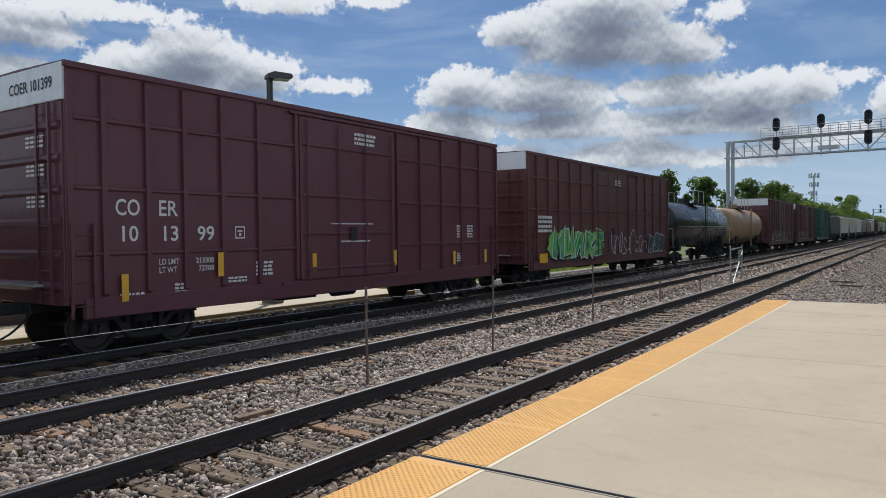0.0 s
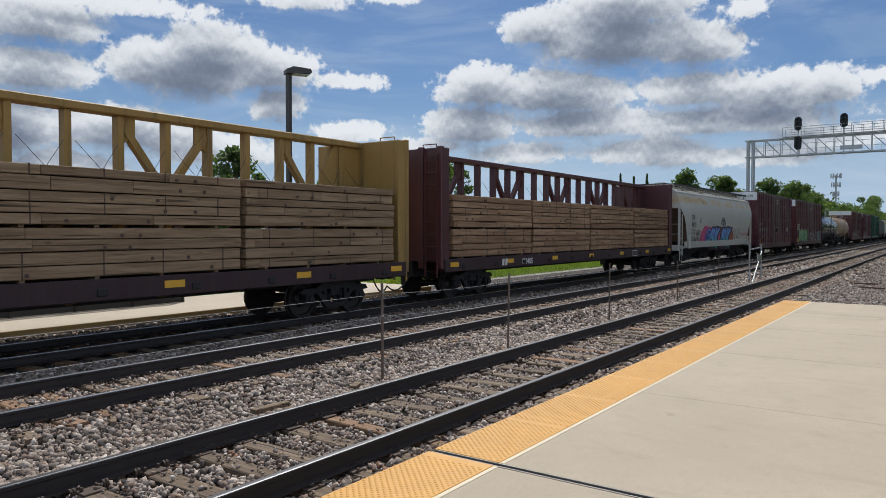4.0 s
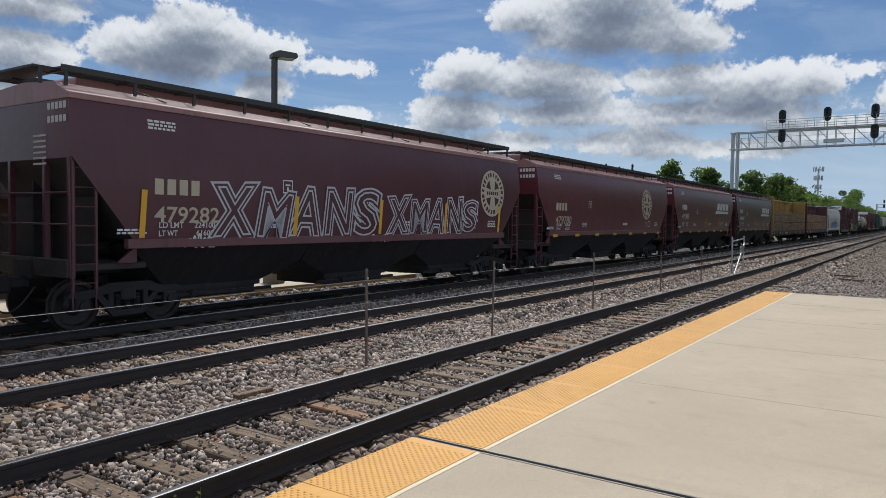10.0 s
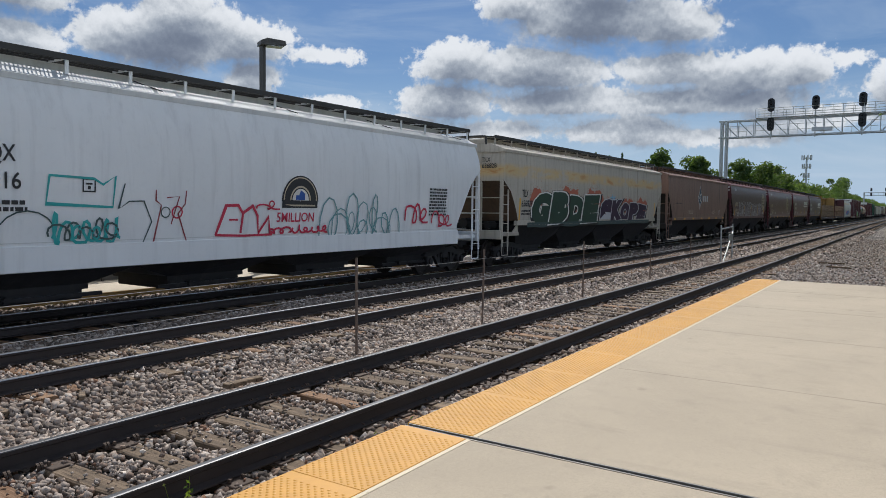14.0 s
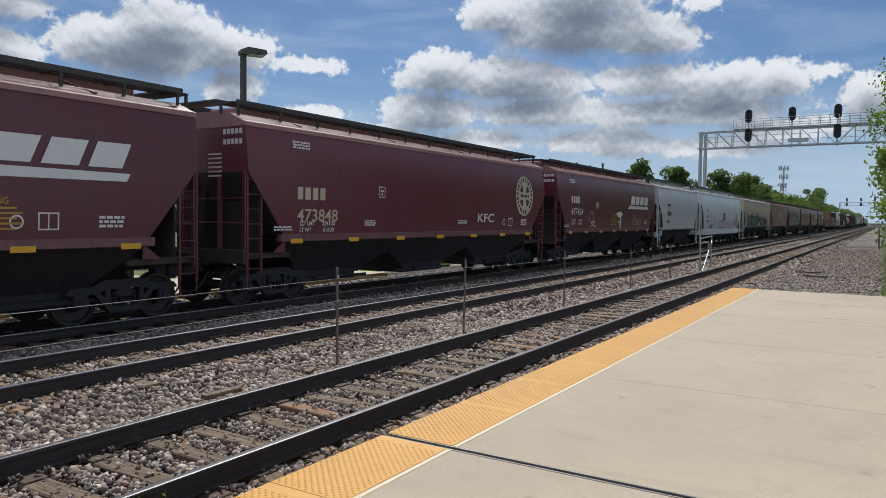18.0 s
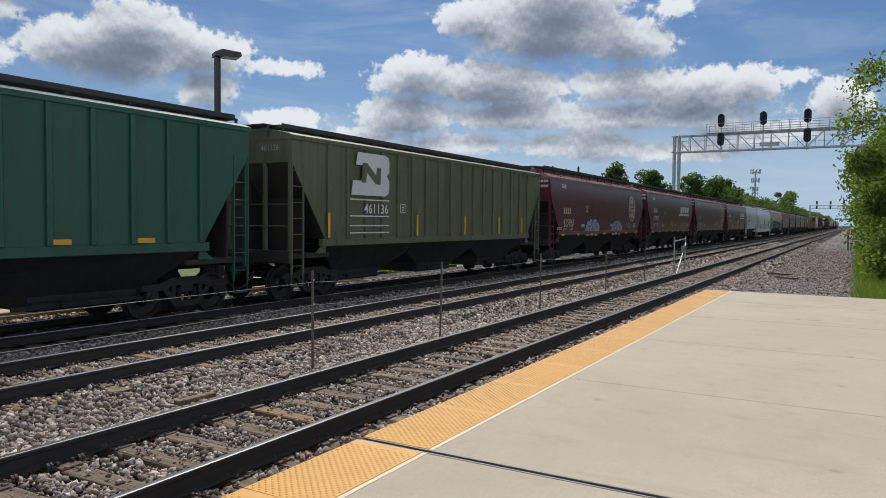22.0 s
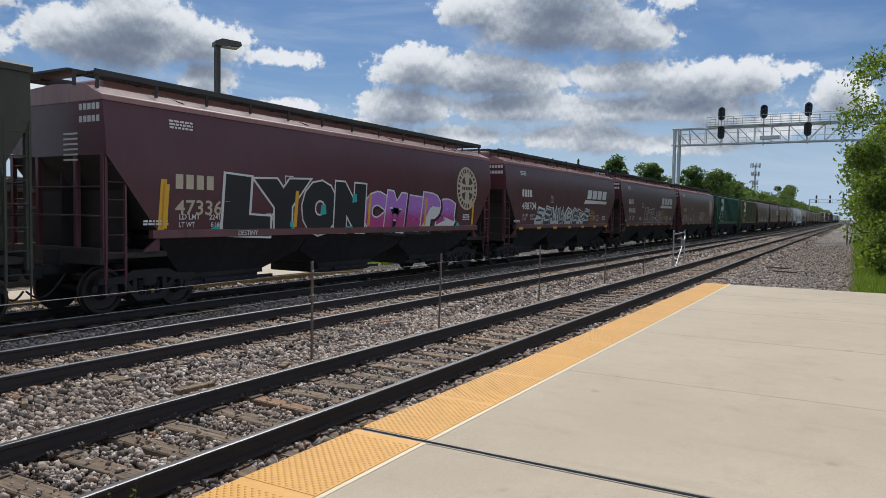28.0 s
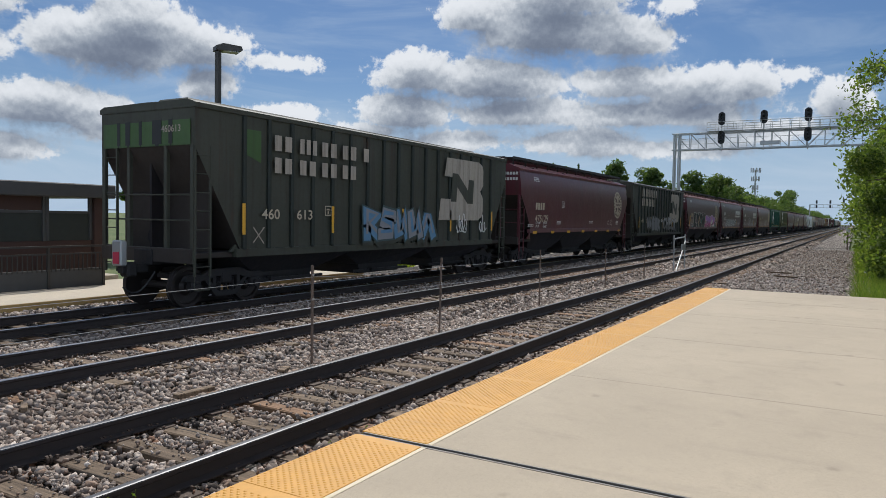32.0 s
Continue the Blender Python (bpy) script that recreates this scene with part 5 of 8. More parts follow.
def blades(n, pick, hmin, hmax, name, seed, label, mat="grass"):
    g = np.random.default_rng(seed)
    x, y, z = pick(g, n)
    h = hmin + (hmax - hmin) * g.random(n)
    a = g.random(n) * 6.283
    w = 0.008 + 0.01 * g.random(n)
    lean = 0.35 * h[:, None] * g.normal(size=(n, 2))
    p = np.stack([x, y, z], 1)
    d = np.stack([np.cos(a), np.sin(a), 0 * a], 1) * w[:, None]
    tip = p + np.concatenate([lean, h[:, None]], 1)
    v = np.stack([p - d, p + d, tip + d * 0.2, tip - d * 0.2], 1).reshape(-1, 3)
    return tagged(new(name, raw_mesh(name, v, np.arange(4 * n).reshape(-1, 4), M[mat])), label, "grass", kind="stuff")


blades(26000, lambda g, n: (24 + 55 * g.random(n) ** 1.5, -0.1 - 4 * g.random(n) ** 1.2, np.full(n, -0.6)), 0.35, 0.6, "grass", 81, "bright green grass below the lineside trees")
tagged(part("far_gravel", Mb().add([(20.6, 15.1, -0.55), (90, 15.1, -0.55), (90, 19.6, -0.55), (20.6, 19.6, -0.55)], [(0, 1, 2, 3)]), M["pale_gravel"]), "pale sunlit gravel past the far platform", "gravel", kind="structure")
blades(9000, lambda g, n: (20.7 + 40 * g.random(n), 19.6 + 4 * g.random(n), np.full(n, -0.6)), 0.2, 0.5, "grass", 82, "bright sunlit grass past the end of the far platform")
for x, y, h, w_, s in ((21.4, 17.6, 0.62, 1.2, 1), (26.6, 17.6, 0.66, 1.1, 2)):
    g = np.random.default_rng(90 + s)
    t = thing("shrub", "low rounded yellow-green shrub past the far platform", "shrub", "shrubs", at=pose(x, y, -0.55))
    part("stems", Mb().tube((0, 0, 0), (0.1, 0, h * 0.6), 0.03, 0.01, 6).tube((0, 0, 0), (-0.15, 0.1, h * 0.6), 0.025, 0.01, 6), M["bark"], t)
    d = g.normal(size=(5200, 3))
    d[:, 2] = np.abs(d[:, 2])
    d /= np.linalg.norm(d, axis=1, keepdims=True)
    lump = 0.8 + 0.25 * np.sin(d[:, 0] * 7 + s) * np.cos(d[:, 1] * 6)
    part("leaves", leaf_quads(d * (lump * (0.5 + 0.5 * g.random(5200) ** 0.5))[:, None] * (w_, 0.9, h), 0.05, g, "leaves", M["shrub_leaf"]), None, t)

# weeds at the platform edge
for x, y, z, n, hh, s in ((5.0, 3.75, -0.3, 16, 0.32, 1), (4.75, 3.62, -0.3, 22, 0.2, 2), (5.4, 3.7, -0.3, 14, 0.2, 3), (2.75, 3.72, -0.3, 12, 0.5, 4)):
    g = np.random.default_rng(100 + s)
    t = thing("weed", "small green weed growing at the platform edge", "weed", "weeds", at=pose(x, y, z))
    st, pts = Mb(), []
    for i in range(n):
        e = Vector((0.12 * g.normal(), 0.07 * g.normal(), hh * (0.5 + 0.6 * g.random())))
        st.tube((0, 0, 0), e, 0.003, 0.0015, 4)
        pts += [tuple(Vector((0, 0, 0)).lerp(e, 0.4 + 0.6 * g.random()) + Vector(tuple(0.015 * g.normal(size=3)))) for _ in range(7)]
    part("stems", st, M["grass"], t)
    part("leaves", leaf_quads(np.array(pts), 0.022, g, "leaves", M["grass"]), None, t)

# ---- the train ----
for nm, col in (("sp_forest", (0.02, 0.05, 0.034)), ("sp_emblem", (0.07, 0.03, 0.03)), ("sp_plum", (0.032, 0.013, 0.04)), ("sp_brick", (0.25, 0.04, 0.05)), ("sp_tealgrey", (0.16, 0.32, 0.33)), ("sp_tealbright", (0.04, 0.42, 0.38)), ("fade_flat", (0.36, 0.37, 0.39)), ("sp_dull", (0.24, 0.24, 0.25)), ("sp_deepblue", (0.03, 0.065, 0.11)), ("fade_flatblue", (0.11, 0.23, 0.36))):
    spray(nm, col)
M["worn_cream"] = paint("worn_cream_stencil", (0.40, 0.345, 0.28), 0.6, 0.7, 0.0, 0.2)
M["olive_patch"] = paint("less_dirty_green", (0.055, 0.11, 0.03), 0.55, 0.45, 0.1, 0.3)
# sill band, lighter and pinker than the body
M["sill_maroon"] = paint("lighter_maroon_sill", (0.15, 0.06, 0.062), 0.45, 0.5)
M["sill_grime"] = paint("grimy_dark_sill", (0.034, 0.014, 0.016), 0.6, 0.5)
M["rust_slope"] = paint("rusty_brown_slope", (0.10, 0.062, 0.038), 0.7, 0.6, 0.4)
# brown grime, darkened further to carry the shade of the down-facing ends
M["slope_shade_grime"] = paint("end_shade_grime", (0.035, 0.027, 0.022), 0.65, 0.5, 0.2)
FACE = 1.6  # half width of a car body
TEXTS = {}


def text_mesh(body, mat, weight=0.018):
    """Flat lettering of height 1 as a mesh in x, z, from the built-in font."""
    key = (body, mat.name, weight)
    if key not in TEXTS:
        cu = bpy.data.curves.new("lettering", "FONT")
        cu.body, cu.size = body, 1.4
        cu.resolution_u, cu.offset = 3, weight
        tmp = bpy.data.objects.new("lettering", cu)
        me = bpy.data.meshes.new_from_object(tmp)
        bpy.data.objects.remove(tmp)
        me.transform(Matrix(((1, 0, 0, 0), (0, 0, -1, 0), (0, 1, 0, 0), (0, 0, 0, 1))))
        me.materials.clear()
        me.materials.append(mat)
        TEXTS[key] = me
    return TEXTS[key]


def side_slope(side, z, h):
    """How far a car's side leans over the height h, and how far it swells beyond the chord."""
    if not side:
        return 0.0, 0.0
    return (side(z + h) - side(z)) / h, max(0.0, side(z + h / 2) - (side(z) + side(z + h)) / 2)


def letter(car, body, x, z, h, width=None, mat="white", side=None, name="lettering", y=None, end=False):
    """Lettering on the near side of a car, x from its middle, with its lower left corner at x, z."""
    me = text_mesh(body, M[mat])
    w = max(v.co.x for v in me.vertices)
    sx = (width / w) if width else h
    ob = part(name, me, None, car)
    slope, sag = side_slope(side, z, h)
    y = -(side(z) if side else FACE) - 0.012 - sag if y is None else y
    ob.matrix_basis = Matrix.Translation((x, y, z)) @ Matrix.Rotation(math.atan(slope), 4, "X") @ Matrix.Diagonal((sx, 1, h, 1))
    if end:
        ob.matrix_basis = Matrix.Translation((x, y, z)) @ Matrix.Rotation(radians(-90), 4, "Z") @ Matrix.Diagonal((sx, 1, h, 1))
    return ob


def decal(car, name, polys, mat, side, off=0.012, label=""):
    """Flat painted shapes on the near side: polygons in x, z."""
    if name in ("reflector", "word_mark", "owner_mark") and len(polys) > 1:
        for p in polys:
            decal(car, name, [p], mat, side, off, label)
        return None
    mb = Mb()
    for p in polys:
        mb.add([(x, -side(z) - off, z) for x, z in p], [tuple(range(len(p)))])
    me = mb.mesh(name, M[mat])
    ob = new(name, me)
    ob.parent = car
    if label:
        tagged(ob, label)
    if name == "emblem_print":
        tagged(ob, kind="stuff")
    return ob


def bars(car, x, z, w, h, n, mat, side, seed=0):
    """Small print that cannot be read: rows of short bars."""
    g = random.Random(seed + int(x * 31) + int(z * 17))
    polys = []
    row = h / n
    for i in range(n):
        u = x
        while u < x + w - 0.03:
            l = min(0.05 + 0.1 * g.random(), x + w - u)
            z1 = z + h - i * row
            polys.append([(u, z1 - row * 0.62), (u + l, z1 - row * 0.62), (u + l, z1), (u, z1)])
            u += l + 0.025
    decal(car, "small_print", polys, mat, side)


def frame_box(x, z, w, h, t):
    return [[(x, z), (x + w, z), (x + w, z + t), (x, z + t)], [(x, z + h - t), (x + w, z + h - t), (x + w, z + h), (x, z + h)],
            [(x, z + t), (x + t, z + t), (x + t, z + h - t), (x, z + h - t)], [(x + w - t, z + t), (x + w, z + t), (x + w, z + h - t), (x + w - t, z + h - t)]]


def placard(car, x, z, w, mat, side):
    """A stencilled consolidation panel: a framed box with marks."""
    decal(car, "stencil_panel", frame_box(x, z, w, w, 0.025) + [[(x + w * 0.25, z + w * 0.55), (x + w * 0.75, z + w * 0.55), (x + w * 0.75, z + w * 0.68), (x + w * 0.25, z + w * 0.68)],
          [(x + w * 0.4, z + w * 0.2), (x + w * 0.62, z + w * 0.2), (x + w * 0.62, z + w * 0.45), (x + w * 0.4, z + w * 0.45)]], mat, side)


def ring(cx, cz, r0, r1, n=28, a0=0.0, a1=6.2832):
    out = []
    if r1 - r0 > 0.4:
        return ring(cx, cz, r0, (r0 + r1) / 2, n, a0, a1) + ring(cx, cz, (r0 + r1) / 2, r1, n, a0, a1)
    for i in range(n):
        a, b_ = a0 + (a1 - a0) * i / n, a0 + (a1 - a0) * (i + 1) / n
        out.append([(cx + r0 * math.cos(a), cz + r0 * math.sin(a)), (cx + r1 * math.cos(a), cz + r1 * math.sin(a)), (cx + r1 * math.cos(b_), cz + r1 * math.sin(b_)), (cx + r0 * math.cos(b_), cz + r0 * math.sin(b_))])
    return out


def round_emblem(car, cx, cz, r, side, solid=False, mat="cream"):
    """A round railway emblem as plain shapes: a ring of blocks about a cross."""
    if solid:
        return decal(car, "round_emblem", ring(cx, cz, 0.02, r, 30), mat, side, label="faded plain disc emblem")
    ob = decal(car, "round_emblem", ring(cx, cz, 0.01, r, 40), mat, side, label="cream round emblem with a cross")
    marks = []
    for i in range(22):
        a = 0.4 + i * 5.9 / 22 - 1.2
        marks += ring(cx, cz, r * 0.72, r * 0.90, 1, a, a + 0.13 + 0.05 * (i % 3 == 0))
    decal(car, "emblem_print", marks, "sp_emblem", side, 0.015)
    for i in range(4):
        a = math.pi / 2 * i
        g0 = [(cx + r * 0.6 * math.cos(a + t), cz + r * 0.6 * math.sin(a + t)) for t in (0.42, 0.6, 0.785, 0.97, 1.15)]
        decal(car, "emblem_field", [[(cx + r * 0.22 * math.cos(a + 0.785), cz + r * 0.22 * math.sin(a + 0.785))] + g0], "sp_emblem", side, 0.016)
    decal(car, "emblem_print", [[(cx - 0.5 * r + 0.17 * r * q, cz - 0.07 * r), (cx - 0.5 * r + 0.17 * r * q + 0.12 * r, cz - 0.07 * r), (cx - 0.5 * r + 0.17 * r * q + 0.12 * r, cz + 0.08 * r), (cx - 0.5 * r + 0.17 * r * q, cz + 0.08 * r)] for q in range(6)], "sp_emblem", side, 0.018)
    return ob


def blocks(x, z, w, h, n, lean=0.0, gap=0.16):
    """A word mark as plain bars, one for each character."""
    out, step = [], w / n
    for i in range(n):
        a, lw = x + i * step, (1 - gap) * step
        bar = ((0.0, 0.0), (0.88, 0.0), (0.88, 1.0), (0.0, 1.0))
        out.append([(a + lw * u + lean * h * v, z + h * v) for u, v in bar])
    return out


def swoosh_mark(car, x, z, w, side):
    """The italic word mark over a wedge, as plain shapes."""
    h = w * 0.115
    decal(car, "word_mark", blocks(x + w * 0.12, z + w * 0.065, w * 0.84, h, 4, 0.45, 0.1), "white", side, label="white slanted block word mark")
    decal(car, "wedge", [[(x, z), (x + w * 0.94, z + 0.02), (x + w * 0.96, z + w * 0.042), (x + w * 0.06, z + w * 0.05)]], "white", side)


def bn_mark(car, x, z, w, h, side, ground, mat="white"):
    """A bold block monogram as plain shapes."""
    u = lambda a, c: (x + a * w, z + c * h)
    decal(car, "monogram", [[u(0.0, 0.0), u(0.88, 0.0), u(0.97, 0.06), u(1.0, 0.16), u(1.0, 0.38), u(0.93, 0.5), u(1.0, 0.6), u(1.0, 0.86), u(0.97, 0.95), u(0.88, 1.0), u(0.16, 1.0), u(0.11, 0.7), u(0.3, 0.7), u(0.25, 0.34), u(0.04, 0.34)]], mat, side, label="white block monogram")
    decal(car, "monogram_gap", [[u(0.25, 0.3), u(0.37, 0.3), u(0.39, 0.54), u(0.62, 0.28), u(0.75, 0.28), u(0.77, 0.68), u(0.65, 0.68), u(0.63, 0.5), u(0.4, 0.76), u(0.28, 0.76)]], ground, side, 0.016)


def ribbon(car, name, pts, thick, mat, side, off, label="", ends=0.5):
    """One sprayed stroke: a connected band along a line in x, z."""
    pts = [p for i, p in enumerate(pts) if i == 0 or math.hypot(p[0] - pts[i - 1][0], p[1] - pts[i - 1][1]) > 1e-3]
    h, v = thick / 2, []
    for i, (x, z) in enumerate(pts):
        a, c = pts[max(0, i - 1)], pts[min(len(pts) - 1, i + 1)]
        ux, uz = c[0] - a[0], c[1] - a[1]
        l = math.hypot(ux, uz) or 1.0
        ux, uz = ux / l, uz / l
        m = 1.0
        if 0 < i < len(pts) - 1:
            ex, ez = pts[i + 1][0] - x, pts[i + 1][1] - z
            le = math.hypot(ex, ez)
            m = min(1.7, 1.0 / max(0.3, (ux * ex + uz * ez) / le))
        sh = ends * h * (-1 if i == 0 else 1 if i == len(pts) - 1 else 0)
        x, z = x + ux * sh, z + uz * sh
        v += [(x + uz * h * m, z - ux * h * m), (x - uz * h * m, z + ux * h * m)]
    me = Mb().add([(x, -side(z) - off, z) for x, z in v], [(2 * i, 2 * i + 2, 2 * i + 3, 2 * i + 1) for i in range(len(pts) - 1)]).mesh(name, M[mat])
    ob = new(name, me)
    ob.parent = car
    if label:
        tagged(ob, label)
    return ob


STROKES = [[(0.1, 0.1), (0.15, 0.9), (0.5, 0.35), (0.82, 0.95), (0.9, 0.1)], [(0.95, 0.86), (0.3, 0.92), (0.12, 0.62), (0.85, 0.45), (0.88, 0.14), (0.05, 0.1)],
           [(0.15, 0.05), (0.2, 0.92), (0.9, 0.8), (0.3, 0.45), (0.95, 0.06)], [(0.92, 0.78), (0.45, 0.95), (0.1, 0.55), (0.35, 0.08), (0.92, 0.15), (0.85, 0.5), (0.5, 0.48)],
           [(0.05, 0.06), (0.42, 0.95), (0.58, 0.95), (0.95, 0.06)], [(0.1, 0.95), (0.3, 0.1), (0.6, 0.2), (0.65, 0.92), (0.95, 0.1)]]


def overspray(car, x, z, w, h, tones, side, seed):
    """Soft-edged clouds of sprayed colour behind a piece."""
    g = random.Random(seed)
    for i in range(8):
        cx, cz, r = x + w * (i + 0.5) / 8, z + h * (0.45 + 0.15 * g.random()), h * (0.42 + 0.2 * g.random())
        pts = []
        for j in range(26):
            a = 6.2832 * j / 26
            pts.append((cx + 1.1 * r * math.cos(a) * (0.8 + 0.3 * g.random()), max(z, cz + 0.85 * r * math.sin(a) * (0.8 + 0.3 * g.random()))))
        mist = [pts]
        for _ in range(260):
            a, d, q = 6.2832 * g.random(), r * (0.7 + 0.26 * abs(g.gauss(0, 1))), 0.004 + 0.016 * g.random() ** 2
            u, v = cx + 1.25 * d * math.cos(a), cz + d * math.sin(a)
            if v > z + q:
                mist.append([(u + q * math.cos(e * 1.2566), v + q * math.sin(e * 1.2566)) for e in range(5)])
        tagged(decal(car, "spray_cloud", mist, tones[i % len(tones)], side, 0.006 + 0.0007 * i), kind="stuff")


def graffiti(car, x, z, w, h, n, fills, outline, side, seed, back=None, lean=0.15, edge="sp_black", fat=0.34):
    """Spray-painted piece: fat bent strokes in a dark shadow and a pale outline; no letters."""
    g = random.Random(seed)
    if back:
        overspray(car, x, z, w, h, back, side, seed)
    step = w / n
    for i in range(n):
        form = STROKES[(seed + i * 5 + g.randint(0, 1)) % 6]
        ww, hh = step * 1.02, h * (0.88 + 0.2 * g.random())
        pts = [(x + i * step + ww * (0.08 + 0.84 * u + 0.05 * g.random()) + lean * hh * v, z + 0.12 * h + hh * 0.82 * (v + 0.04 * g.random())) for u, v in form]
        t = fat * min(step, h)
        d = 0.004 * (i % 2)
        ribbon(car, "graffiti_shadow", [(a + 0.05, b_ - 0.05) for a, b_ in pts], t + 0.20, edge, side, 0.012 + d, ends=0.9)
        ribbon(car, "graffiti_outline", pts, t + 0.11, outline, side, 0.014 + d, ends=0.9)
        ribbon(car, "graffiti_fill", pts, t, fills[i % len(fills)], side, 0.0165 + d, ends=0.9)
        if len(fills) > 1:
            ribbon(car, "graffiti_fill", [(a, b_ + 0.08 * h) for a, b_ in pts], t * 0.3, fills[(i + 1) % len(fills)], side, 0.0175 + d)


def graf_word(car, word, x, z, w, h, fill, outline, side, seed, weights=(0.13, 0.06), edge=None, lean=0.1, squash=0.0):
    """Sprayed letters, each fat, leaning and uneven, with an outline."""
    g = random.Random(seed)
    step = w / len(word)
    for i, ch in enumerate(word):
        hh = h * (0.86 + 0.16 * g.random())
        turn = radians(10 * (g.random() - 0.5))
        slope, sag = side_slope(side, z, h)
        y = -side(z) - 0.012 - sag - 0.006 * (i % 2)
        layers = ([(edge, weights[0] + 0.05, 0.05, -0.04)] if edge else []) + [(outline, weights[0], 0, 0)] + [(f, wt, 0, 0) for f, wt in zip(fill, weights[1:])]
        base = text_mesh(ch, M[fill[0]], 0.02)
        bw = max(v.co.x for v in base.vertices)
        for q, (mt, wt, ox, oz) in enumerate(layers):
            me = text_mesh(ch, M[mt], wt).copy()
            me.transform(Matrix(((1, 0, lean, 0), (0, 1, -slope, 0), (0, 0, 1, 0), (0, 0, 0, 1))) @ Matrix.Rotation(turn, 4, "Y") @ Matrix.Diagonal((step * 0.88 / bw, 1, hh, 1)))
            part("graffiti_letter", me, None, car, at=Matrix.Translation((x + i * step + ox, y - 0.0022 * q, z + 0.04 + oz)))


def bubbles(car, x, z, w, h, side, seed):
    """A silver bubble tag: rounded lobes with dark outlines."""
    lobes = ((0.16, 0.42, 0.2, 0.44), (0.32, 0.78, 0.13, 0.22), (0.46, 0.36, 0.17, 0.36), (0.62, 0.66, 0.18, 0.36), (0.8, 0.42, 0.22, 0.42))
    for i, (u, v, a, b_) in enumerate(lobes):
        for q, (gr, mt) in enumerate(((0.035, "sp_black"), (0.0, "fade_flat"))):
            pts = []
            for j in range(22):
                t = 6.2832 * j / 22
                k_ = 1 + 0.08 * math.sin(3 * t + seed + i)
                pts.append((x + w * (u + a * k_ * math.cos(t)) + gr * math.cos(t), max(z, z + h * (v + b_ * k_ * math.sin(t)) + gr * math.sin(t))))
            decal(car, "graffiti_bubble", [pts], mt, side, 0.012 + 0.003 * i + 0.0015 * q)
    for i, (u, v) in enumerate(((0.1, 0.6), (0.3, 0.84), (0.42, 0.4), (0.7, 0.6))):
        ribbon(car, "scrawl", [(x + w * u, z + h * v), (x + w * (u + 0.06), z + h * (v - 0.06)), (x + w * (u + 0.12), z + h * (v + 0.03)), (x + w * (u + 0.13), z + h * (v - 0.2))], 0.035, "sp_black", side, 0.028)


def scribble(car, x, z, w, h, mat, side, seed, thick=0.035, loops=7):
    """A thin sprayed scrawl of loops and hooks."""
    g = random.Random(seed)
    pts, ph, per = [], 0.0, 10
    amp, r = 1.0, w / loops * 0.55
    for i in range(loops * per + 1):
        if i % per == 0:
            amp, r, sgn = 0.55 + 0.45 * g.random(), w / loops * (0.2 + 0.6 * g.random()), g.choice((-1, 1, 1))
        ph += 6.2832 / per
        pts.append((x + w * i / (loops * per) + sgn * r * math.sin(ph), z + h * amp * (0.5 - 0.5 * math.cos(ph)) + 0.12 * h * math.sin(i * 0.37 + seed)))
    pts = [(min(max(a, x - 0.1), x + w + 0.1), max(b_, z)) for a, b_ in pts]
    ribbon(car, "scrawl", pts, thick, mat, side, 0.026)


# running gear, built once
SHARED = {}


def shared(key, build, mat, smooth=False):
    if key not in SHARED:
        me = build().mesh(key, mat, smooth)
        bm = bmesh.new()
        bm.from_mesh(me)
        bmesh.ops.recalc_face_normals(bm, faces=bm.faces)
        bm.to_mesh(me)
        bm.free()
        SHARED[key] = me
    return SHARED[key]


def wheelset():
    mb = Mb().tube((0, -0.98, 0), (0, 0.98, 0), 0.085, n=10)
    for s in (-1, 1):
        mb.lathe((0, s * 0.70, 0), (0, s, 0), [(-0.02, 0.485), (0.012, 0.485), (0.02, 0.46), (0.125, 0.455), (0.125, 0.385), (0.07, 0.36), (0.05, 0.2), (0.13, 0.13), (0.13, 0.05)], 24)
    return mb


def side_frame():
    mb = Mb()
    mb.prism([(-1.2, 0.62), (-1.12, 0.73), (-0.7, 0.74), (-0.42, 0.85), (0.42, 0.85), (0.7, 0.74), (1.12, 0.73), (1.2, 0.62), (1.1, 0.6), (0.62, 0.6), (0.36, 0.68), (-0.36, 0.68), (-0.62, 0.6), (-1.1, 0.6)], -0.07, 0.07)
    mb.prism([(-0.64, 0.60), (-0.52, 0.62), (-0.24, 0.33), (0.24, 0.33), (0.52, 0.62), (0.64, 0.60), (0.32, 0.22), (-0.32, 0.22)], -0.06, 0.06)
    for s in (-1, 1):
        mb.box(s * 0.36 - 0.05, s * 0.36 + 0.05, -0.06, 0.06, 0.3, 0.69)
        mb.box(s * 0.9 - 0.14, s * 0.9 + 0.14, -0.09, 0.09, 0.36, 0.61, 0.03)
        mb.tube((s * 0.9, -0.15, 0.455), (s * 0.9, 0.05, 0.455), 0.1, n=12)
    return mb


def spring():
    return Mb().lathe((0, 0, 0), (0, 0, 1), [(0.33 + i * 0.016, 0.06 if i % 2 else 0.04) for i in range(20)], 8)


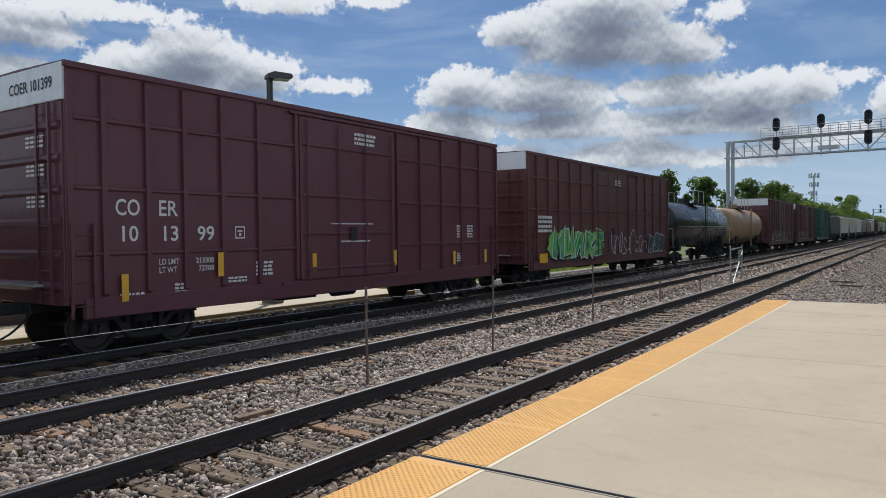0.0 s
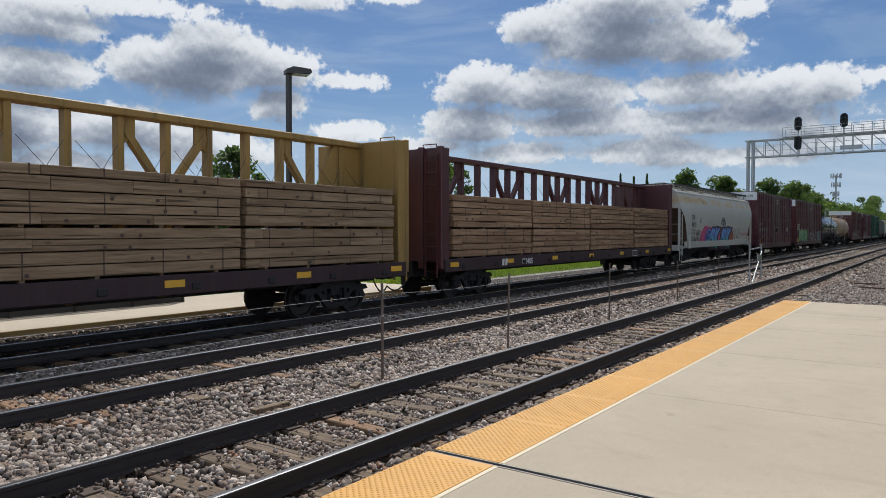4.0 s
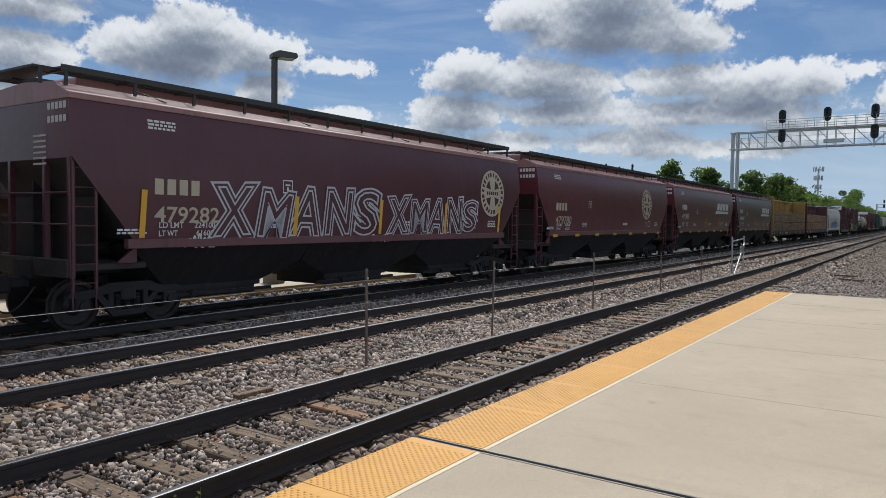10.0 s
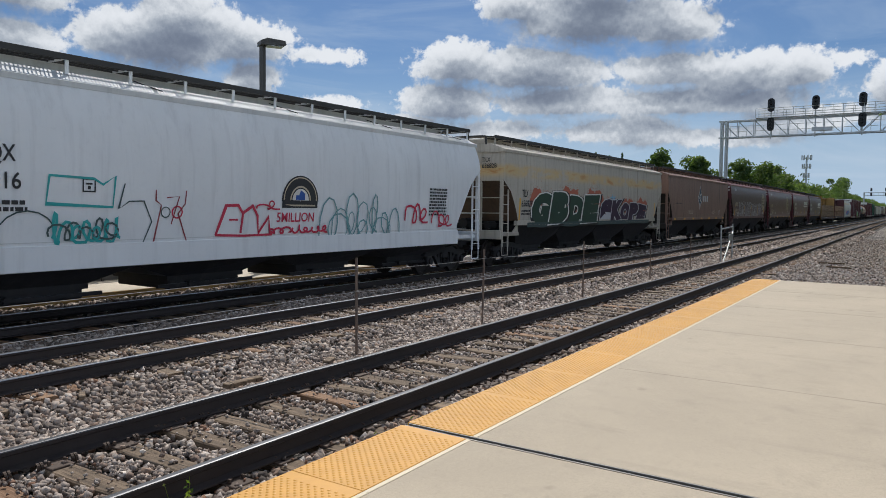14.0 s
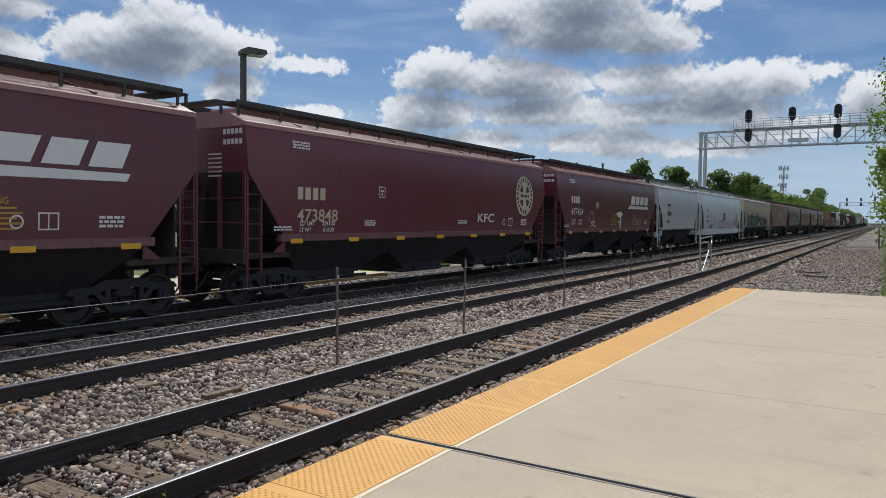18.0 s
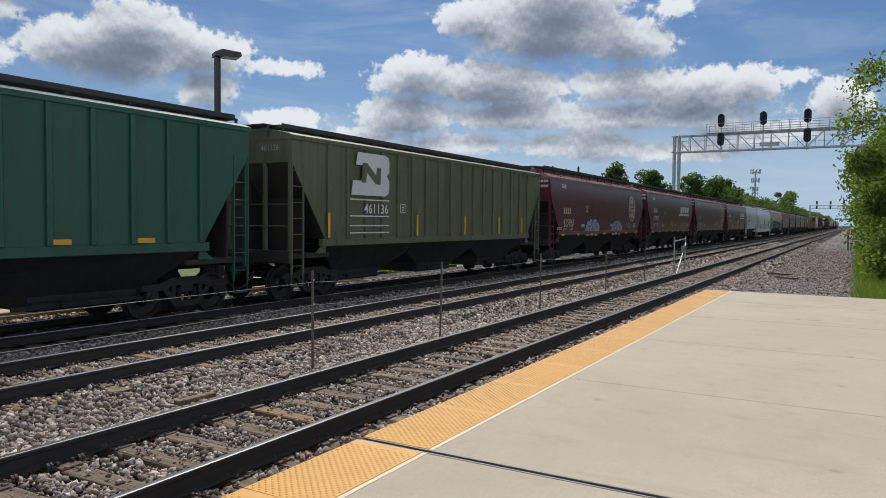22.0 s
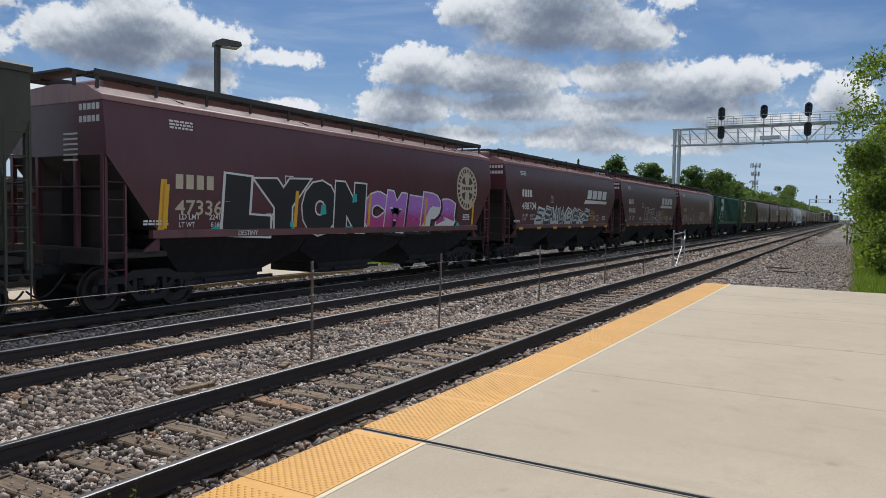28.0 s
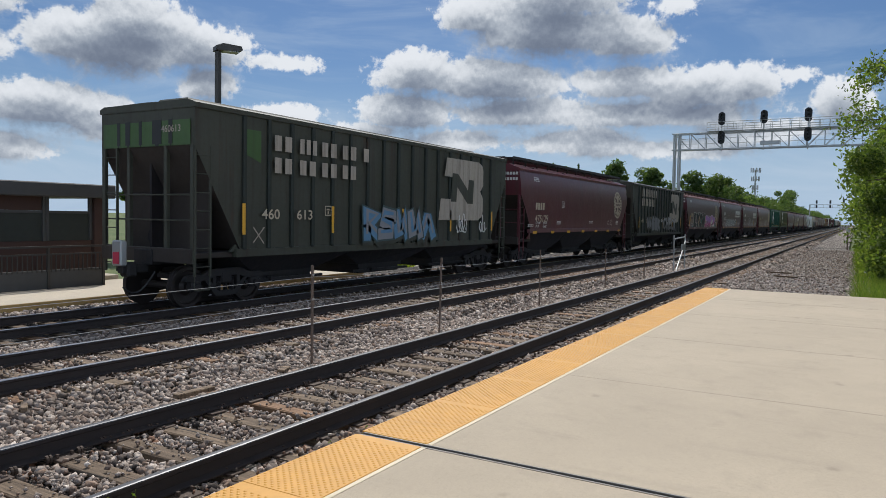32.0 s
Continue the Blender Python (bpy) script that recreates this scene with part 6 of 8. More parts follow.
def add_truck(car, x):
    t = part("truck", shared("truck_bolster", lambda: Mb().box(-0.16, 0.16, -1.1, 1.1, 0.5, 0.78, 0.03).box(-0.9, 0.9, -0.2, 0.2, 0.62, 0.72).tube((0, 0, 0.78), (0, 0, 0.92), 0.2, n=12), M["truck"]), None, car, "grimy cast steel two-axle truck", at=pose(x, 0, 0))
    for s in (-1, 1):
        part("wheelset", shared("wheelset", wheelset, M["wheel"], True), None, t, at=pose(s * 0.89, 0, 0.457))
        part("side_frame", shared("side_frame", side_frame, M["truck"]), None, t, at=pose(0, s * 1.02, 0))
        if s < 0:
            for q in (-0.2, 0.0, 0.2):
                part("spring", shared("spring", spring, M["truck"]), None, t, at=pose(q, s * 1.03, 0))
        part("brake_beam", shared("brake_beam", lambda: Mb().box(-0.04, 0.04, -0.8, 0.8, 0.4, 0.5), M["truck"]), None, t, at=pose(s * 0.38, 0, 0))


def add_coupler(car, x, s, reach):
    c = part("coupler", Mb().box(min(0, s * reach), max(0, s * reach), -0.09, 0.09, 0.78, 0.98, 0.02).box(s * (reach - 0.2) - 0.12, s * (reach - 0.2) + 0.12, -0.17, 0.14, 0.7, 1.02, 0.04), M["truck"], car, "rusty knuckle coupler", at=pose(x, 0, 0))
    part("air_hose", Mb().sweep([(s * reach * i / 8, -0.3 + 0.025 * i, 0.8 - 0.45 * math.sin(0.3 * i)) for i in range(9)], 0.022), M["black"], c)


def ladder_mesh(w, z0, z1, n):
    def build():
        mb = Mb()
        for x in (0, w):
            mb.box(x - 0.02, x + 0.02, -0.03, 0.02, z0, z1)
        for i in range(n):
            z = z0 + (z1 - z0) * (i + 0.5) / n
            mb.tube((0, -0.015, z), (w, -0.015, z), 0.013, n=6)
        return mb
    return build


def grating(length):
    """A roof walk of cross bars between edge bars."""
    def build():
        mb = Mb()
        for y in (-0.3, -0.1, 0.1, 0.3):
            mb.box(-length / 2, length / 2, y - 0.012, y + 0.012, -0.055 if y == -0.3 else -0.03, 0.05 if abs(y) > 0.2 else 0.02)
        n = int(length / 0.07)
        for i in range(n + 1):
            x = -length / 2 + length * i / n
            mb.box(x - 0.006, x + 0.006, -0.3, 0.3, -0.012, 0.012)
        return mb
    return build


def hopper(name, label, L, mat, roof=None, frames=None, bays=3, eave=4.22, sill=(1.50, 1.66), cut=(3.1, 1.15), low=0.40, ribs=0, bulge=0.05, slope="under_shade", round_end=False, walk=True, detail=True, roof_rise=0.28, lean=None):
    """A covered hopper car; its middle is the origin, z from the rail top."""
    car = thing(name, label, "hopper car", "train cars")
    frames = frames or mat
    roof = roof or mat
    bm_, fm = M[mat], M[frames]
    zs, zc = sill[1], cut[0]
    base = FACE - (0.05 if ribs else 0.0)
    lean = (0.15 if mat.startswith("maroon") else bulge) if lean is None else lean
    side = lambda z: base - (lean if z > 2.95 else bulge) * ((z - 2.95) / 1.3) ** 2
    hl = L / 2

    def xe(z):
        if z >= zc:
            return hl - (0.55 * max(0, (z - 3.35) / 0.87) ** 2 * 0.18 if round_end else 0)
        u = (zc - z) / (zc - zs)
        return hl - cut[1] * (u ** (0.62 if round_end else 1.0))

    zl = [zs, zs + 0.25 * (zc - zs), zs + 0.5 * (zc - zs), zs + 0.75 * (zc - zs), zc, zc + 0.3 * (eave - zc), zc + 0.55 * (eave - zc), zc + 0.8 * (eave - zc), eave]
    body = Mb()
    for s in (-1, 1):
        body.add([(u * xe(z), s * side(z), z) for z in zl for u in (-1, -0.33, 0.33, 1)],
                 [(4 * i + j, 4 * i + j + 1, 4 * i + j + 5, 4 * i + j + 4) for i in range(len(zl) - 1) for j in range(3)])
    sheet_mat = M["rust_slope"] if round_end else M["slope_shade_grime"]
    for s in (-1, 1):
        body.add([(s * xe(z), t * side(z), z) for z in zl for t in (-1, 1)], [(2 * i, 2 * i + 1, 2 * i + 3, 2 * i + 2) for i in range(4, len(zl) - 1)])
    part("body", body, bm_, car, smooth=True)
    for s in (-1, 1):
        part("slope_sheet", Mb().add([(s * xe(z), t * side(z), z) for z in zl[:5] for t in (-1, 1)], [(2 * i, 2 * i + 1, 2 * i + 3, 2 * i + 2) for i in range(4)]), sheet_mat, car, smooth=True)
    # roof: eave lip and a low arch
    low_y = 0.98
    prof = [(-side(eave) - 0.045, eave - 0.10), (-side(eave) - 0.05, eave), (-side(eave) + 0.12, eave + 0.06), (-low_y, eave + roof_rise * 0.78), (0, eave + roof_rise), (low_y, eave + roof_rise * 0.78), (side(eave) - 0.12, eave + 0.06), (side(eave) + 0.05, eave), (side(eave) + 0.045, eave - 0.10)]
    part("roof", Mb().prism_x(prof, -hl - 0.02, hl + 0.02), M[roof], car, smooth=True)
    part("hatch_cover", Mb().box(-hl + 0.7, hl - 0.7, -0.5, 0.5, eave + roof_rise - 0.02, eave + roof_rise + 0.2, 0.04), M[roof], car)
    if detail:
        for i in range(8):
            x = -hl + 1.2 + (L - 2.4) * i / 7
            part("hatch_batten", Mb().beam((x, -0.45, eave + roof_rise + 0.16), (x, 0.45, eave + roof_rise + 0.16), 0.05), M[frames], car)
    # roof walks on supports
    if walk:
        gz = eave + roof_rise + (0.06 if ribs else 0.18)
        gme = shared("roof_walk_%.1f" % L, grating(L - 0.1), M["walkway"])
        for s in (-1, 1):
            part("roof_walk", gme, None, car, "dark steel grating roof walk", at=pose(0, s * 0.86, gz))
        n = max(6, int(L / 1.25))
        for i in range(n + 1):
            x = -hl + 0.15 + (L - 0.3) * i / n
            part("walk_support", Mb().beam((x, -1.12, eave + 0.16), (x, -1.14, gz), 0.06, 0.03).beam((x, -1.14, gz - 0.02), (x, -0.5, gz - 0.02), 0.04), M["walkway"] if mat.startswith("maroon") else fm, car)
            if detail and i % 3 == 1:
                part("hatch_bar", Mb().beam((x + 0.4, -0.4, eave + roof_rise + 0.12), (x + 0.55, -1.3, eave + 0.1), 0.05, 0.02), M["black"], car)
        for s in (-1, 1):
            part("end_walk", Mb().box(s * (hl + 0.02) - 0.28, s * (hl + 0.02) + 0.28, -0.9, 0.9, gz - 0.02, gz + 0.02), M["walkway"], car)
            part("walk_post", Mb().beam((s * (hl + 0.2), -0.95, gz - 0.3), (s * (hl + 0.2), -0.95, gz), 0.05), M["walkway"], car)
    # side sill, hopper bays and outlets
    for s in (-1, 1):
        part("side_sill", Mb().box(-hl + cut[1] * 0.9, hl - cut[1] * 0.9, min(s * (side(zs) - 0.12), s * (side(zs) + 0.03)), max(s * (side(zs) - 0.12), s * (side(zs) + 0.03)), sill[0], sill[1] + 0.015, 0.012), M["sill_maroon"] if mat.startswith("maroon") else bm_, car)
    inner = hl - cut[1]
    bw = 2 * inner / bays
    for i in range(bays):
        c = -inner + bw * (i + 0.5)
        h0, h1 = bw * 0.5, bw * 0.27
        zt = sill[0] + 0.05
        zm = low + 0.28
        bay = Mb()
        zj = min(1.1, zt - 0.1)
        zl_, zr_ = (zt - 0.05 if i == 0 else zj), (zt - 0.05 if i == bays - 1 else zj)
        q = [(c - h0, zt), (c - h0 * 0.99, zl_), (c - h1, zm), (c - h1, zm - 0.1), (c + h1, zm - 0.1), (c + h1, zm), (c + h0 * 0.99, zr_), (c + h0, zt)]
        yy = [side(zs) - 0.02, side(zs) - (0.1 if i == 0 else 0.35), 0.95, 0.95, 0.95, 0.95, side(zs) - (0.1 if i == bays - 1 else 0.35), side(zs) - 0.02]
        n = len(q)
        bay.add([(x, s * y, z) for s in (-1, 1) for (x, z), y in zip(q, yy)], [tuple(range(n)), tuple(range(n, 2 * n))[::-1]] + [(j, j + n, (j + 1) % n + n, (j + 1) % n) for j in range(n)])
        # bay colour is near black: the shade under the car is painted in
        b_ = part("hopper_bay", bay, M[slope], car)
        if detail:
            part("outlet_gate", Mb().box(c - h1 * 0.92, c + h1 * 0.92, -0.9, 0.9, low, zm - 0.08, 0.02).tube((c - h1 * 0.5, -1.08, low + 0.1), (c - h1 * 0.5, -0.9, low + 0.1), 0.06).box(c - h1 * 1.25, c + h1 * 1.25, -1.0, -0.94, low + 0.05, low + 0.12), M["under"], b_)
    part("centre_sill", Mb().box(-hl - 0.1, hl + 0.1, -0.3, 0.3, 0.95, 1.3, 0.02), M["under"], car)
    em = fm if round_end else M["slope_shade_grime"]
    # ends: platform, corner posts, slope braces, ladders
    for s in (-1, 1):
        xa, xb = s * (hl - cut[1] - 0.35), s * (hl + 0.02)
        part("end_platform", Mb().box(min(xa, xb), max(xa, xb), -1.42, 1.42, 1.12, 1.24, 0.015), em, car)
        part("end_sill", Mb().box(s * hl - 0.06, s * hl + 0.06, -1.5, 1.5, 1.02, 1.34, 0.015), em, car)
        for t in (-1, 1):
            part("corner_post", Mb().box(s * (hl - 0.03) - 0.05, s * (hl - 0.03) + 0.05, t * 1.48 - 0.05, t * 1.48 + 0.05, 1.02, zc + 0.02, 0.01), fm, car)
            part("end_post", Mb().box(s * (hl - 0.05) - 0.05, s * (hl - 0.05) + 0.05, t * 0.62 - 0.05, t * 0.62 + 0.05, 1.25, zc + 0.02, 0.01), fm, car)
        part("end_rail", Mb().tube((s * hl, -1.48, 1.95), (s * hl, 1.48, 1.95), 0.018, n=6).tube((s * hl, -1.48, 2.5), (s * hl, 1.48, 2.5), 0.018, n=6), fm, car)
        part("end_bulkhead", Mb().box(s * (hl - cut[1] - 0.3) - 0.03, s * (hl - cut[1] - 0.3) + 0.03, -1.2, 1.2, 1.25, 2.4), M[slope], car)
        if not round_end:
            part("cross_plate", Mb().box(s * (hl - 0.42 * cut[1]) - 0.02, s * (hl - 0.42 * cut[1]) + 0.02, -1.44, 1.44, 1.25, zc - 0.42 * (zc - zs) - 0.05), M["slope_shade_grime"], car)
            part("centre_web", Mb().prism([(s * (hl - 0.12), 1.3), (s * (hl - cut[1] - 0.3), 1.3), (s * (hl - cut[1] - 0.3), zs + 0.05), (s * (hl - cut[1] * 0.96), zs + 0.05), (s * (hl - 0.12), zc - 0.35)], -0.03, 0.03), M["under_shade"], car)
        x0 = s * (hl - 0.02) - (0.42 if s > 0 else 0.0)
        part("ladder", Mb().add(*ladder_geo(0.42, 0.75, zc, 7)), fm, car, at=pose(x0, -1.53, 0))
        part("ladder", Mb().add(*ladder_geo(0.42, 0.75, zc, 7)), fm, car, at=pose(s * (hl + 0.04), 0.95, 0, 0, 0, 90))
        if detail:
            part("step", Mb().tube((x0, -1.53, 0.76), (x0, -1.53, 0.45), 0.015, n=6).tube((x0 + 0.42, -1.53, 0.76), (x0 + 0.42, -1.53, 0.45), 0.015, n=6).tube((x0, -1.53, 0.45), (x0 + 0.42, -1.53, 0.45), 0.02, n=6), fm, car)
            part("bolster_web", Mb().prism([(s * (hl - cut[1] - 0.1), 1.24), (s * (hl - cut[1] - 0.1), 1.55), (s * (hl - cut[1] + 0.3), 1.24)], -1.5, -1.44), fm, car)
        add_truck(car, s * (hl - 1.35))
        add_coupler(car, s * hl, s, 0.66)
    if detail:
        part("brake_cylinder", Mb().tube((-hl + 0.75, -0.5, 1.5), (-hl + 1.25, -0.5, 1.5), 0.15, n=12), M["under"], car)
        part("air_tank", Mb().tube((-hl + 0.5, 0.4, 1.55), (-hl + 1.25, 0.4, 1.55), 0.2, n=12), M["under"], car)
        part("brake_wheel", Mb().tube((hl + 0.08, 0.9, 2.2), (hl + 0.12, 0.9, 2.2), 0.28, n=16), M["black"], car)
    # ribbed sides
    if ribs:
        for i in range(ribs):
            x = -hl + cut[1] + 0.1 + (L - 2 * cut[1] - 0.2) * i / (ribs - 1)
            for t in (-1, 1):
                part("side_post", Mb().box(x - 0.055, x + 0.055, min(t * (base - 0.03), t * (base + 0.075)), max(t * (base - 0.03), t * (base + 0.075)), sill[1], eave - 0.11, 0.02), M["post_grime"] if mat == "dark_green" else bm_, car)
    return car, side, hl


def ladder_geo(w, z0, z1, n):
    mb = ladder_mesh(w, z0, z1, n)()
    return mb.v, mb.f


def reflectors(car, side, hl, L, z, n, w=0.42, h=0.11, mat="yellow", x0=1.35):
    for i in range(n):
        x = -hl + x0 + (L - 2 * x0 - w) * i / (n - 1)
        decal(car, "reflector", [[(x, z), (x + w, z), (x + w, z + h), (x, z + h)]], mat, lambda q: side(q) + 0.035, label="yellow reflective strip")


def data_block(car, side, x, z, mat="white"):
    letter(car, "LD LMT", x, z + 0.16, 0.11, 0.55, mat, side)
    letter(car, "LT WT", x, z, 0.11, 0.42, mat, side)
    letter(car, "224100", x + 0.8, z + 0.16, 0.11, 0.5, mat, side)
    letter(car, "61600", x + 0.85, z, 0.11, 0.42, mat, side)


def warning(car, side, x, z):
    """A yellow notice: its heading over lines of small print."""
    letter(car, "WARNING", x + 0.2, z + 0.48, 0.12, 0.62, "notice", side)
    for i in range(5):
        w = 1.05 if i % 2 else 0.95
        decal(car, "notice_line", [[(x, z + 0.4 - i * 0.085), (x + w, z + 0.4 - i * 0.085), (x + w, z + 0.435 - i * 0.085), (x, z + 0.435 - i * 0.085)]], "notice", side)


M["notice"] = plain("notice_ochre", (0.42, 0.24, 0.03), 0.6)


def railway_hopper(name_, L, number, style, mat="maroon", roof="rusted_roof", yellow_n=7, seed=1, label="", mark="plain", emblem=1.95, shift=0.0):
    """The maroon hoppers of one owner: round emblem or word mark, number, notices."""
    car, side, hl = hopper("hopper_car", label, L, mat, roof, bays=3)
    serif = style == "round"
    x = -hl + 1.56 + shift
    drop = 0.33 if serif else 0.0
    decal(car, "owner_mark", blocks(x, 2.85 - drop, 1.08, 0.3, 4, 0.0, 0.2), "white" if not serif else "cream", side)
    letter(car, number, x, 2.32 - drop, 0.31, 1.5, "white" if not serif else "cream", side)
    data_block(car, side, x + 0.1, 1.86 - 0.4 * drop)
    bars(car, x - 0.75, 1.75, 0.6, 0.12, 2, "white", side)
    bars(car, x - 0.1, 3.72, 0.6, 0.2, 3, "white", side)
    placard(car, -hl + 4.8 + shift * 3, 2.66, 0.3, "white", side)
    if style == "round":
        round_emblem(car, hl - emblem, 2.99, 0.77, side, mark == "solid")
    else:
        swoosh_mark(car, hl - 5.42, 2.7, 4.0, side)
    for i, xx in enumerate((hl - 8.2, hl - 4.6)):
        if not serif:
            warning(car, side, xx, 1.78)
    bars(car, hl - 7.0, 1.9, 0.6, 0.14, 2, "white", side)
    bars(car, -hl + 4.2, 1.85, 0.5, 0.18, 3, "white", side)
    bars(car, hl - 2.2, 1.84, 0.5, 0.24, 3, "white", side)
    decal(car, "stencil_panel", frame_box(hl - 3.3, 1.83, 0.36, 0.3, 0.025) + [[(hl - 3.13, 1.83), (hl - 3.11, 1.83), (hl - 3.11, 2.13), (hl - 3.13, 2.13)]], "white", side)
    decal(car, "round_mark", ring(hl - 3.65, 1.97, 0.09, 0.12, 14), "white", side)
    if yellow_n:
        reflectors(car, side, hl, L, 1.46, yellow_n)
    else:
        for xx in (-hl + 1.3, -hl + 5.2, -hl + 8.3, -hl + 11.4, hl - 1.5):
            decal(car, "reflector", [[(xx - 0.06, 1.7), (xx + 0.06, 1.7), (xx + 0.1, 2.6), (xx - 0.02, 2.6)]], "yellow", side, 0.03, label="yellow reflective strip")
    # marks on the end
    e = -hl - 0.026
    end = Mb()
    for r_, (za, zb) in enumerate(((3.95, 4.07), (3.72, 3.84))):
        for i in range(5):
            y = -1.42 + 0.13 * i
            end.add([(e + 0.015, y, za), (e + 0.015, y + 0.1, za), (e + 0.015, y + 0.1, zb), (e + 0.015, y, zb)], [(0, 1, 2, 3)])
    for i in range(6):
        z = 3.5 - 0.1 * i
        end.add([(e + 0.015, -0.75, z), (e + 0.015, -0.3, z), (e + 0.015, -0.3, z + 0.035), (e + 0.015, -0.75, z + 0.035)], [(0, 1, 2, 3)])
    ob = new("end_marks", end.mesh("end_marks", M["white"]))
    ob.parent = car
    return car, side, hl


def boxcar(L, mat, label, cap="white_car", first=False):
    """A high-cube boxcar with outside posts, a plug door and a pale end cap."""
    car = thing("boxcar", label, "boxcar", "train cars")
    hl, z0, z1 = L / 2, 0.98, 5.16
    w = FACE - 0.07
    side = lambda z: w
    part("body", Mb().box(-hl, hl, -w, w, z0, z1, 0.02), M[mat], car)
    part("roof", Mb().prism_x([(-w - 0.06, z1 - 0.08), (-w - 0.06, z1 + 0.02), (0, z1 + 0.05), (w + 0.06, z1 + 0.02), (w + 0.06, z1 - 0.08)], -hl - 0.02, hl + 0.02), M[mat], car)
    part("side_sill", Mb().box(-hl + 0.3, hl - 0.3, -w - 0.05, -w + 0.1, z0 - 0.26, z0 + 0.1, 0.015), M[mat], car)
    part("side_sill", Mb().box(-hl + 0.3, hl - 0.3, w - 0.1, w + 0.05, z0 - 0.26, z0 + 0.1, 0.015), M[mat], car)
    part("centre_sill", Mb().box(-hl - 0.05, hl + 0.05, -0.3, 0.3, 0.78, z0 + 0.02, 0.02), M["under"], car)
    d0, d1 = -0.13 * L, 0.115 * L
    for q in (0.0, 0.115, 0.278, 0.431, 0.603, 0.787, 1.0):
        x = -hl + 0.06 + (d0 + hl - 0.16) * q
        part("side_post", Mb().prism_x([(-w + 0.02, z0 + 0.1), (-w - 0.07, z0 + 0.16), (-w - 0.07, z1 - 0.15), (-w + 0.02, z1 - 0.09)], x - 0.05, x + 0.05), M[mat], car)
    for i in range(6):
        x = d1 + 0.12 + (hl - d1 - 0.2) * i / 5
        part("side_post", Mb().prism_x([(-w + 0.02, z0 + 0.1), (-w - 0.07, z0 + 0.16), (-w - 0.07, z1 - 0.15), (-w + 0.02, z1 - 0.09)], x - 0.05, x + 0.05), M[mat], car)
    for z in (1.87, 3.03, 4.24):
        part("side_rib", Mb().box(-hl + 0.12, d0 - 0.12, -w - 0.045, -w + 0.01, z - 0.045, z + 0.045, 0.02), M[mat], car)
        part("side_rib", Mb().box(d1 + 0.15, hl - 0.12, -w - 0.045, -w + 0.01, z - 0.045, z + 0.045, 0.02), M[mat], car)
    door = part("door", Mb().box(d0 + 0.02, d1 - 0.02, -w - 0.055, -w - 0.005, z0 + 0.12, z1 - 0.2, 0.015), M[mat], car, "sliding plug door with locking rods")
    for z in (1.35, 2.2, 3.1, 4.3):
        part("door_rib", Mb().box(d0 + 0.08, d1 - 0.08, -w - 0.095, -w - 0.05, z - 0.04, z + 0.04, 0.02), M[mat], door)
    for u in (0.06, 0.36, 0.64, 0.94):
        x = d0 + (d1 - d0) * u
        part("lock_rod", Mb().tube((x, -w - 0.11, z0 + 0.15), (x, -w - 0.11, z1 - 0.3), 0.022, n=6), M[mat], door)
    part("door_handle", Mb().box((d0 + d1) / 2 - 0.12, (d0 + d1) / 2 + 0.12, -w - 0.14, -w - 0.09, 2.0, 2.35, 0.02), M["truck"], door)
    part("door_rail", Mb().box(d0 - 0.6, d1 + 2.6, -w - 0.09, -w - 0.02, z0 + 0.02, z0 + 0.1), M[mat], car)
    part("door_rail", Mb().box(d0 - 0.3, d1 + 2.6, -w - 0.09, -w - 0.02, z1 - 0.19, z1 - 0.13), M[mat], car)
    for s in (-1, 1):
        e = part("end", Mb().box(s * hl - 0.03, s * hl + 0.03, -w + 0.04, w - 0.04, z0, 4.5, 0.01), M[mat], car)
        for i in range(6):
            z = 1.3 + 0.56 * i
            part("end_rib", Mb().prism([(s * (hl + 0.025), z - 0.09), (s * (hl + 0.085), z - 0.03), (s * (hl + 0.085), z + 0.03), (s * (hl + 0.025), z + 0.09)], -w + 0.1, w - 0.1), M[mat], e)
        part("end_cap", Mb().box(s * (hl + 0.005) - 0.035, s * (hl + 0.005) + 0.035, -w, w, 4.52, z1 + 0.0, 0.01), M[cap], car, "pale reflective end panel")
        part("ladder", Mb().add(*ladder_geo(0.4, 0.75, 2.4, 4)), M[mat], car, at=pose(s * (hl - 0.05) - (0.4 if s > 0 else 0), -w - 0.06, 0))
        part("ladder", Mb().add(*ladder_geo(0.4, 1.0, 4.5, 9)), M[mat], car, at=pose(s * (hl + 0.1), -1.2, 0, 0, 0, 90))
        part("end_platform", Mb().box(min(s * hl, s * (hl + 0.25)), max(s * hl, s * (hl + 0.25)), -0.9, 0.9, 1.3, 1.34), M["galv"], car)
        add_truck(car, s * (hl - 1.75))
        add_coupler(car, s * hl, s, 0.95)
    part("brake_rigging", Mb().box(-1.6, -0.4, -0.6, -0.1, 0.55, 0.8, 0.02).tube((0.3, -0.5, 0.66), (1.1, -0.5, 0.66), 0.16, n=10), M["under"], car)
    return car, side, hl


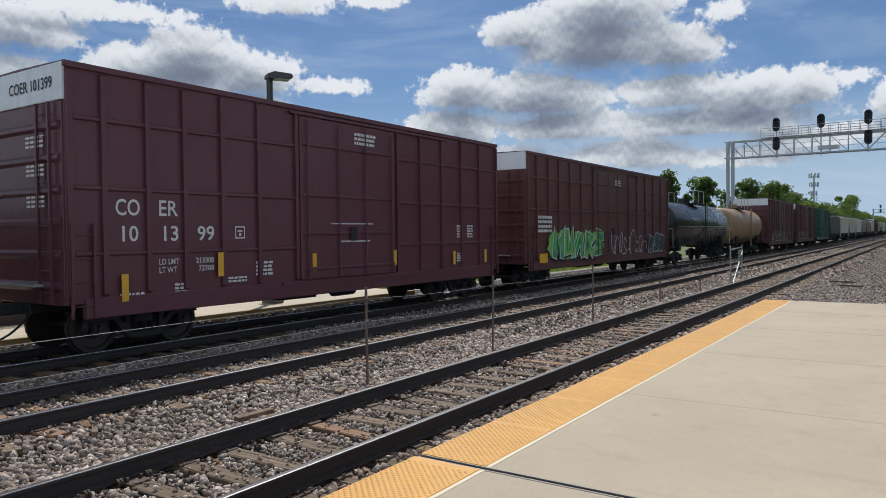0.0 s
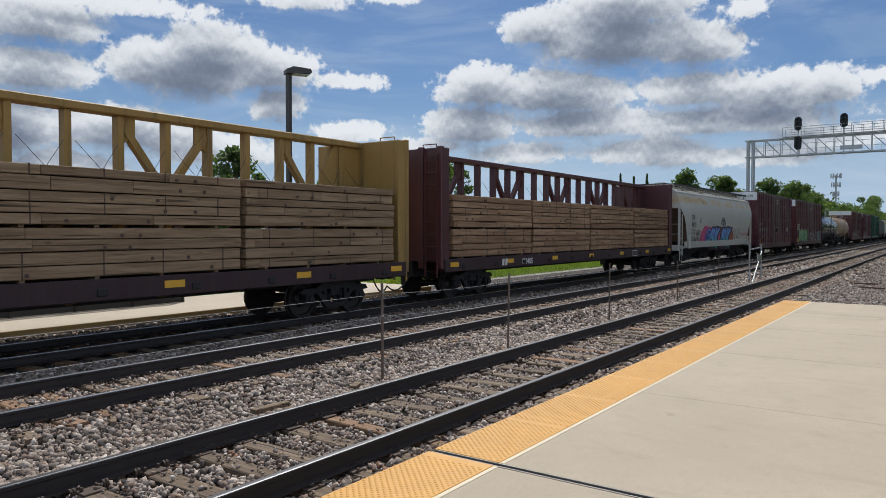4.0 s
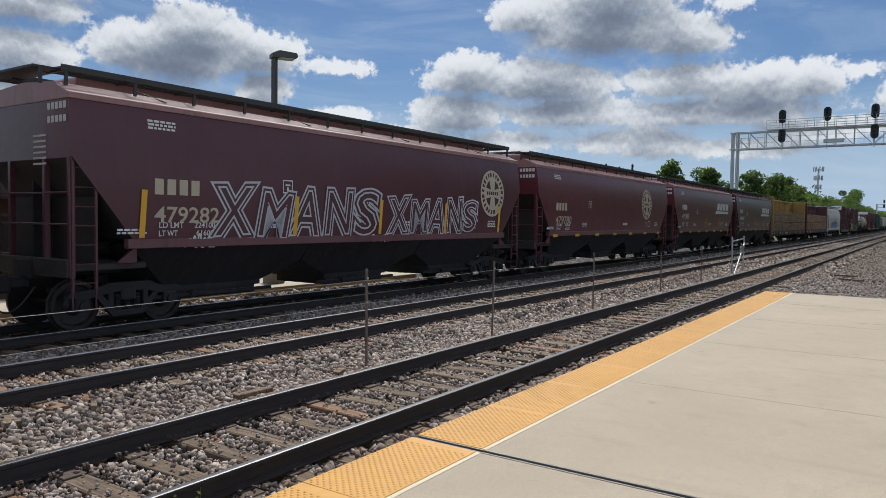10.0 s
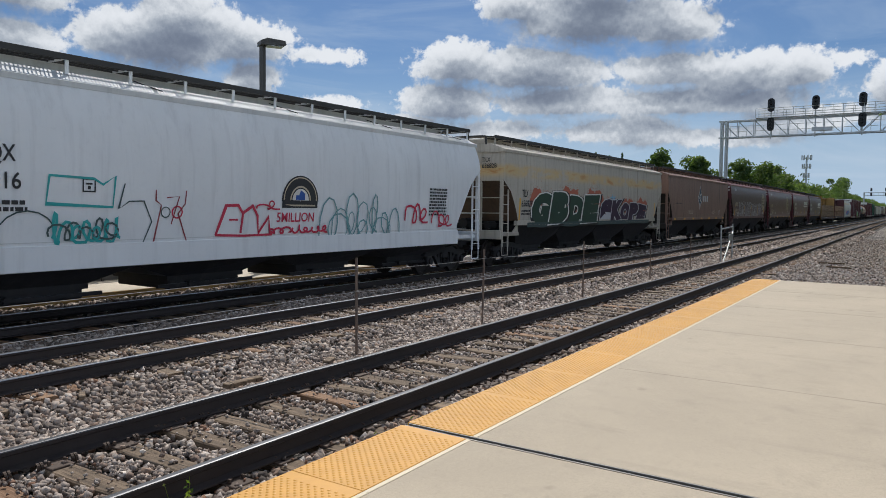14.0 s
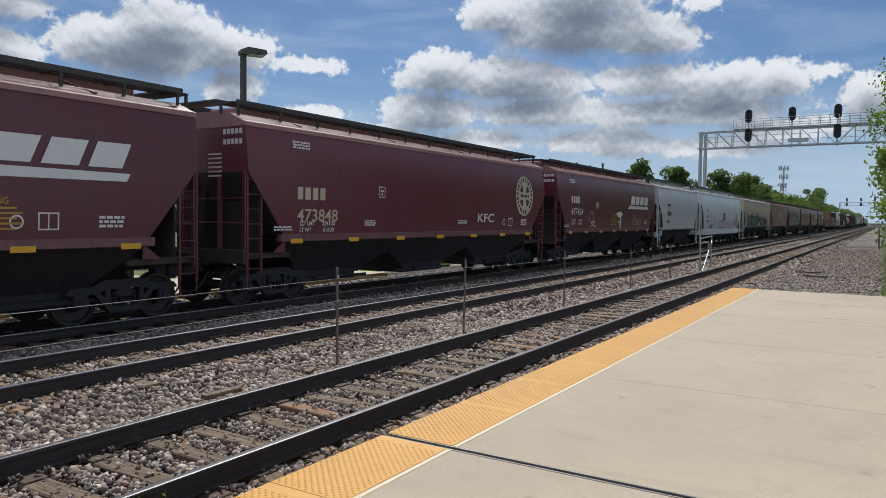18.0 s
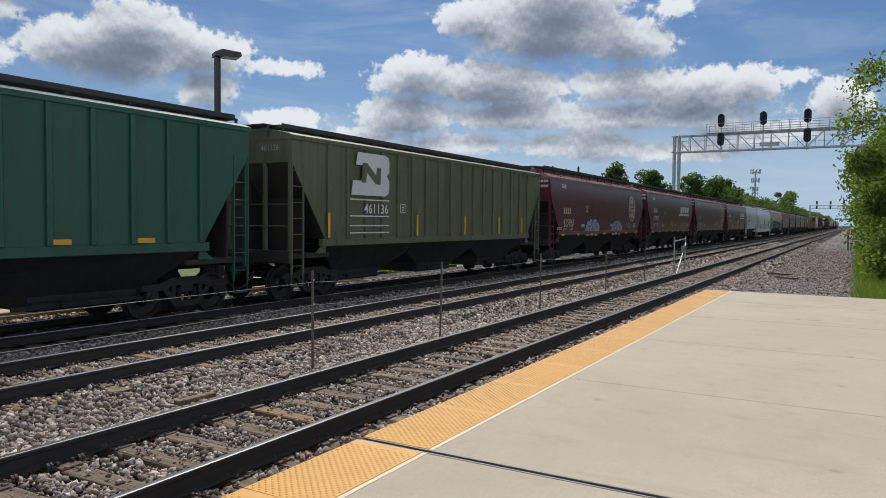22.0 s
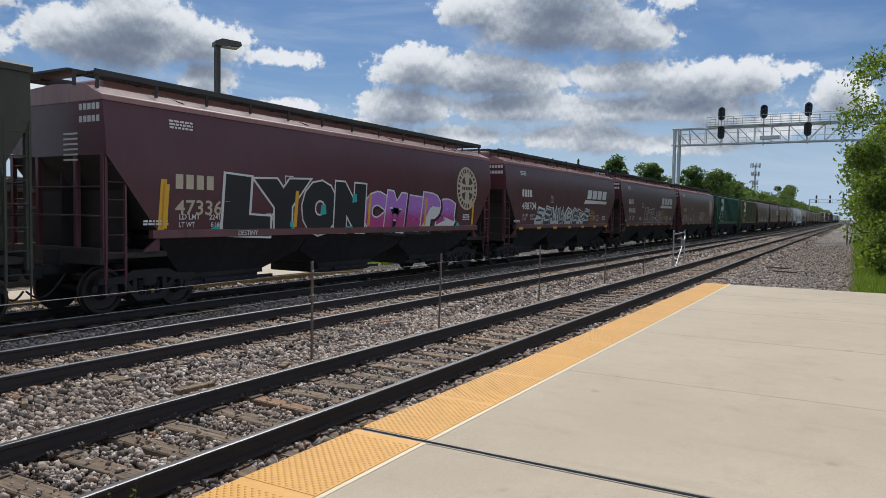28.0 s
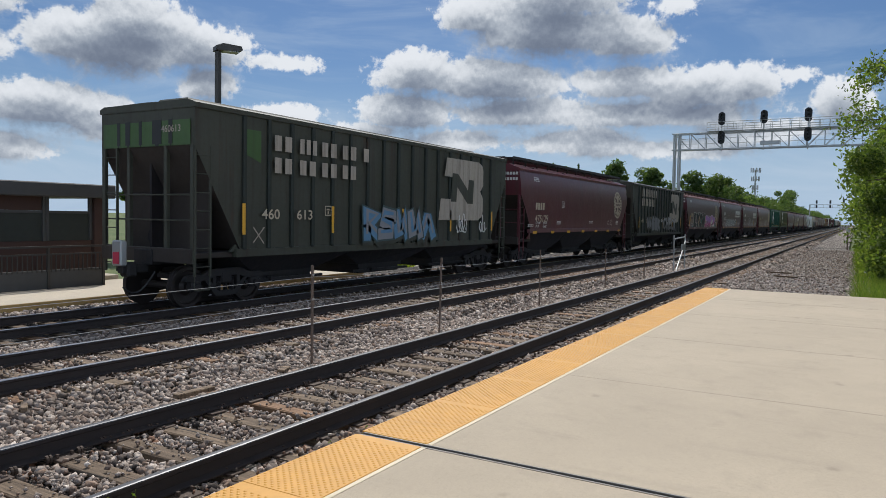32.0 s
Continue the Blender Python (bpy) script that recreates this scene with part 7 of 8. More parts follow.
def centre_beam(L, mat, label):
    """A centre-beam flat car: bulkheads, truss along the middle, deck."""
    car = thing("centre_beam_car", label, "flat car", "train cars")
    hl, zt = L / 2, 4.6
    m = M[mat]
    part("deck", Mb().prism_x([(-1.55, 1.28), (-0.3, 1.2), (0.3, 1.2), (1.55, 1.28), (1.55, 1.18), (-1.55, 1.18)], -hl + 0.1, hl - 0.1), m, car)
    for s in (-1, 1):
        part("side_sill", Mb().box(-hl + 0.05, hl - 0.05, min(s * 1.5, s * 1.58), max(s * 1.5, s * 1.58), 0.9, 1.29, 0.015), M["sill_grime"], car)
    part("centre_sill", Mb().box(-hl - 0.05, hl + 0.05, -0.35, 0.35, 0.72, 1.2, 0.02), M["under"], car)
    for i in range(11):
        x = -hl + 1.0 + (L - 2) * i / 10
        part("cross_bearer", Mb().prism_x([(-1.5, 1.18), (1.5, 1.18), (1.5, 1.0), (0.4, 0.75), (-0.4, 0.75), (-1.5, 1.0)], x - 0.05, x + 0.05), m, car)
        part("winch", Mb().box(x - 0.09, x + 0.09, -1.62, -1.5, 0.98, 1.12, 0.02), M["truck"], car)
    for s in (-1, 1):
        bk = part("bulkhead", Mb().box(min(s * hl, s * (hl - 0.32)), max(s * hl, s * (hl - 0.32)), -1.52, 1.52, 1.2, zt, 0.02), m, car)
        for y in (-1.45, -0.75, 0.0, 0.75, 1.45):
            part("bulkhead_post", Mb().box(min(s * (hl - 0.02), s * (hl + 0.12)), max(s * (hl - 0.02), s * (hl + 0.12)), y - 0.09, y + 0.09, 1.0, zt + 0.03, 0.015), m, bk)
        if s > 0:
            part("centre_gusset", Mb().prism([(s * (hl - 0.32), 1.28), (s * (hl - 0.32), zt), (s * (hl - 1.2), zt), (s * (hl - 1.75), zt - 0.9), (s * (hl - 1.75), 1.28)], -0.06, 0.06), m, car)
        part("end_ladder", Mb().add(*ladder_geo(0.42, 0.75, 4.4, 10)), m, car, at=pose(s * (hl + 0.16), -1.4, 0, 0, 0, 90))
        part("grab_rail", Mb().tube((s * (hl - 0.1), -1.2, zt), (s * (hl - 0.1), -1.2, zt + 0.12), 0.015, n=6).tube((s * (hl - 0.1), -1.2, zt + 0.12), (s * (hl - 0.1), -0.7, zt + 0.12), 0.015, n=6).tube((s * (hl - 0.1), -0.7, zt + 0.12), (s * (hl - 0.1), -0.7, zt), 0.015, n=6), m, car)
        add_truck(car, s * (hl - 2.3))
        add_coupler(car, s * hl, s, 0.9)
    part("top_chord", Mb().box(-hl + 0.3, hl - 0.3, -0.2, 0.2, zt - 0.16, zt, 0.02), m, car)
    n = 20
    for i in range(1, n):
        x = -hl + L * i / n
        part("truss_post", Mb().box(x - 0.07, x + 0.07, -0.11, 0.11, 1.28, zt - 0.16, 0.012), m, car)
        if i % 2 == 1 and 2 < i < n - 2:
            e = -1 if i % 4 == 3 else 1
            part("truss_brace", Mb().beam((x + e * 0.08, 0, zt - 0.35), (x + e * 0.85, 0, 3.2), 0.15, 0.15), m, car)
            part("truss_gusset", Mb().prism([(x, zt - 0.16), (x + e * 0.34, zt - 0.16), (x + e * 0.34, zt - 0.55), (x, zt - 0.75)], -0.05, 0.05), m, car)
    for i in range(n):
        x = -hl + L * i / n
        part("tie_down_cable", Mb().tube((x + 0.1, -0.16, 3.85), (x + L / n * 0.52, -0.3, 3.3), 0.006, n=4).tube((x + L / n * 0.52, -0.3, 3.3), (x + L / n - 0.1, -0.16, 3.85), 0.006, n=4), M["iron"], car)
    for i in range(7):
        x = -hl + 0.5 + (L - 1.0) * i / 6
        mb = Mb().box(x - 0.22, x + 0.22, -1.592, -1.578, 1.05, 1.19)
        part("reflector", mb, M["yellow"], car, "yellow reflective strip")
    return car, (lambda z: 1.58), hl


def tank_car(L, mat, label):
    car = thing("tank_car", label, "tank car", "train cars")
    hl, r, zc = L / 2, 1.46, 2.55
    prof = [(-hl + 0.25, 0.05), (-hl + 0.28, 0.6), (-hl + 0.4, 1.05), (-hl + 0.65, 1.36), (-hl + 0.95, r), (-hl * 0.3, r), (hl * 0.3, r), (hl - 0.95, r), (hl - 0.65, 1.36), (hl - 0.4, 1.05), (hl - 0.28, 0.6), (hl - 0.25, 0.05)]
    part("tank", Mb().lathe((0, 0, zc), (1, 0, 0), prof, 36), M[mat], car, smooth=True)
    part("manway", Mb().tube((0, 0, zc + r - 0.1), (0, 0, zc + r + 0.38), 0.42, n=16), M[mat], car)
    part("top_platform", Mb().box(-1.3, 1.3, -1.0, 1.0, zc + r - 0.02, zc + r + 0.03), M["walkway"], car)
    for y in (-1.0, 1.0):
        rl_ = Mb().tube((-1.3, y, zc + r + 0.85), (1.3, y, zc + r + 0.85), 0.02, n=6)
        for x in (-1.3, 0, 1.3):
            rl_.tube((x, y, zc + r), (x, y, zc + r + 0.85), 0.02, n=6)
        part("handrail", rl_, M["galv"], car)
    part("ladder", Mb().add(*ladder_geo(0.42, 0.8, zc + r, 10)), M[mat], car, at=pose(-0.21, -1.5, 0))
    part("side_rail", Mb().tube((-hl + 0.8, -1.53, zc - 0.1), (hl - 0.8, -1.53, zc - 0.1), 0.02, n=6), M["galv"], car)
    for s in (-1, 1):
        part("saddle", Mb().box(s * (hl - 1.9) - 0.3, s * (hl - 1.9) + 0.3, -1.3, 1.3, 0.95, 1.75, 0.05), M["under"], car)
        part("stub_sill", Mb().box(min(s * (hl - 3.2), s * hl), max(s * (hl - 3.2), s * hl), -0.35, 0.35, 0.8, 1.2, 0.03), M["under"], car)
        part("end_platform", Mb().box(s * (hl - 0.2) - 0.25, s * (hl - 0.2) + 0.25, -1.45, 1.45, 1.15, 1.22), M["under"], car)
        part("end_railing", Mb().tube((s * (hl - 0.1), -1.4, 1.2), (s * (hl - 0.1), -1.4, 2.3), 0.02, n=6).tube((s * (hl - 0.1), 1.4, 1.2), (s * (hl - 0.1), 1.4, 2.3), 0.02, n=6).tube((s * (hl - 0.1), -1.4, 2.3), (s * (hl - 0.1), 1.4, 2.3), 0.02, n=6), M["galv"], car)
        add_truck(car, s * (hl - 1.9))
        add_coupler(car, s * hl, s, 0.7)
    for x in (-hl * 0.45, hl * 0.45):
        part("tank_band", Mb().lathe((x, 0, zc), (1, 0, 0), [(-0.06, r + 0.012), (0.06, r + 0.012)], 36), M[mat], car)
    return car, None, hl


CARS = []      # (thing, x of its middle when the clip begins)
LOADS = []


def place(got, rear, front):
    CARS.append((got[0], (rear + front) / 2))
    return got


# boxcar, brown, pale end cap
car, side, hl = place(boxcar(14.84, "boxcar", "dark brown high-cube boxcar with white lettering"), 6.47, 21.31)
fs = lambda z: side(z) + 0.004
letter(car, "CO", -hl + 0.88, 2.56, 0.3, 0.5, "white", fs)
letter(car, "ER", -hl + 1.76, 2.56, 0.3, 0.44, "white", fs)
letter(car, "10", -hl + 0.94, 2.08, 0.29, 0.4, "white", fs)
letter(car, "13", -hl + 1.8, 2.08, 0.29, 0.4, "white", fs)
letter(car, "99", -hl + 2.64, 2.08, 0.29, 0.42, "white", fs)
letter(car, "LD LMT", -hl + 1.76, 1.62, 0.11, 0.45, "white", fs)
letter(car, "LT WT", -hl + 1.76, 1.46, 0.11, 0.4, "white", fs)
letter(car, "213300", -hl + 2.6, 1.62, 0.11, 0.44, "white", fs)
letter(car, "72700", -hl + 2.66, 1.46, 0.11, 0.38, "white", fs)
placard(car, -hl + 3.6, 2.1, 0.26, "white", fs)
for xx, zz, ww, hh in ((0.95, 1.02, 0.5, 0.1), (2.1, 1.02, 0.3, 0.22), (3.4, 1.15, 0.5, 0.14), (4.15, 1.25, 0.5, 0.34), (4.7, 1.0, 0.4, 0.08), (12.3, 2.0, 0.35, 0.42), (12.9, 2.0, 0.35, 0.42), (12.3, 1.25, 0.3, 0.3)):
    bars(car, -hl + xx, zz, ww, hh, max(1, int(hh / 0.07)), "white", fs)
dside = lambda z: side(z) + 0.06
bars(car, 0.0, 4.42, 0.85, 0.34, 3, "white", dside)
bars(car, -0.6, 1.95, 1.2, 0.06, 1, "white", dside)
bars(car, -0.9, 2.4, 1.6, 0.05, 1, "white", dside)
for xx, zz, hh in ((0.95, 0.98, 0.5), (3.1, 1.32, 0.5), (5.85, 1.3, 0.42), (9.0, 1.3, 0.42), (12.0, 1.2, 0.42), (13.9, 1.2, 0.42)):
    decal(car, "reflector", [[(-hl + xx, zz), (-hl + xx + 0.14, zz), (-hl + xx + 0.14, zz + hh), (-hl + xx, zz + hh)]], "yellow", dside, label="yellow reflective strip")
letter(car, "COER 101399", -hl - 0.05, 4.75, 0.2, 1.5, "ink", name="end_lettering", y=0.25, end=True)
for zz in (3.9, 3.4, 2.85):
    mbx = Mb()
    for i in range(3):
        for j in range(4):
            y0 = -0.4 - 0.16 * j
            mbx.add([(-hl - 0.095, y0, zz - i * 0.08), (-hl - 0.095, y0 - 0.13, zz - i * 0.08), (-hl - 0.095, y0 - 0.13, zz - i * 0.08 + 0.045), (-hl - 0.095, y0, zz - i * 0.08 + 0.045)], [(0, 1, 2, 3)])
    o = new("end_marks", mbx.mesh("end_marks", M["white"]))
    o.parent = car
    tagged(o, kind="stuff")

# boxcar with green and white graffiti
car, side, hl = place(boxcar(17.51, "boxcar_b", "red-brown boxcar with green and white graffiti along its foot"), 23.55, 41.06)
gs = lambda z: side(z) + 0.075
graffiti(car, -hl + 2.0, 1.05, 5.2, 1.15, 5, ["sp_green", "sp_lime"], "sp_silver", gs, 5, ["sp_lime"])
scribble(car, -hl + 8.4, 1.1, 5.0, 1.1, "sp_silver", gs, 6, 0.05, 9)
graffiti(car, -hl + 13.8, 1.05, 2.6, 0.9, 3, ["sp_slate"], "sp_silver", gs, 8)
bars(car, -hl + 0.8, 2.1, 1.2, 0.7, 4, "white", gs)
bars(car, 0.2, 4.3, 0.8, 0.3, 3, "white", gs)
decal(car, "reflector", [[(-hl + 0.9, 1.0), (-hl + 1.6, 1.0), (-hl + 1.6, 1.35), (-hl + 0.9, 1.35)]], "yellow", gs)

# tank cars and the cars ahead of them
place(tank_car(15.0, "tank_black", "glossy black tank car on the train"), 42.5, 57.5)
place(tank_car(12.4, "tank_tan", "dusty tan tank car on the train"), 58.9, 71.3)
car, side, hl = place(boxcar(15.6, "boxcar_b", "brown boxcar with pale graffiti"), 72.9, 88.5)
scribble(car, -hl + 1.5, 1.1, 9.0, 1.2, "sp_silver", lambda z: side(z) + 0.075, 16, 0.06, 12)
car, side, hl = place(boxcar(17.0, "boxcar", "dark brown boxcar with white tags"), 90.3, 107.3)
scribble(car, -hl + 2, 1.1, 6.0, 1.0, "sp_silver", lambda z: side(z) + 0.075, 17, 0.06, 9)
place(boxcar(15.6, "green", "dark green boxcar in the train", "green"), 109.2, 124.8)
xx = 126.3
for i, (mat, rf) in enumerate((("dark_green", None), ("grey", None), ("tan", None), ("light_grey", None), ("maroon", "rusted_roof"), ("maroon_b", "rusted_roof"), ("tan", None), ("boxcar", None), ("maroon", "rusted_roof"), ("tank_black", None), ("grey", None), ("maroon_b", "rusted_roof"), ("light_grey", None), ("maroon", "rusted_roof"))):
    if mat == "boxcar":
        place(boxcar(16.0, mat, "brown boxcar far along the train"), xx, xx + 16.0)
    elif mat == "tank_black":
        place(tank_car(16.0, mat, "black tank car far along the train"), xx, xx + 16.0)
    else:
        place(hopper("hopper_car", "covered hopper car far along the train", 16.0, mat, rf, detail=False), xx, xx + 16.0)
    xx += 17.5

# grey hopper with a colourful piece
car, side, hl = place(hopper("hopper_car", "pale grey covered hopper with pink and blue graffiti", 17.6, "grey", "grey", "grey", bays=4, eave=4.30, sill=(1.14, 1.5), cut=(3.4, 1.45), low=0.38, round_end=True, slope="under", bulge=0.07, lean=0.26), -13.1, 4.5)
letter(car, "TCMX", -hl + 2.05, 2.8, 0.27, 0.66, "ink", side)
letter(car, "450573", -hl + 2.05, 2.36, 0.26, 0.9, "ink", side)
letter(car, "LD LMT 219200", -hl + 2.05, 2.1, 0.1, 0.85, "ink", side)
letter(car, "LT WT   66200", -hl + 2.05, 1.94, 0.1, 0.8, "ink", side)
placard(car, -hl + 3.72, 2.6, 0.26, "ink", side)
overspray(car, -4.3, 1.17, 3.4, 1.2, ["sp_pink", "sp_pink", "sp_purple"], side, 3)
overspray(car, -0.9, 1.17, 3.9, 1.1, ["sp_rustred", "sp_rustred", "sp_purple"], side, 4)
graffiti(car, -3.75, 1.2, 0.95, 1.05, 1, ["sp_blue", "sp_sky_blue"], "sp_red", lambda z: side(z) + 0.006, 3, None, 0.1, "sp_blue", 0.3)
for wx, ww in ((-2.75, 2.0), (-0.1, 2.35)):
    graf_word(car, "SK", wx, 1.2, ww, 1.05, ["fade_sky", "sp_sky_blue"], "sp_blue", lambda z: side(z) + 0.006, 5, (0.21, 0.13, 0.0), "sp_plum", 0.15)
for i, (a, c, s_) in enumerate(((2.2, 1.5, 1), (3.0, 1.9, 2), (3.2, 1.55, 3))):
    scribble(car, -hl + a, c, 0.95, 0.32, "ink", side, 20 + i, 0.03, 5)
scribble(car, -hl + 11.2, 1.6, 2.6, 0.75, "ink", side, 26, 0.03, 6)
scribble(car, -hl + 14.0, 1.8, 2.0, 0.22, "sp_red", side, 27, 0.025, 7)
arch = ring(-hl + 9.15, 2.4, 0.56, 0.61, 16, 0, math.pi) + [[(-hl + 8.54, 2.32), (-hl + 9.76, 2.32), (-hl + 9.76, 2.38), (-hl + 8.54, 2.38)]]
decal(car, "arch_emblem", arch + ring(-hl + 9.15, 2.42, 0.33, 0.36, 12, 0, math.pi), "ink", side, label="black arched emblem of a mill")
for i in range(6):
    a = 0.35 + i * 0.42
    decal(car, "arch_emblem", ring(-hl + 9.15, 2.4, 0.41, 0.52, 2, a, a + 0.28), "ink", side)
decal(car, "arch_emblem", [[(-hl + 8.95 + 0.09 * i, 2.44), (-hl + 9.02 + 0.09 * i, 2.44), (-hl + 9.02 + 0.09 * i, 2.6 + 0.05 * (i % 3)), (-hl + 8.95 + 0.09 * i, 2.6 + 0.05 * (i % 3))] for i in range(5)], "sp_blue", side)
part("placard_board", Mb().box(hl - 1.75, hl - 1.42, -1.66, -1.62, 1.12, 1.78, 0.01), M["white"], car)
part("placard_board", Mb().box(-hl + 1.35, -hl + 1.65, -1.66, -1.62, 1.12, 1.9, 0.01), M["white"], car)
reflectors(car, side, hl, 17.6, 1.22, 6, 0.36, 0.14, "sp_orange", 1.9)


# lumber: bundles of sawn boards on the centre-beam cars
def bundle(x0, length, z0, rows, th, mat, seed, yn):
    """A strapped bundle of timber; rows of boards, with bearers below."""
    g = random.Random(seed)
    t = thing("lumber_bundle", "strapped bundle of sawn timber on the flat car", "lumber", "lumber bundles")
    cuts_z = [z0 + th * (q + (0.36 * (g.random() - 0.5) if 0 < q < rows else 0)) for q in range(rows + 1)]
    for r_ in range(rows):
        a, c = x0 + 0.04 * g.random(), x0 + length - 0.04 - 0.05 * g.random()
        y0 = yn - 0.05 * g.random()
        z, th_ = cuts_z[r_], cuts_z[r_ + 1] - cuts_z[r_]
        cuts = sorted([a, c] + [a + (c - a) * (q + 0.5 * g.random()) / 2.2 for q in range(g.randint(0, 2))])
        for u, w in zip(cuts, cuts[1:]):
            if w - u > 0.05:
                part("board", Mb().box(u + 0.002, w - 0.002, y0 - 0.01 * g.random(), y0 + 1.15, z + 0.008 + 0.005 * g.random(), z + th_ - 0.006 - 0.006 * g.random(), 0.01), M[mat], t)
    for i in range(4):
        x = x0 + length * (i + 0.5) / 4
        part("bearer", Mb().box(x - 0.045, x + 0.045, yn + 0.03, yn + 1.1, z0 - 0.045, z0 + 0.007), M["lumber_old"], t)
    for u in (0.12, 0.37, 0.62, 0.87):
        x = x0 + length * u + 0.15 * g.random()
        part("strap", Mb().box(x - 0.012, x + 0.012, yn - 0.034, yn - 0.031, z0, z0 + rows * th).box(x - 0.012, x + 0.012, yn - 0.03, yn + 1.14, z0 + rows * th - 0.002, z0 + rows * th + 0.003), M["iron"], t)
    for i in range(2 * rows):
        x, zz = x0 + length * (0.08 + 0.84 * g.random()), z0 + th * (i // 2 + 0.35)
        part("end_bolt", Mb().tube((x, yn - 0.066, zz), (x, yn - 0.05, zz), 0.035, n=8), M["iron"], t)
    return t


def load_car(mid, hl, mat, seed):
    length = (2 * hl - 0.9) / 4
    for side_ in (-1, 1):
        for c in range(4):
            x0 = -hl + 0.45 + c * length
            for z0, rows, th in ((1.33, 4, 0.215), (2.235, 5, 0.2)):
                yn = -1.5 if side_ < 0 else 0.32
                LOADS.append((bundle(x0 + 0.02, length - 0.05, z0, rows, th, mat, seed + 10 * c + rows + (100 if side_ > 0 else 0), yn), mid))


car, side, hl = place(centre_beam(21.25, "centre_red", "maroon centre-beam flat car stacked with lumber"), -35.86, -14.61)
decal(car, "owner_mark", blocks(-hl + 3.3, 0.98, 0.4, 0.22, 2, 0.1, 0.2), "white", side)
letter(car, "120405", -hl + 4.6, 0.98, 0.2, 0.85, "white", side)
decal(car, "stencil_panel", frame_box(hl - 5.9, 0.94, 0.6, 0.28, 0.03) + [[(hl - 5.6, 0.94), (hl - 5.57, 0.94), (hl - 5.57, 1.22), (hl - 5.6, 1.22)]], "white", side)
load_car(-25.235, hl, "lumber", 200)
car, side, hl = place(centre_beam(21.24, "centre_yellow", "weathered yellow centre-beam flat car stacked with lumber"), -58.89, -37.65)
letter(car, "TZX", -hl + 5.0, 0.98, 0.2, 0.6, "white", side)
bars(car, -hl + 6.8, 0.98, 1.6, 0.18, 1, "white", side)
load_car(-48.27, hl, "lumber_old", 400)

place(railway_hopper("", 14.95, "498438", "word", "maroon_b", "maroon_b", shift=-0.42, label="maroon covered hopper with a white word mark"), -75.06, -60.11)
place(railway_hopper("", 14.98, "491387", "word", "maroon_r", "rusted_roof", label="glossy maroon covered hopper with a white word mark"), -91.47, -76.49)
place(railway_hopper("", 16.12, "479780", "round", "maroon_r", "rusted_roof", emblem=3.6, label="maroon covered hopper with a cream round emblem"), -108.98, -92.86)
car, side, hl = place(railway_hopper("", 16.17, "479282", "round", "maroon_b", "rusted_roof", yellow_n=0, label="brown-maroon covered hopper with silver outline graffiti"), -126.65, -110.48)
for wx, wz, ww, wh, sd in ((2.95, 1.68, 5.3, 1.12, 41), (8.7, 1.68, 4.6, 0.98, 42)):
    graf_word(car, "XMANS", -hl + wx, wz, ww, wh, ["maroon_b", "sp_silver", "maroon_b"], "sp_silver", side, sd, (0.13, 0.085, 0.035, -0.005), None, 0.12)
scribble(car, -hl + 2.3, 1.5, 0.6, 0.25, "white", side, 43, 0.035, 5)
scribble(car, -hl + 8.0, 1.5, 0.8, 0.22, "white", side, 44, 0.03, 7)
car, side, hl = place(hopper("hopper_car", "dusty brown covered hopper with a blue diamond emblem", 16.19, "adm", "adm", "adm", bays=3, slope="under"), -144.22, -128.03)
u = lambda a, c: (-hl + 7.5 + a, 2.98 + c)
decal(car, "diamond_emblem", [[u(0, 0.8), u(-0.32, 0.25), u(-0.62, 0.0), u(-0.5, -0.2), u(-0.1, -0.55), u(-0.04, -0.8), u(0.04, -0.8), u(0.1, -0.55), u(0.5, -0.2), u(0.62, 0.0), u(0.32, 0.25)]], "white", side, label="blue and white diamond emblem")
decal(car, "diamond_emblem", [[u(0, 0.7), u(-0.28, 0.22), u(-0.54, 0.0), u(-0.44, -0.17), u(0, -0.52), u(0.44, -0.17), u(0.54, 0.0), u(0.28, 0.22)]], "sp_deepblue", side, 0.016)
decal(car, "diamond_emblem", ring(-hl + 7.5, 3.14, 0.01, 0.1, 10) + ring(-hl + 7.5, 2.8, 0.01, 0.1, 10) + ring(-hl + 7.33, 2.97, 0.01, 0.1, 10) + ring(-hl + 7.67, 2.97, 0.01, 0.1, 10), "white", side, 0.02)
decal(car, "word_mark", blocks(-hl + 8.3, 2.72, 1.55, 0.4, 3, 0.0, 0.2), "light_grey", side, label="pale outlined block word mark")
reflectors(car, side, hl, 16.19, 1.525, 7)
scribble(car, -hl + 4.6, 1.9, 1.2, 0.3, "cream", side, 51, 0.025, 6)
scribble(car, hl - 5.2, 1.9, 1.0, 0.25, "cream", side, 52, 0.025, 5)
placard(car, hl - 3.0, 1.86, 0.3, "white", side)
bars(car, -hl + 1.6, 2.5, 1.4, 0.08, 1, "ink", side)
car, side, hl = place(hopper("hopper_car", "tan-grey covered hopper with large dark green and purple graffiti", 18.89, "tan", "tan", "tan", bays=4, eave=4.22, cut=(3.1, 1.2), round_end=True, slope="under"), -164.53, -145.64)
overspray(car, -hl + 2.2, 1.9, 7.3, 1.1, ["sp_rustred", "sp_rustred", "tan"], side, 63)
overspray(car, -hl + 9.9, 1.8, 6.4, 0.9, ["sp_rustred", "sp_rustred", "tan"], side, 64)
graf_word(car, "GBDE", -hl + 2.2, 1.62, 6.7, 1.05, ["sp_forest"], "white", lambda z: side(z) + 0.012, 61, (0.19, 0.135), "sp_black", 0.25)
graf_word(car, "SKOPE", -hl + 9.5, 1.64, 6.4, 0.8, ["sp_plum"], "sp_silver", lambda z: side(z) + 0.012, 62, (0.19, 0.135), "sp_black", 0.2)
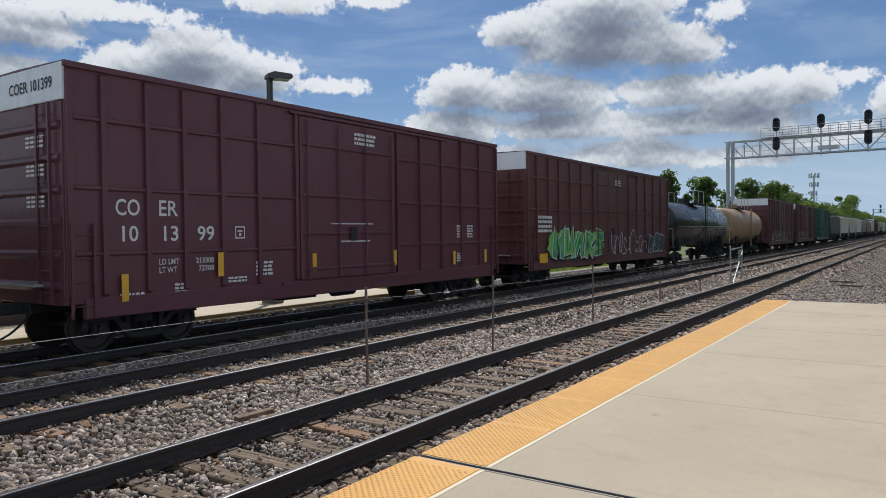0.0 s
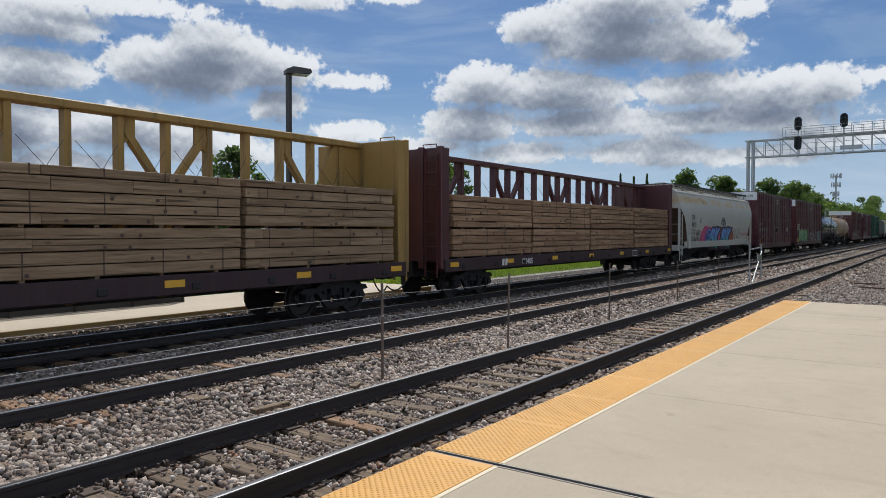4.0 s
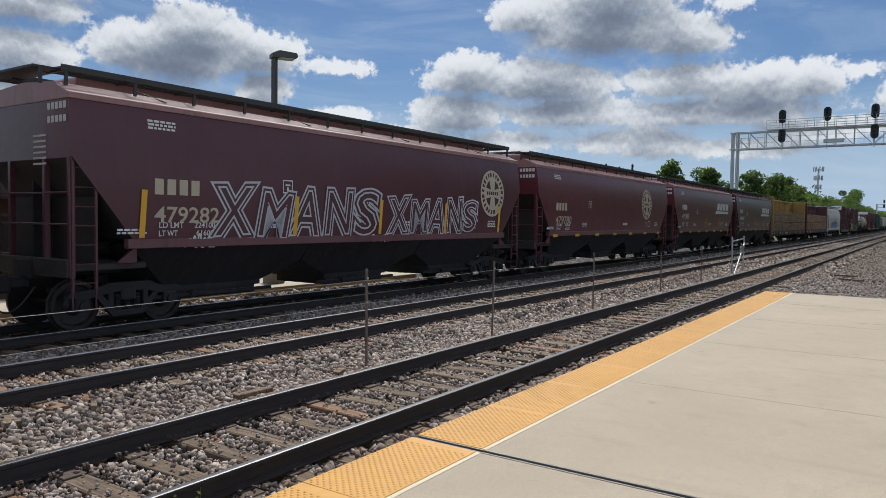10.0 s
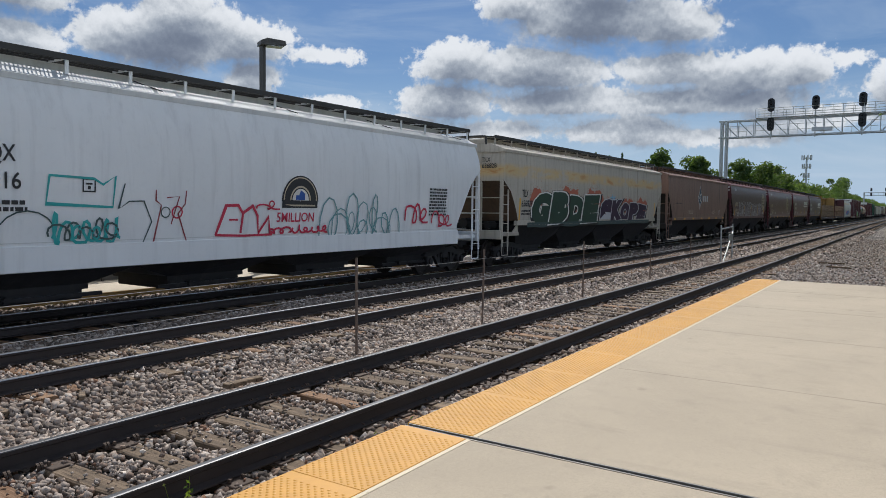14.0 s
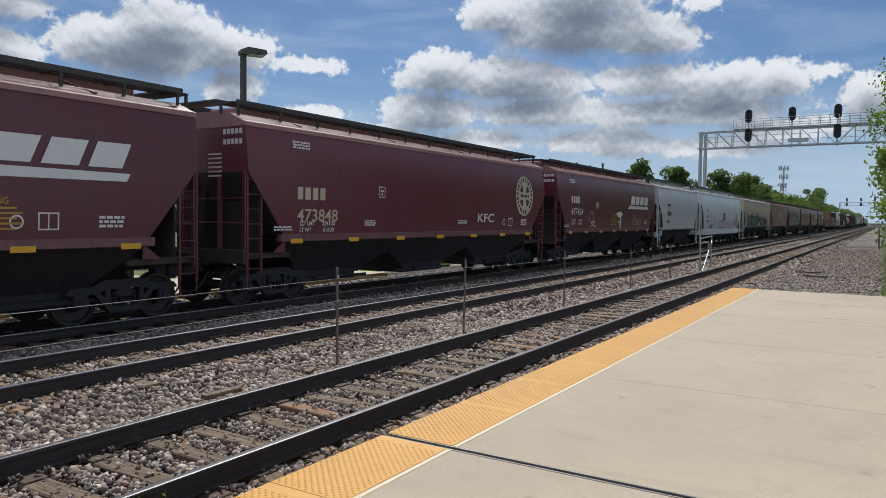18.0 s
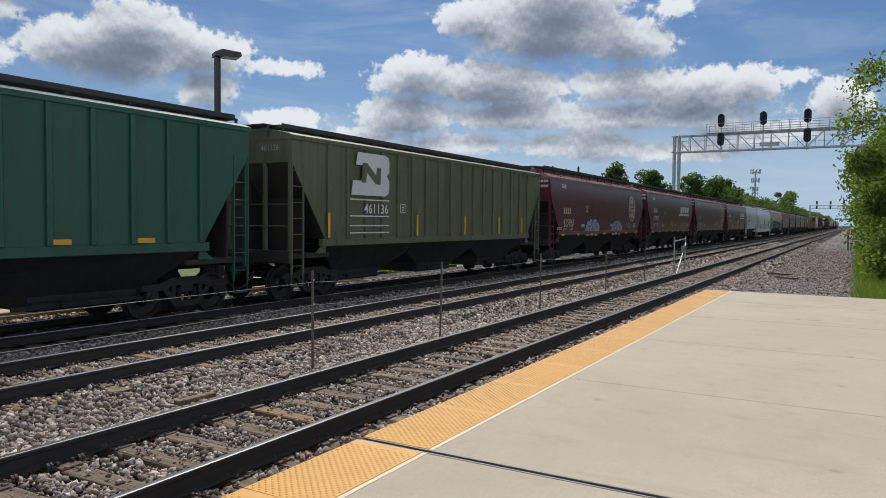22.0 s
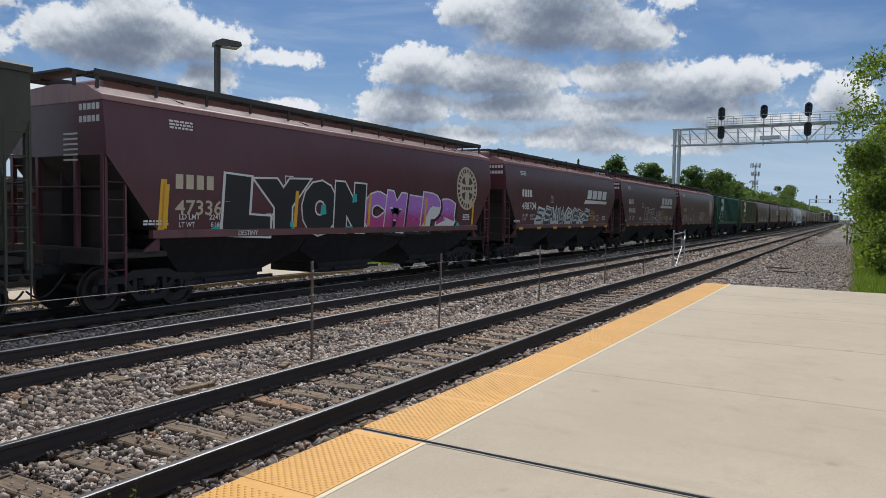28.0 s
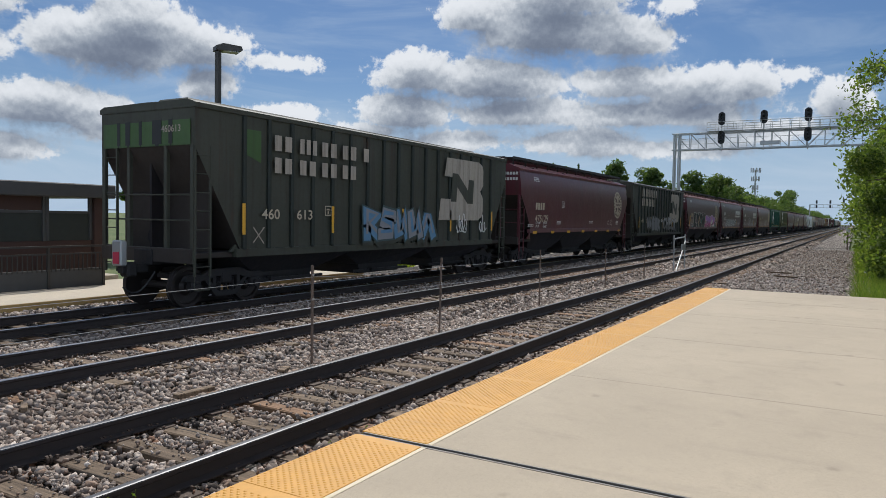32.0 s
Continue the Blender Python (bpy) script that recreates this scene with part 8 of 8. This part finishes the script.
scribble(car, -hl + 8.6, 1.62, 1.1, 0.35, "sp_sky_blue", side, 65, 0.035, 6)
scribble(car, -hl + 10.6, 2.6, 0.7, 0.25, "sp_sky_blue", side, 66, 0.03, 4)
decal(car, "painted_foot", [[(-hl + 1.9, 1.42), (hl - 2.2, 1.42), (hl - 2.2, 1.6), (-hl + 1.9, 1.6)]], "sp_slate", lambda z: side(z) + 0.03)
letter(car, "TILX", -hl + 1.4, 2.56, 0.27, 0.5, "ink", side)
letter(car, "636828", -hl + 1.36, 2.2, 0.24, 0.92, "ink", side)
bars(car, -hl + 1.4, 1.85, 0.8, 0.22, 2, "ink", side)
letter(car, "TILX", -hl - 0.035, 3.78, 0.16, 0.35, "ink", y=-0.7, end=True, name="end_lettering")
letter(car, "636828", -hl - 0.035, 3.56, 0.16, 0.6, "ink", y=-0.7, end=True, name="end_lettering")
decal(car, "reflector", [[(-hl + 1.2, 1.7), (-hl + 1.3, 1.7), (-hl + 1.3, 2.5), (-hl + 1.2, 2.5)], [(hl - 1.3, 1.8), (hl - 1.2, 1.8), (hl - 1.2, 2.5), (hl - 1.3, 2.5)]], "yellow", side)
car, side, hl = place(hopper("hopper_car", "white covered hopper scrawled with red and teal tags", 17.55, "white_car", "light_grey", "white_car", bays=4, eave=4.24, sill=(0.98, 1.4), cut=(3.4, 1.45), low=0.38, round_end=True, slope="under", bulge=0.07, lean=0.24), -183.7, -166.15)
letter(car, "HQX", -hl + 2.1, 2.8, 0.27, 0.62, "ink", side)
letter(car, "45316", -hl + 2.0, 2.36, 0.27, 0.8, "ink", side)
bars(car, -hl + 2.1, 1.95, 0.8, 0.22, 2, "ink", side)
ribbon(car, "scrawl", [(-5.52, 2.6), (-4.74, 2.57), (-4.57, 2.47), (-4.33, 2.63), (-4.38, 2.07), (-5.58, 2.12), (-5.52, 2.6)], 0.04, "sp_teal", side, 0.014)
placard(car, -4.95, 2.33, 0.24, "ink", side)
scribble(car, -5.5, 1.45, 1.3, 0.5, "sp_teal", side, 70, 0.05, 7)
scribble(car, -5.45, 1.5, 1.2, 0.4, "sp_slate", side, 71, 0.035, 5)
ribbon(car, "scrawl", [(-5.88 + 0.5 * math.cos(a), 1.52 + 0.48 * math.sin(a)) for a in [0.5 + i * 0.35 for i in range(15)]], 0.025, "sp_slate", side, 0.016)
ribbon(car, "scrawl", [(-4.15, 2.5), (-4.27, 2.04), (-4.06, 2.18), (-3.76, 2.19), (-3.58, 1.8), (-3.86, 1.11)], 0.025, "sp_slate", side, 0.017)
ribbon(car, "scrawl", [(-3.5, 2.4), (-3.5, 2.2), (-3.38, 2.12), (-3.52, 1.4), (-3.3, 1.22), (-3.14, 1.1), (-2.95, 1.22), (-2.78, 1.42), (-3.0, 1.95), (-2.84, 2.15), (-2.82, 2.4)], 0.026, "sp_brick", side, 0.014)
decal(car, "scrawl", ring(-3.02, 1.98, 0.1, 0.13, 14), "sp_red", side)
decal(car, "scrawl", ring(-3.28, 1.98, 0.09, 0.11, 14), "sp_slate", side)
ribbon(car, "scrawl", [(-3.26, 2.26), (-2.98, 2.29), (-3.15, 1.75)], 0.025, "sp_brick", side, 0.017)
ribbon(car, "scrawl", [(-2.06, 1.51), (-1.82, 2.12), (-1.5, 2.13), (-1.36, 1.95), (-1.4, 1.55)], 0.06, "sp_red", side, 0.014)
ribbon(car, "scrawl", [(-1.38, 1.95), (-1.1, 2.12), (-0.95, 1.9), (-0.9, 1.52), (-0.62, 1.88), (-0.56, 1.5)], 0.06, "sp_red", side, 0.017)
ribbon(car, "scrawl", [(-2.06, 1.5), (-1.3, 1.47), (-0.5, 1.48)], 0.05, "sp_red", side, 0.02)
ribbon(car, "scrawl", [(-1.72, 1.82), (-1.5, 1.82)], 0.04, "sp_red", side, 0.014)
letter(car, "5MILLION", -0.38, 1.76, 0.22, 1.22, "sp_red", side, "graffiti_letter")
scribble(car, -0.9, 2.05, 0.5, 0.22, "sp_red", side, 72, 0.035, 2)
scribble(car, -0.6, 1.5, 1.95, 0.17, "sp_red", side, 73, 0.045, 9)
scribble(car, 1.15, 1.2, 3.2, 1.2, "sp_tealgrey", side, 74, 0.04, 7)
scribble(car, 1.6, 1.35, 2.2, 0.85, "sp_tealgrey", side, 75, 0.03, 5)
scribble(car, 4.65, 1.68, 1.0, 0.6, "sp_red", side, 76, 0.06, 3)
scribble(car, 6.0, 1.56, 0.95, 0.5, "sp_red", side, 77, 0.05, 3)
bars(car, 5.75, 1.85, 0.95, 0.85, 9, "ink", side)
decal(car, "seam", [[(-hl + 0.8, 1.46), (hl - 0.8, 1.46), (hl - 0.8, 1.475), (-hl + 0.8, 1.475)]], "light_grey", side, 0.004)
decal(car, "arch_emblem", ring(0.36, 2.24, 0.02, 0.6, 20, 0, math.pi) + [[(-0.22, 2.08), (0.94, 2.08), (0.94, 2.24), (-0.22, 2.24)]], "ink", side, label="black and gold arched emblem of a mill")
decal(car, "arch_emblem", ring(0.36, 2.26, 0.30, 0.34, 16, 0, math.pi) + ring(0.36, 2.26, 0.52, 0.545, 20, 0, math.pi) + [[(0.12, 2.12), (0.86, 2.12), (0.86, 2.16), (-0.14, 2.16)]], "cream", side, 0.015)
decal(car, "arch_emblem", ring(0.36, 2.26, 0.02, 0.27, 12, 0, math.pi), "white", side, 0.015)
decal(car, "arch_emblem", [[(0.2, 2.27), (0.5, 2.27), (0.5, 2.42), (0.36, 2.5), (0.3, 2.38), (0.2, 2.38)]], "sp_blue", side, 0.018)
reflectors(car, side, hl, 17.55, 1.15, 7, 0.36, 0.12, "yellow", 1.6)
car, side, hl = place(hopper("hopper_car", "short pale grey two-bay covered hopper", 10.85, "light_grey", "light_grey", "light_grey", bays=2, cut=(3.1, 1.1), round_end=True, slope="under", lean=0.2), -195.52, -184.67)
letter(car, "498814", -hl + 1.9, 2.4, 0.3, 1.25, "ink", side)
bars(car, -hl + 1.9, 2.9, 0.9, 0.28, 1, "ink", side)
bars(car, -hl + 1.9, 1.9, 0.8, 0.2, 2, "ink", side)
reflectors(car, side, hl, 10.85, 1.525, 5)

car, side, hl = place(railway_hopper("", 15.25, "477424", "word", "maroon_r", "rusted_roof", label="maroon covered hopper with white paint splashes"), -211.69, -196.44)
decal(car, "paint_splash", [[(hl - 7.4, 2.45), (hl - 6.6, 2.55), (hl - 6.3, 2.4), (hl - 6.55, 2.3), (hl - 6.5, 1.62), (hl - 6.7, 1.62), (hl - 6.75, 2.2), (hl - 7.2, 2.3)]], "white", side)
scribble(car, -hl + 3.6, 1.7, 1.4, 0.9, "white", side, 81, 0.03, 1)
car, side, hl = place(railway_hopper("", 16.19, "473848", "round", "maroon_r", "rusted_roof", label="maroon covered hopper with a cream round emblem"), -229.28, -213.09)
letter(car, "KFC", hl - 5.7, 1.98, 0.3, 1.25, "white", side, "chalk_tag")
place(railway_hopper("", 15.07, "477877", "word", "maroon", "rusted_roof", label="maroon covered hopper with a white word mark"), -245.69, -230.62)
car, side, hl = place(railway_hopper("", 16.17, "475843", "round", "maroon", "rusted_roof", emblem=2.6, label="maroon covered hopper with two silver bubble tags"), -263.22, -247.05)
bubbles(car, -hl + 4.95, 1.4, 2.15, 0.9, side, 91)
bubbles(car, -hl + 9.5, 1.4, 1.95, 0.85, side, 92)


def ribbed(L, mat, label, number, mark_at, mark_w, mark_h, mark_z, eave=4.22):
    car, side, hl = hopper("hopper_car", label, L, mat, mat, mat, bays=3, eave=eave, sill=(1.42, 1.6) if eave < 4.3 else (1.12, 1.3), cut=(3.55, 1.3), ribs=17, bulge=0.0, slope="under", roof_rise=0.2 if eave < 4.3 else 0.08, walk=eave < 4.3)
    s2 = lambda z: side(z) + 0.082
    bn_mark(car, mark_at, mark_z, mark_w, mark_h, s2, mat, "worn_cream" if mat == "dark_green" else "white")
    letter(car, number, -hl - 0.045, 3.85, 0.15, 0.62, "worn_cream", y=-0.55, end=True, name="end_lettering")
    return car, s2, hl


car, s2, hl = place(ribbed(16.04, "olive", "faded olive-green ribbed covered hopper with a white monogram", "461136", -8.02 + 2.3, 1.85, 1.2, 2.82), -280.62, -264.58)
for z in (2.68, 2.22, 1.95, 1.75):
    decal(car, "stripe", [[(-hl + 2.25, z), (-hl + 4.15, z), (-hl + 4.15, z + 0.035), (-hl + 2.25, z + 0.035)]], "white", s2)
letter(car, "461136", -hl + 2.9, 2.32, 0.27, 1.2, "white", s2)
decal(car, "reflector", [[(-hl + 1.3 + q, 1.65), (-hl + 1.4 + q, 1.65), (-hl + 1.4 + q, 2.3), (-hl + 1.3 + q, 2.3)] for q in (0.0, 4.4, 7.6, 10.4, 12.6)], "yellow", s2)
placard(car, -hl + 4.75, 2.35, 0.28, "white", s2)
car, s2, hl = place(ribbed(16.11, "green", "bright green ribbed covered hopper with a white monogram", "471543", -8.055 + 2.3, 1.85, 1.2, 2.82), -298.19, -282.08)
for z in (2.68, 2.22, 1.72):
    decal(car, "stripe", [[(-hl + 2.25, z), (-hl + 4.15, z), (-hl + 4.15, z + 0.045), (-hl + 2.25, z + 0.045)]], "white", s2)
decal(car, "owner_mark", blocks(-hl + 2.25, 2.34, 0.42, 0.27, 2, 0.0, 0.2), "white", s2)
letter(car, "471", -hl + 2.95, 2.34, 0.28, 0.52, "white", s2)
letter(car, "543", -hl + 3.65, 2.34, 0.28, 0.5, "white", s2)
bars(car, -hl + 3.7, 1.88, 0.4, 0.27, 2, "white", s2)
letter(car, "LD LMT", -hl + 2.25, 2.06, 0.09, 0.45, "white", s2)
letter(car, "LT WT", -hl + 2.25, 1.9, 0.09, 0.36, "white", s2)
decal(car, "round_mark", ring(-hl + 5.5, 2.0, 0.17, 0.2, 18) + ring(-hl + 5.5, 2.0, 0.06, 0.09, 12), "white", s2)
placard(car, -hl + 5.4, 2.5, 0.27, "white", s2)
decal(car, "reflector", [[(-hl + 1.5, 1.95), (-hl + 1.95, 1.95), (-hl + 1.95, 2.2), (-hl + 1.5, 2.2)]], "yellow", s2)
reflectors(car, lambda z: s2(z) - 0.06, hl, 16.11, 1.63, 7, 0.4, 0.1, "yellow", 2.6)

car, side, hl = place(railway_hopper("", 15.85, "479396", "round", "maroon_r", "rusted_roof", label="maroon covered hopper with a solid pale disc and outline tags", mark="solid"), -315.53, -299.68)
scribble(car, -hl + 3.3, 1.62, 3.0, 0.95, "sp_silver", side, 101, 0.025, 4)
graf_word(car, "SESOK", -hl + 8.4, 1.6, 2.4, 0.85, ["maroon_r"], "sp_silver", side, 102, (0.16, 0.07), None, 0.1)
car, side, hl = place(railway_hopper("", 15.1, "496008", "word", "maroon_b", "rusted_roof", label="dark maroon covered hopper with lilac scrawled tags"), -331.89, -316.79)
graf_word(car, "LEXTER", -hl + 5.3, 1.66, 2.75, 0.95, ["maroon_b"], "sp_silver", side, 111, (0.10, 0.02), None, 0.2)
graf_word(car, "SOKITZ", -hl + 8.5, 1.68, 2.0, 0.75, ["maroon_b"], "sp_silver", side, 112, (0.10, 0.02), None, 0.15)
scribble(car, -hl + 11.7, 1.7, 0.6, 0.5, "sp_silver", side, 113, 0.03, 3)
car, side, hl = place(railway_hopper("", 14.84, "488704", "word", "maroon_b", "rusted_roof", label="dark maroon covered hopper with white block graffiti"), -348.18, -333.34)
graffiti(car, -hl + 3.0, 1.62, 7.2, 0.75, 8, ["sp_silver", "sp_slate"], "white", side, 121)
car, side, hl = place(railway_hopper("", 16.21, "473365", "round", "maroon_b", "rusted_roof", yellow_n=0, label="brown-maroon hopper with large black, white and purple graffiti"), -365.8, -349.59)
letter(car, "DESTINY", -hl + 3.3, 1.53, 0.11, 0.62, "white", lambda z: side(z) + 0.03, "chalk_tag")
graf_word(car, "LYON", -hl + 2.95, 1.68, 5.15, 1.15, ["sp_black"], "white", side, 131, (0.21, 0.165), None, 0.0)
for xa, za, ww, hh in ((6.15, 2.0, 0.25, 0.28), (7.25, 1.55, 0.35, 0.16), (7.5, 2.35, 0.22, 0.25), (5.0, 1.55, 0.2, 0.3)):
    decal(car, "graffiti_gap", [[(-hl + xa, za), (-hl + xa + ww, za + 0.03), (-hl + xa + ww * 0.85, za + hh), (-hl + xa + ww * 0.1, za + hh * 0.96)]], "sp_tealbright", side, 0.028)
graf_word(car, "CMEPS", -hl + 8.1, 1.66, 5.2, 0.95, ["fade_purple"], "white", side, 132, (0.19, 0.14), "sp_black", 0.05)
decal(car, "graffiti_fill", [[(-hl + 2.2, 1.5), (-hl + 3.3, 1.5), (-hl + 3.1, 2.0)], [(-hl + 13.1, 1.52), (-hl + 14.1, 1.52), (-hl + 13.4, 1.95)]], "sp_tealbright", side, 0.01)
decal(car, "reflector", [[(-hl + 1.15, 1.55), (-hl + 1.3, 1.55), (-hl + 1.35, 2.7), (-hl + 1.2, 2.7)]], "yellow", side)

for L, rear, front, number, seed in ((15.23, -382.4, -367.17, "461222", 141), (15.49, -416.71, -401.22, "460613", 151)):
    car, s2, hl = place(ribbed(L, "dark_green", "grimy dark green ribbed covered hopper with white lettering blocks and tags", number, 2.26 if seed == 141 else 2.35, 3.25, 2.12, 2.02, 4.45), rear, front)
    hh, drop = (0.5, 0.0) if seed == 141 else (0.37, 0.07)
    for z, groups in ((3.7 - drop, ((-5.43, 2), (-4.53, 3), (-3.68, 2), (-2.82, 2), (-1.87, 1))), (3.08 + 0.3 * drop, ((-5.43, 2), (-4.53, 2), (-3.68, 2), (-2.82, 2)))):
        for xa, cnt in groups:
            decal(car, "word_mark", blocks(xa - (0.2 if seed == 141 else 0.0), z, 0.36 * cnt if cnt < 3 else 0.72, hh, cnt, 0.0, 0.25), "worn_cream", s2, label="worn cream stencilled block lettering")
    if seed == 151:
        for q in range(4):
            decal(car, "green_patch", [[(-hl + 1.4 + 0.8 * q, 3.5), (-hl + 1.95 + 0.8 * q, 3.3 + 0.2 * (q % 2)), (-hl + 1.95 + 0.8 * q, 4.05), (-hl + 1.4 + 0.8 * q, 4.05)]], "olive_patch", lambda z: s2(z) - 0.078, 0.004) if q < 1 else None
        part("end_panel", Mb().box(-hl - 0.03, -hl - 0.022, -1.45, 1.45, 3.56, 4.1), M["olive_patch"], car, "brighter green upper end sheet")
        for q, (ya, w_, zb) in enumerate(((-0.9, 0.12, 3.2), (-0.55, 0.3, 3.35), (0.1, 0.1, 3.0), (0.5, 0.16, 2.9), (0.85, 0.1, 3.1))):
            part("tar_streak", Mb().box(-hl - 0.038, -hl - 0.032, ya, ya + w_, zb if zb > 3.55 else 3.6, 4.12).box(-hl - 0.034, -hl - 0.031, ya + w_ * 0.3, ya + w_ * 0.7, 3.56, 3.8), M["black"], car)
    letter(car, number[:3], -hl + 1.9, 2.0, 0.24, 0.6, "cream", s2)
    letter(car, number[3:], -hl + 3.1, 2.0, 0.24, 0.6, "cream", s2)
    placard(car, -hl + 4.2, 2.1, 0.26, "cream", s2)
    if seed == 141:
        graf_word(car, "CHECK", 0.4, 1.48, 4.15, 0.85, ["fade_silver"], "sp_black", s2, seed, (0.10, 0.05), None, 0.08)
        graffiti(car, -hl + 4.6, 1.42, 2.3, 0.95, 3, ["sp_dull", "sp_dull"], "sp_black", s2, seed, None, 0.0, "dark_green", 0.4)
        scribble(car, -0.35, 2.05, 0.6, 0.3, "white", s2, seed + 1, 0.03, 5)
        graffiti(car, -hl + 3.4, 1.5, 1.1, 0.8, 2, ["sp_dull"], "sp_black", s2, seed + 2, None, 0.0, "dark_green")
    else:
        graffiti(car, -1.87, 1.4, 3.9, 0.85, 5, ["fade_flatblue", "sp_dull"], "sp_slate", s2, seed, None, 0.0, "dark_green", 0.42)
        ribbon(car, "scrawl", [(-6.05, 1.45), (-5.7, 1.8)], 0.035, "worn_cream", lambda z: s2(z) - 0.07, 0.014)
        ribbon(car, "scrawl", [(-6.05, 1.8), (-5.72, 1.43)], 0.035, "worn_cream", lambda z: s2(z) - 0.07, 0.017)
        scribble(car, hl - 4.2, 1.6, 0.8, 0.6, "white", s2, seed + 2, 0.04, 5)
        scribble(car, hl - 2.4, 1.6, 0.5, 0.7, "white", s2, seed + 3, 0.05, 3)
    decal(car, "reflector", [[(-hl + 1.28 + q, 1.64), (-hl + 1.38 + q, 1.64), (-hl + 1.38 + q, 2.35), (-hl + 1.28 + q, 2.35)] for q in (0.0, 3.2, 6.6, 9.6, L - 2.7)], "yellow", s2)
    if seed == 151:
        part("end_device", Mb().box(-hl - 0.78, -hl - 0.62, -0.2, 0.12, 0.95, 1.5, 0.03), M["galv"], car, "end-of-train marker device")
        part("end_device_panel", Mb().box(-hl - 0.79, -hl - 0.781, -0.14, 0.06, 1.0, 1.25), M["sp_red"], car)
place(railway_hopper("", 15.88, "475129", "round", "maroon", "maroon_r", label="maroon covered hopper with a faded round emblem"), -399.73, -383.85)


def motions():
    """The train rolls away along the far track at a nearly even pace."""
    def run(t):
        return 0.0528 + 13.2083 * t + 0.013627 * t ** 2 - 0.000288 * t ** 3
    times = (0, 4, 8, 12, 16, 20, 24, 28, 32)
    for car, x in CARS + LOADS:
        walk(car, [(t, pose(x + run(t), 13.70, -0.18)) for t in times])


motions()
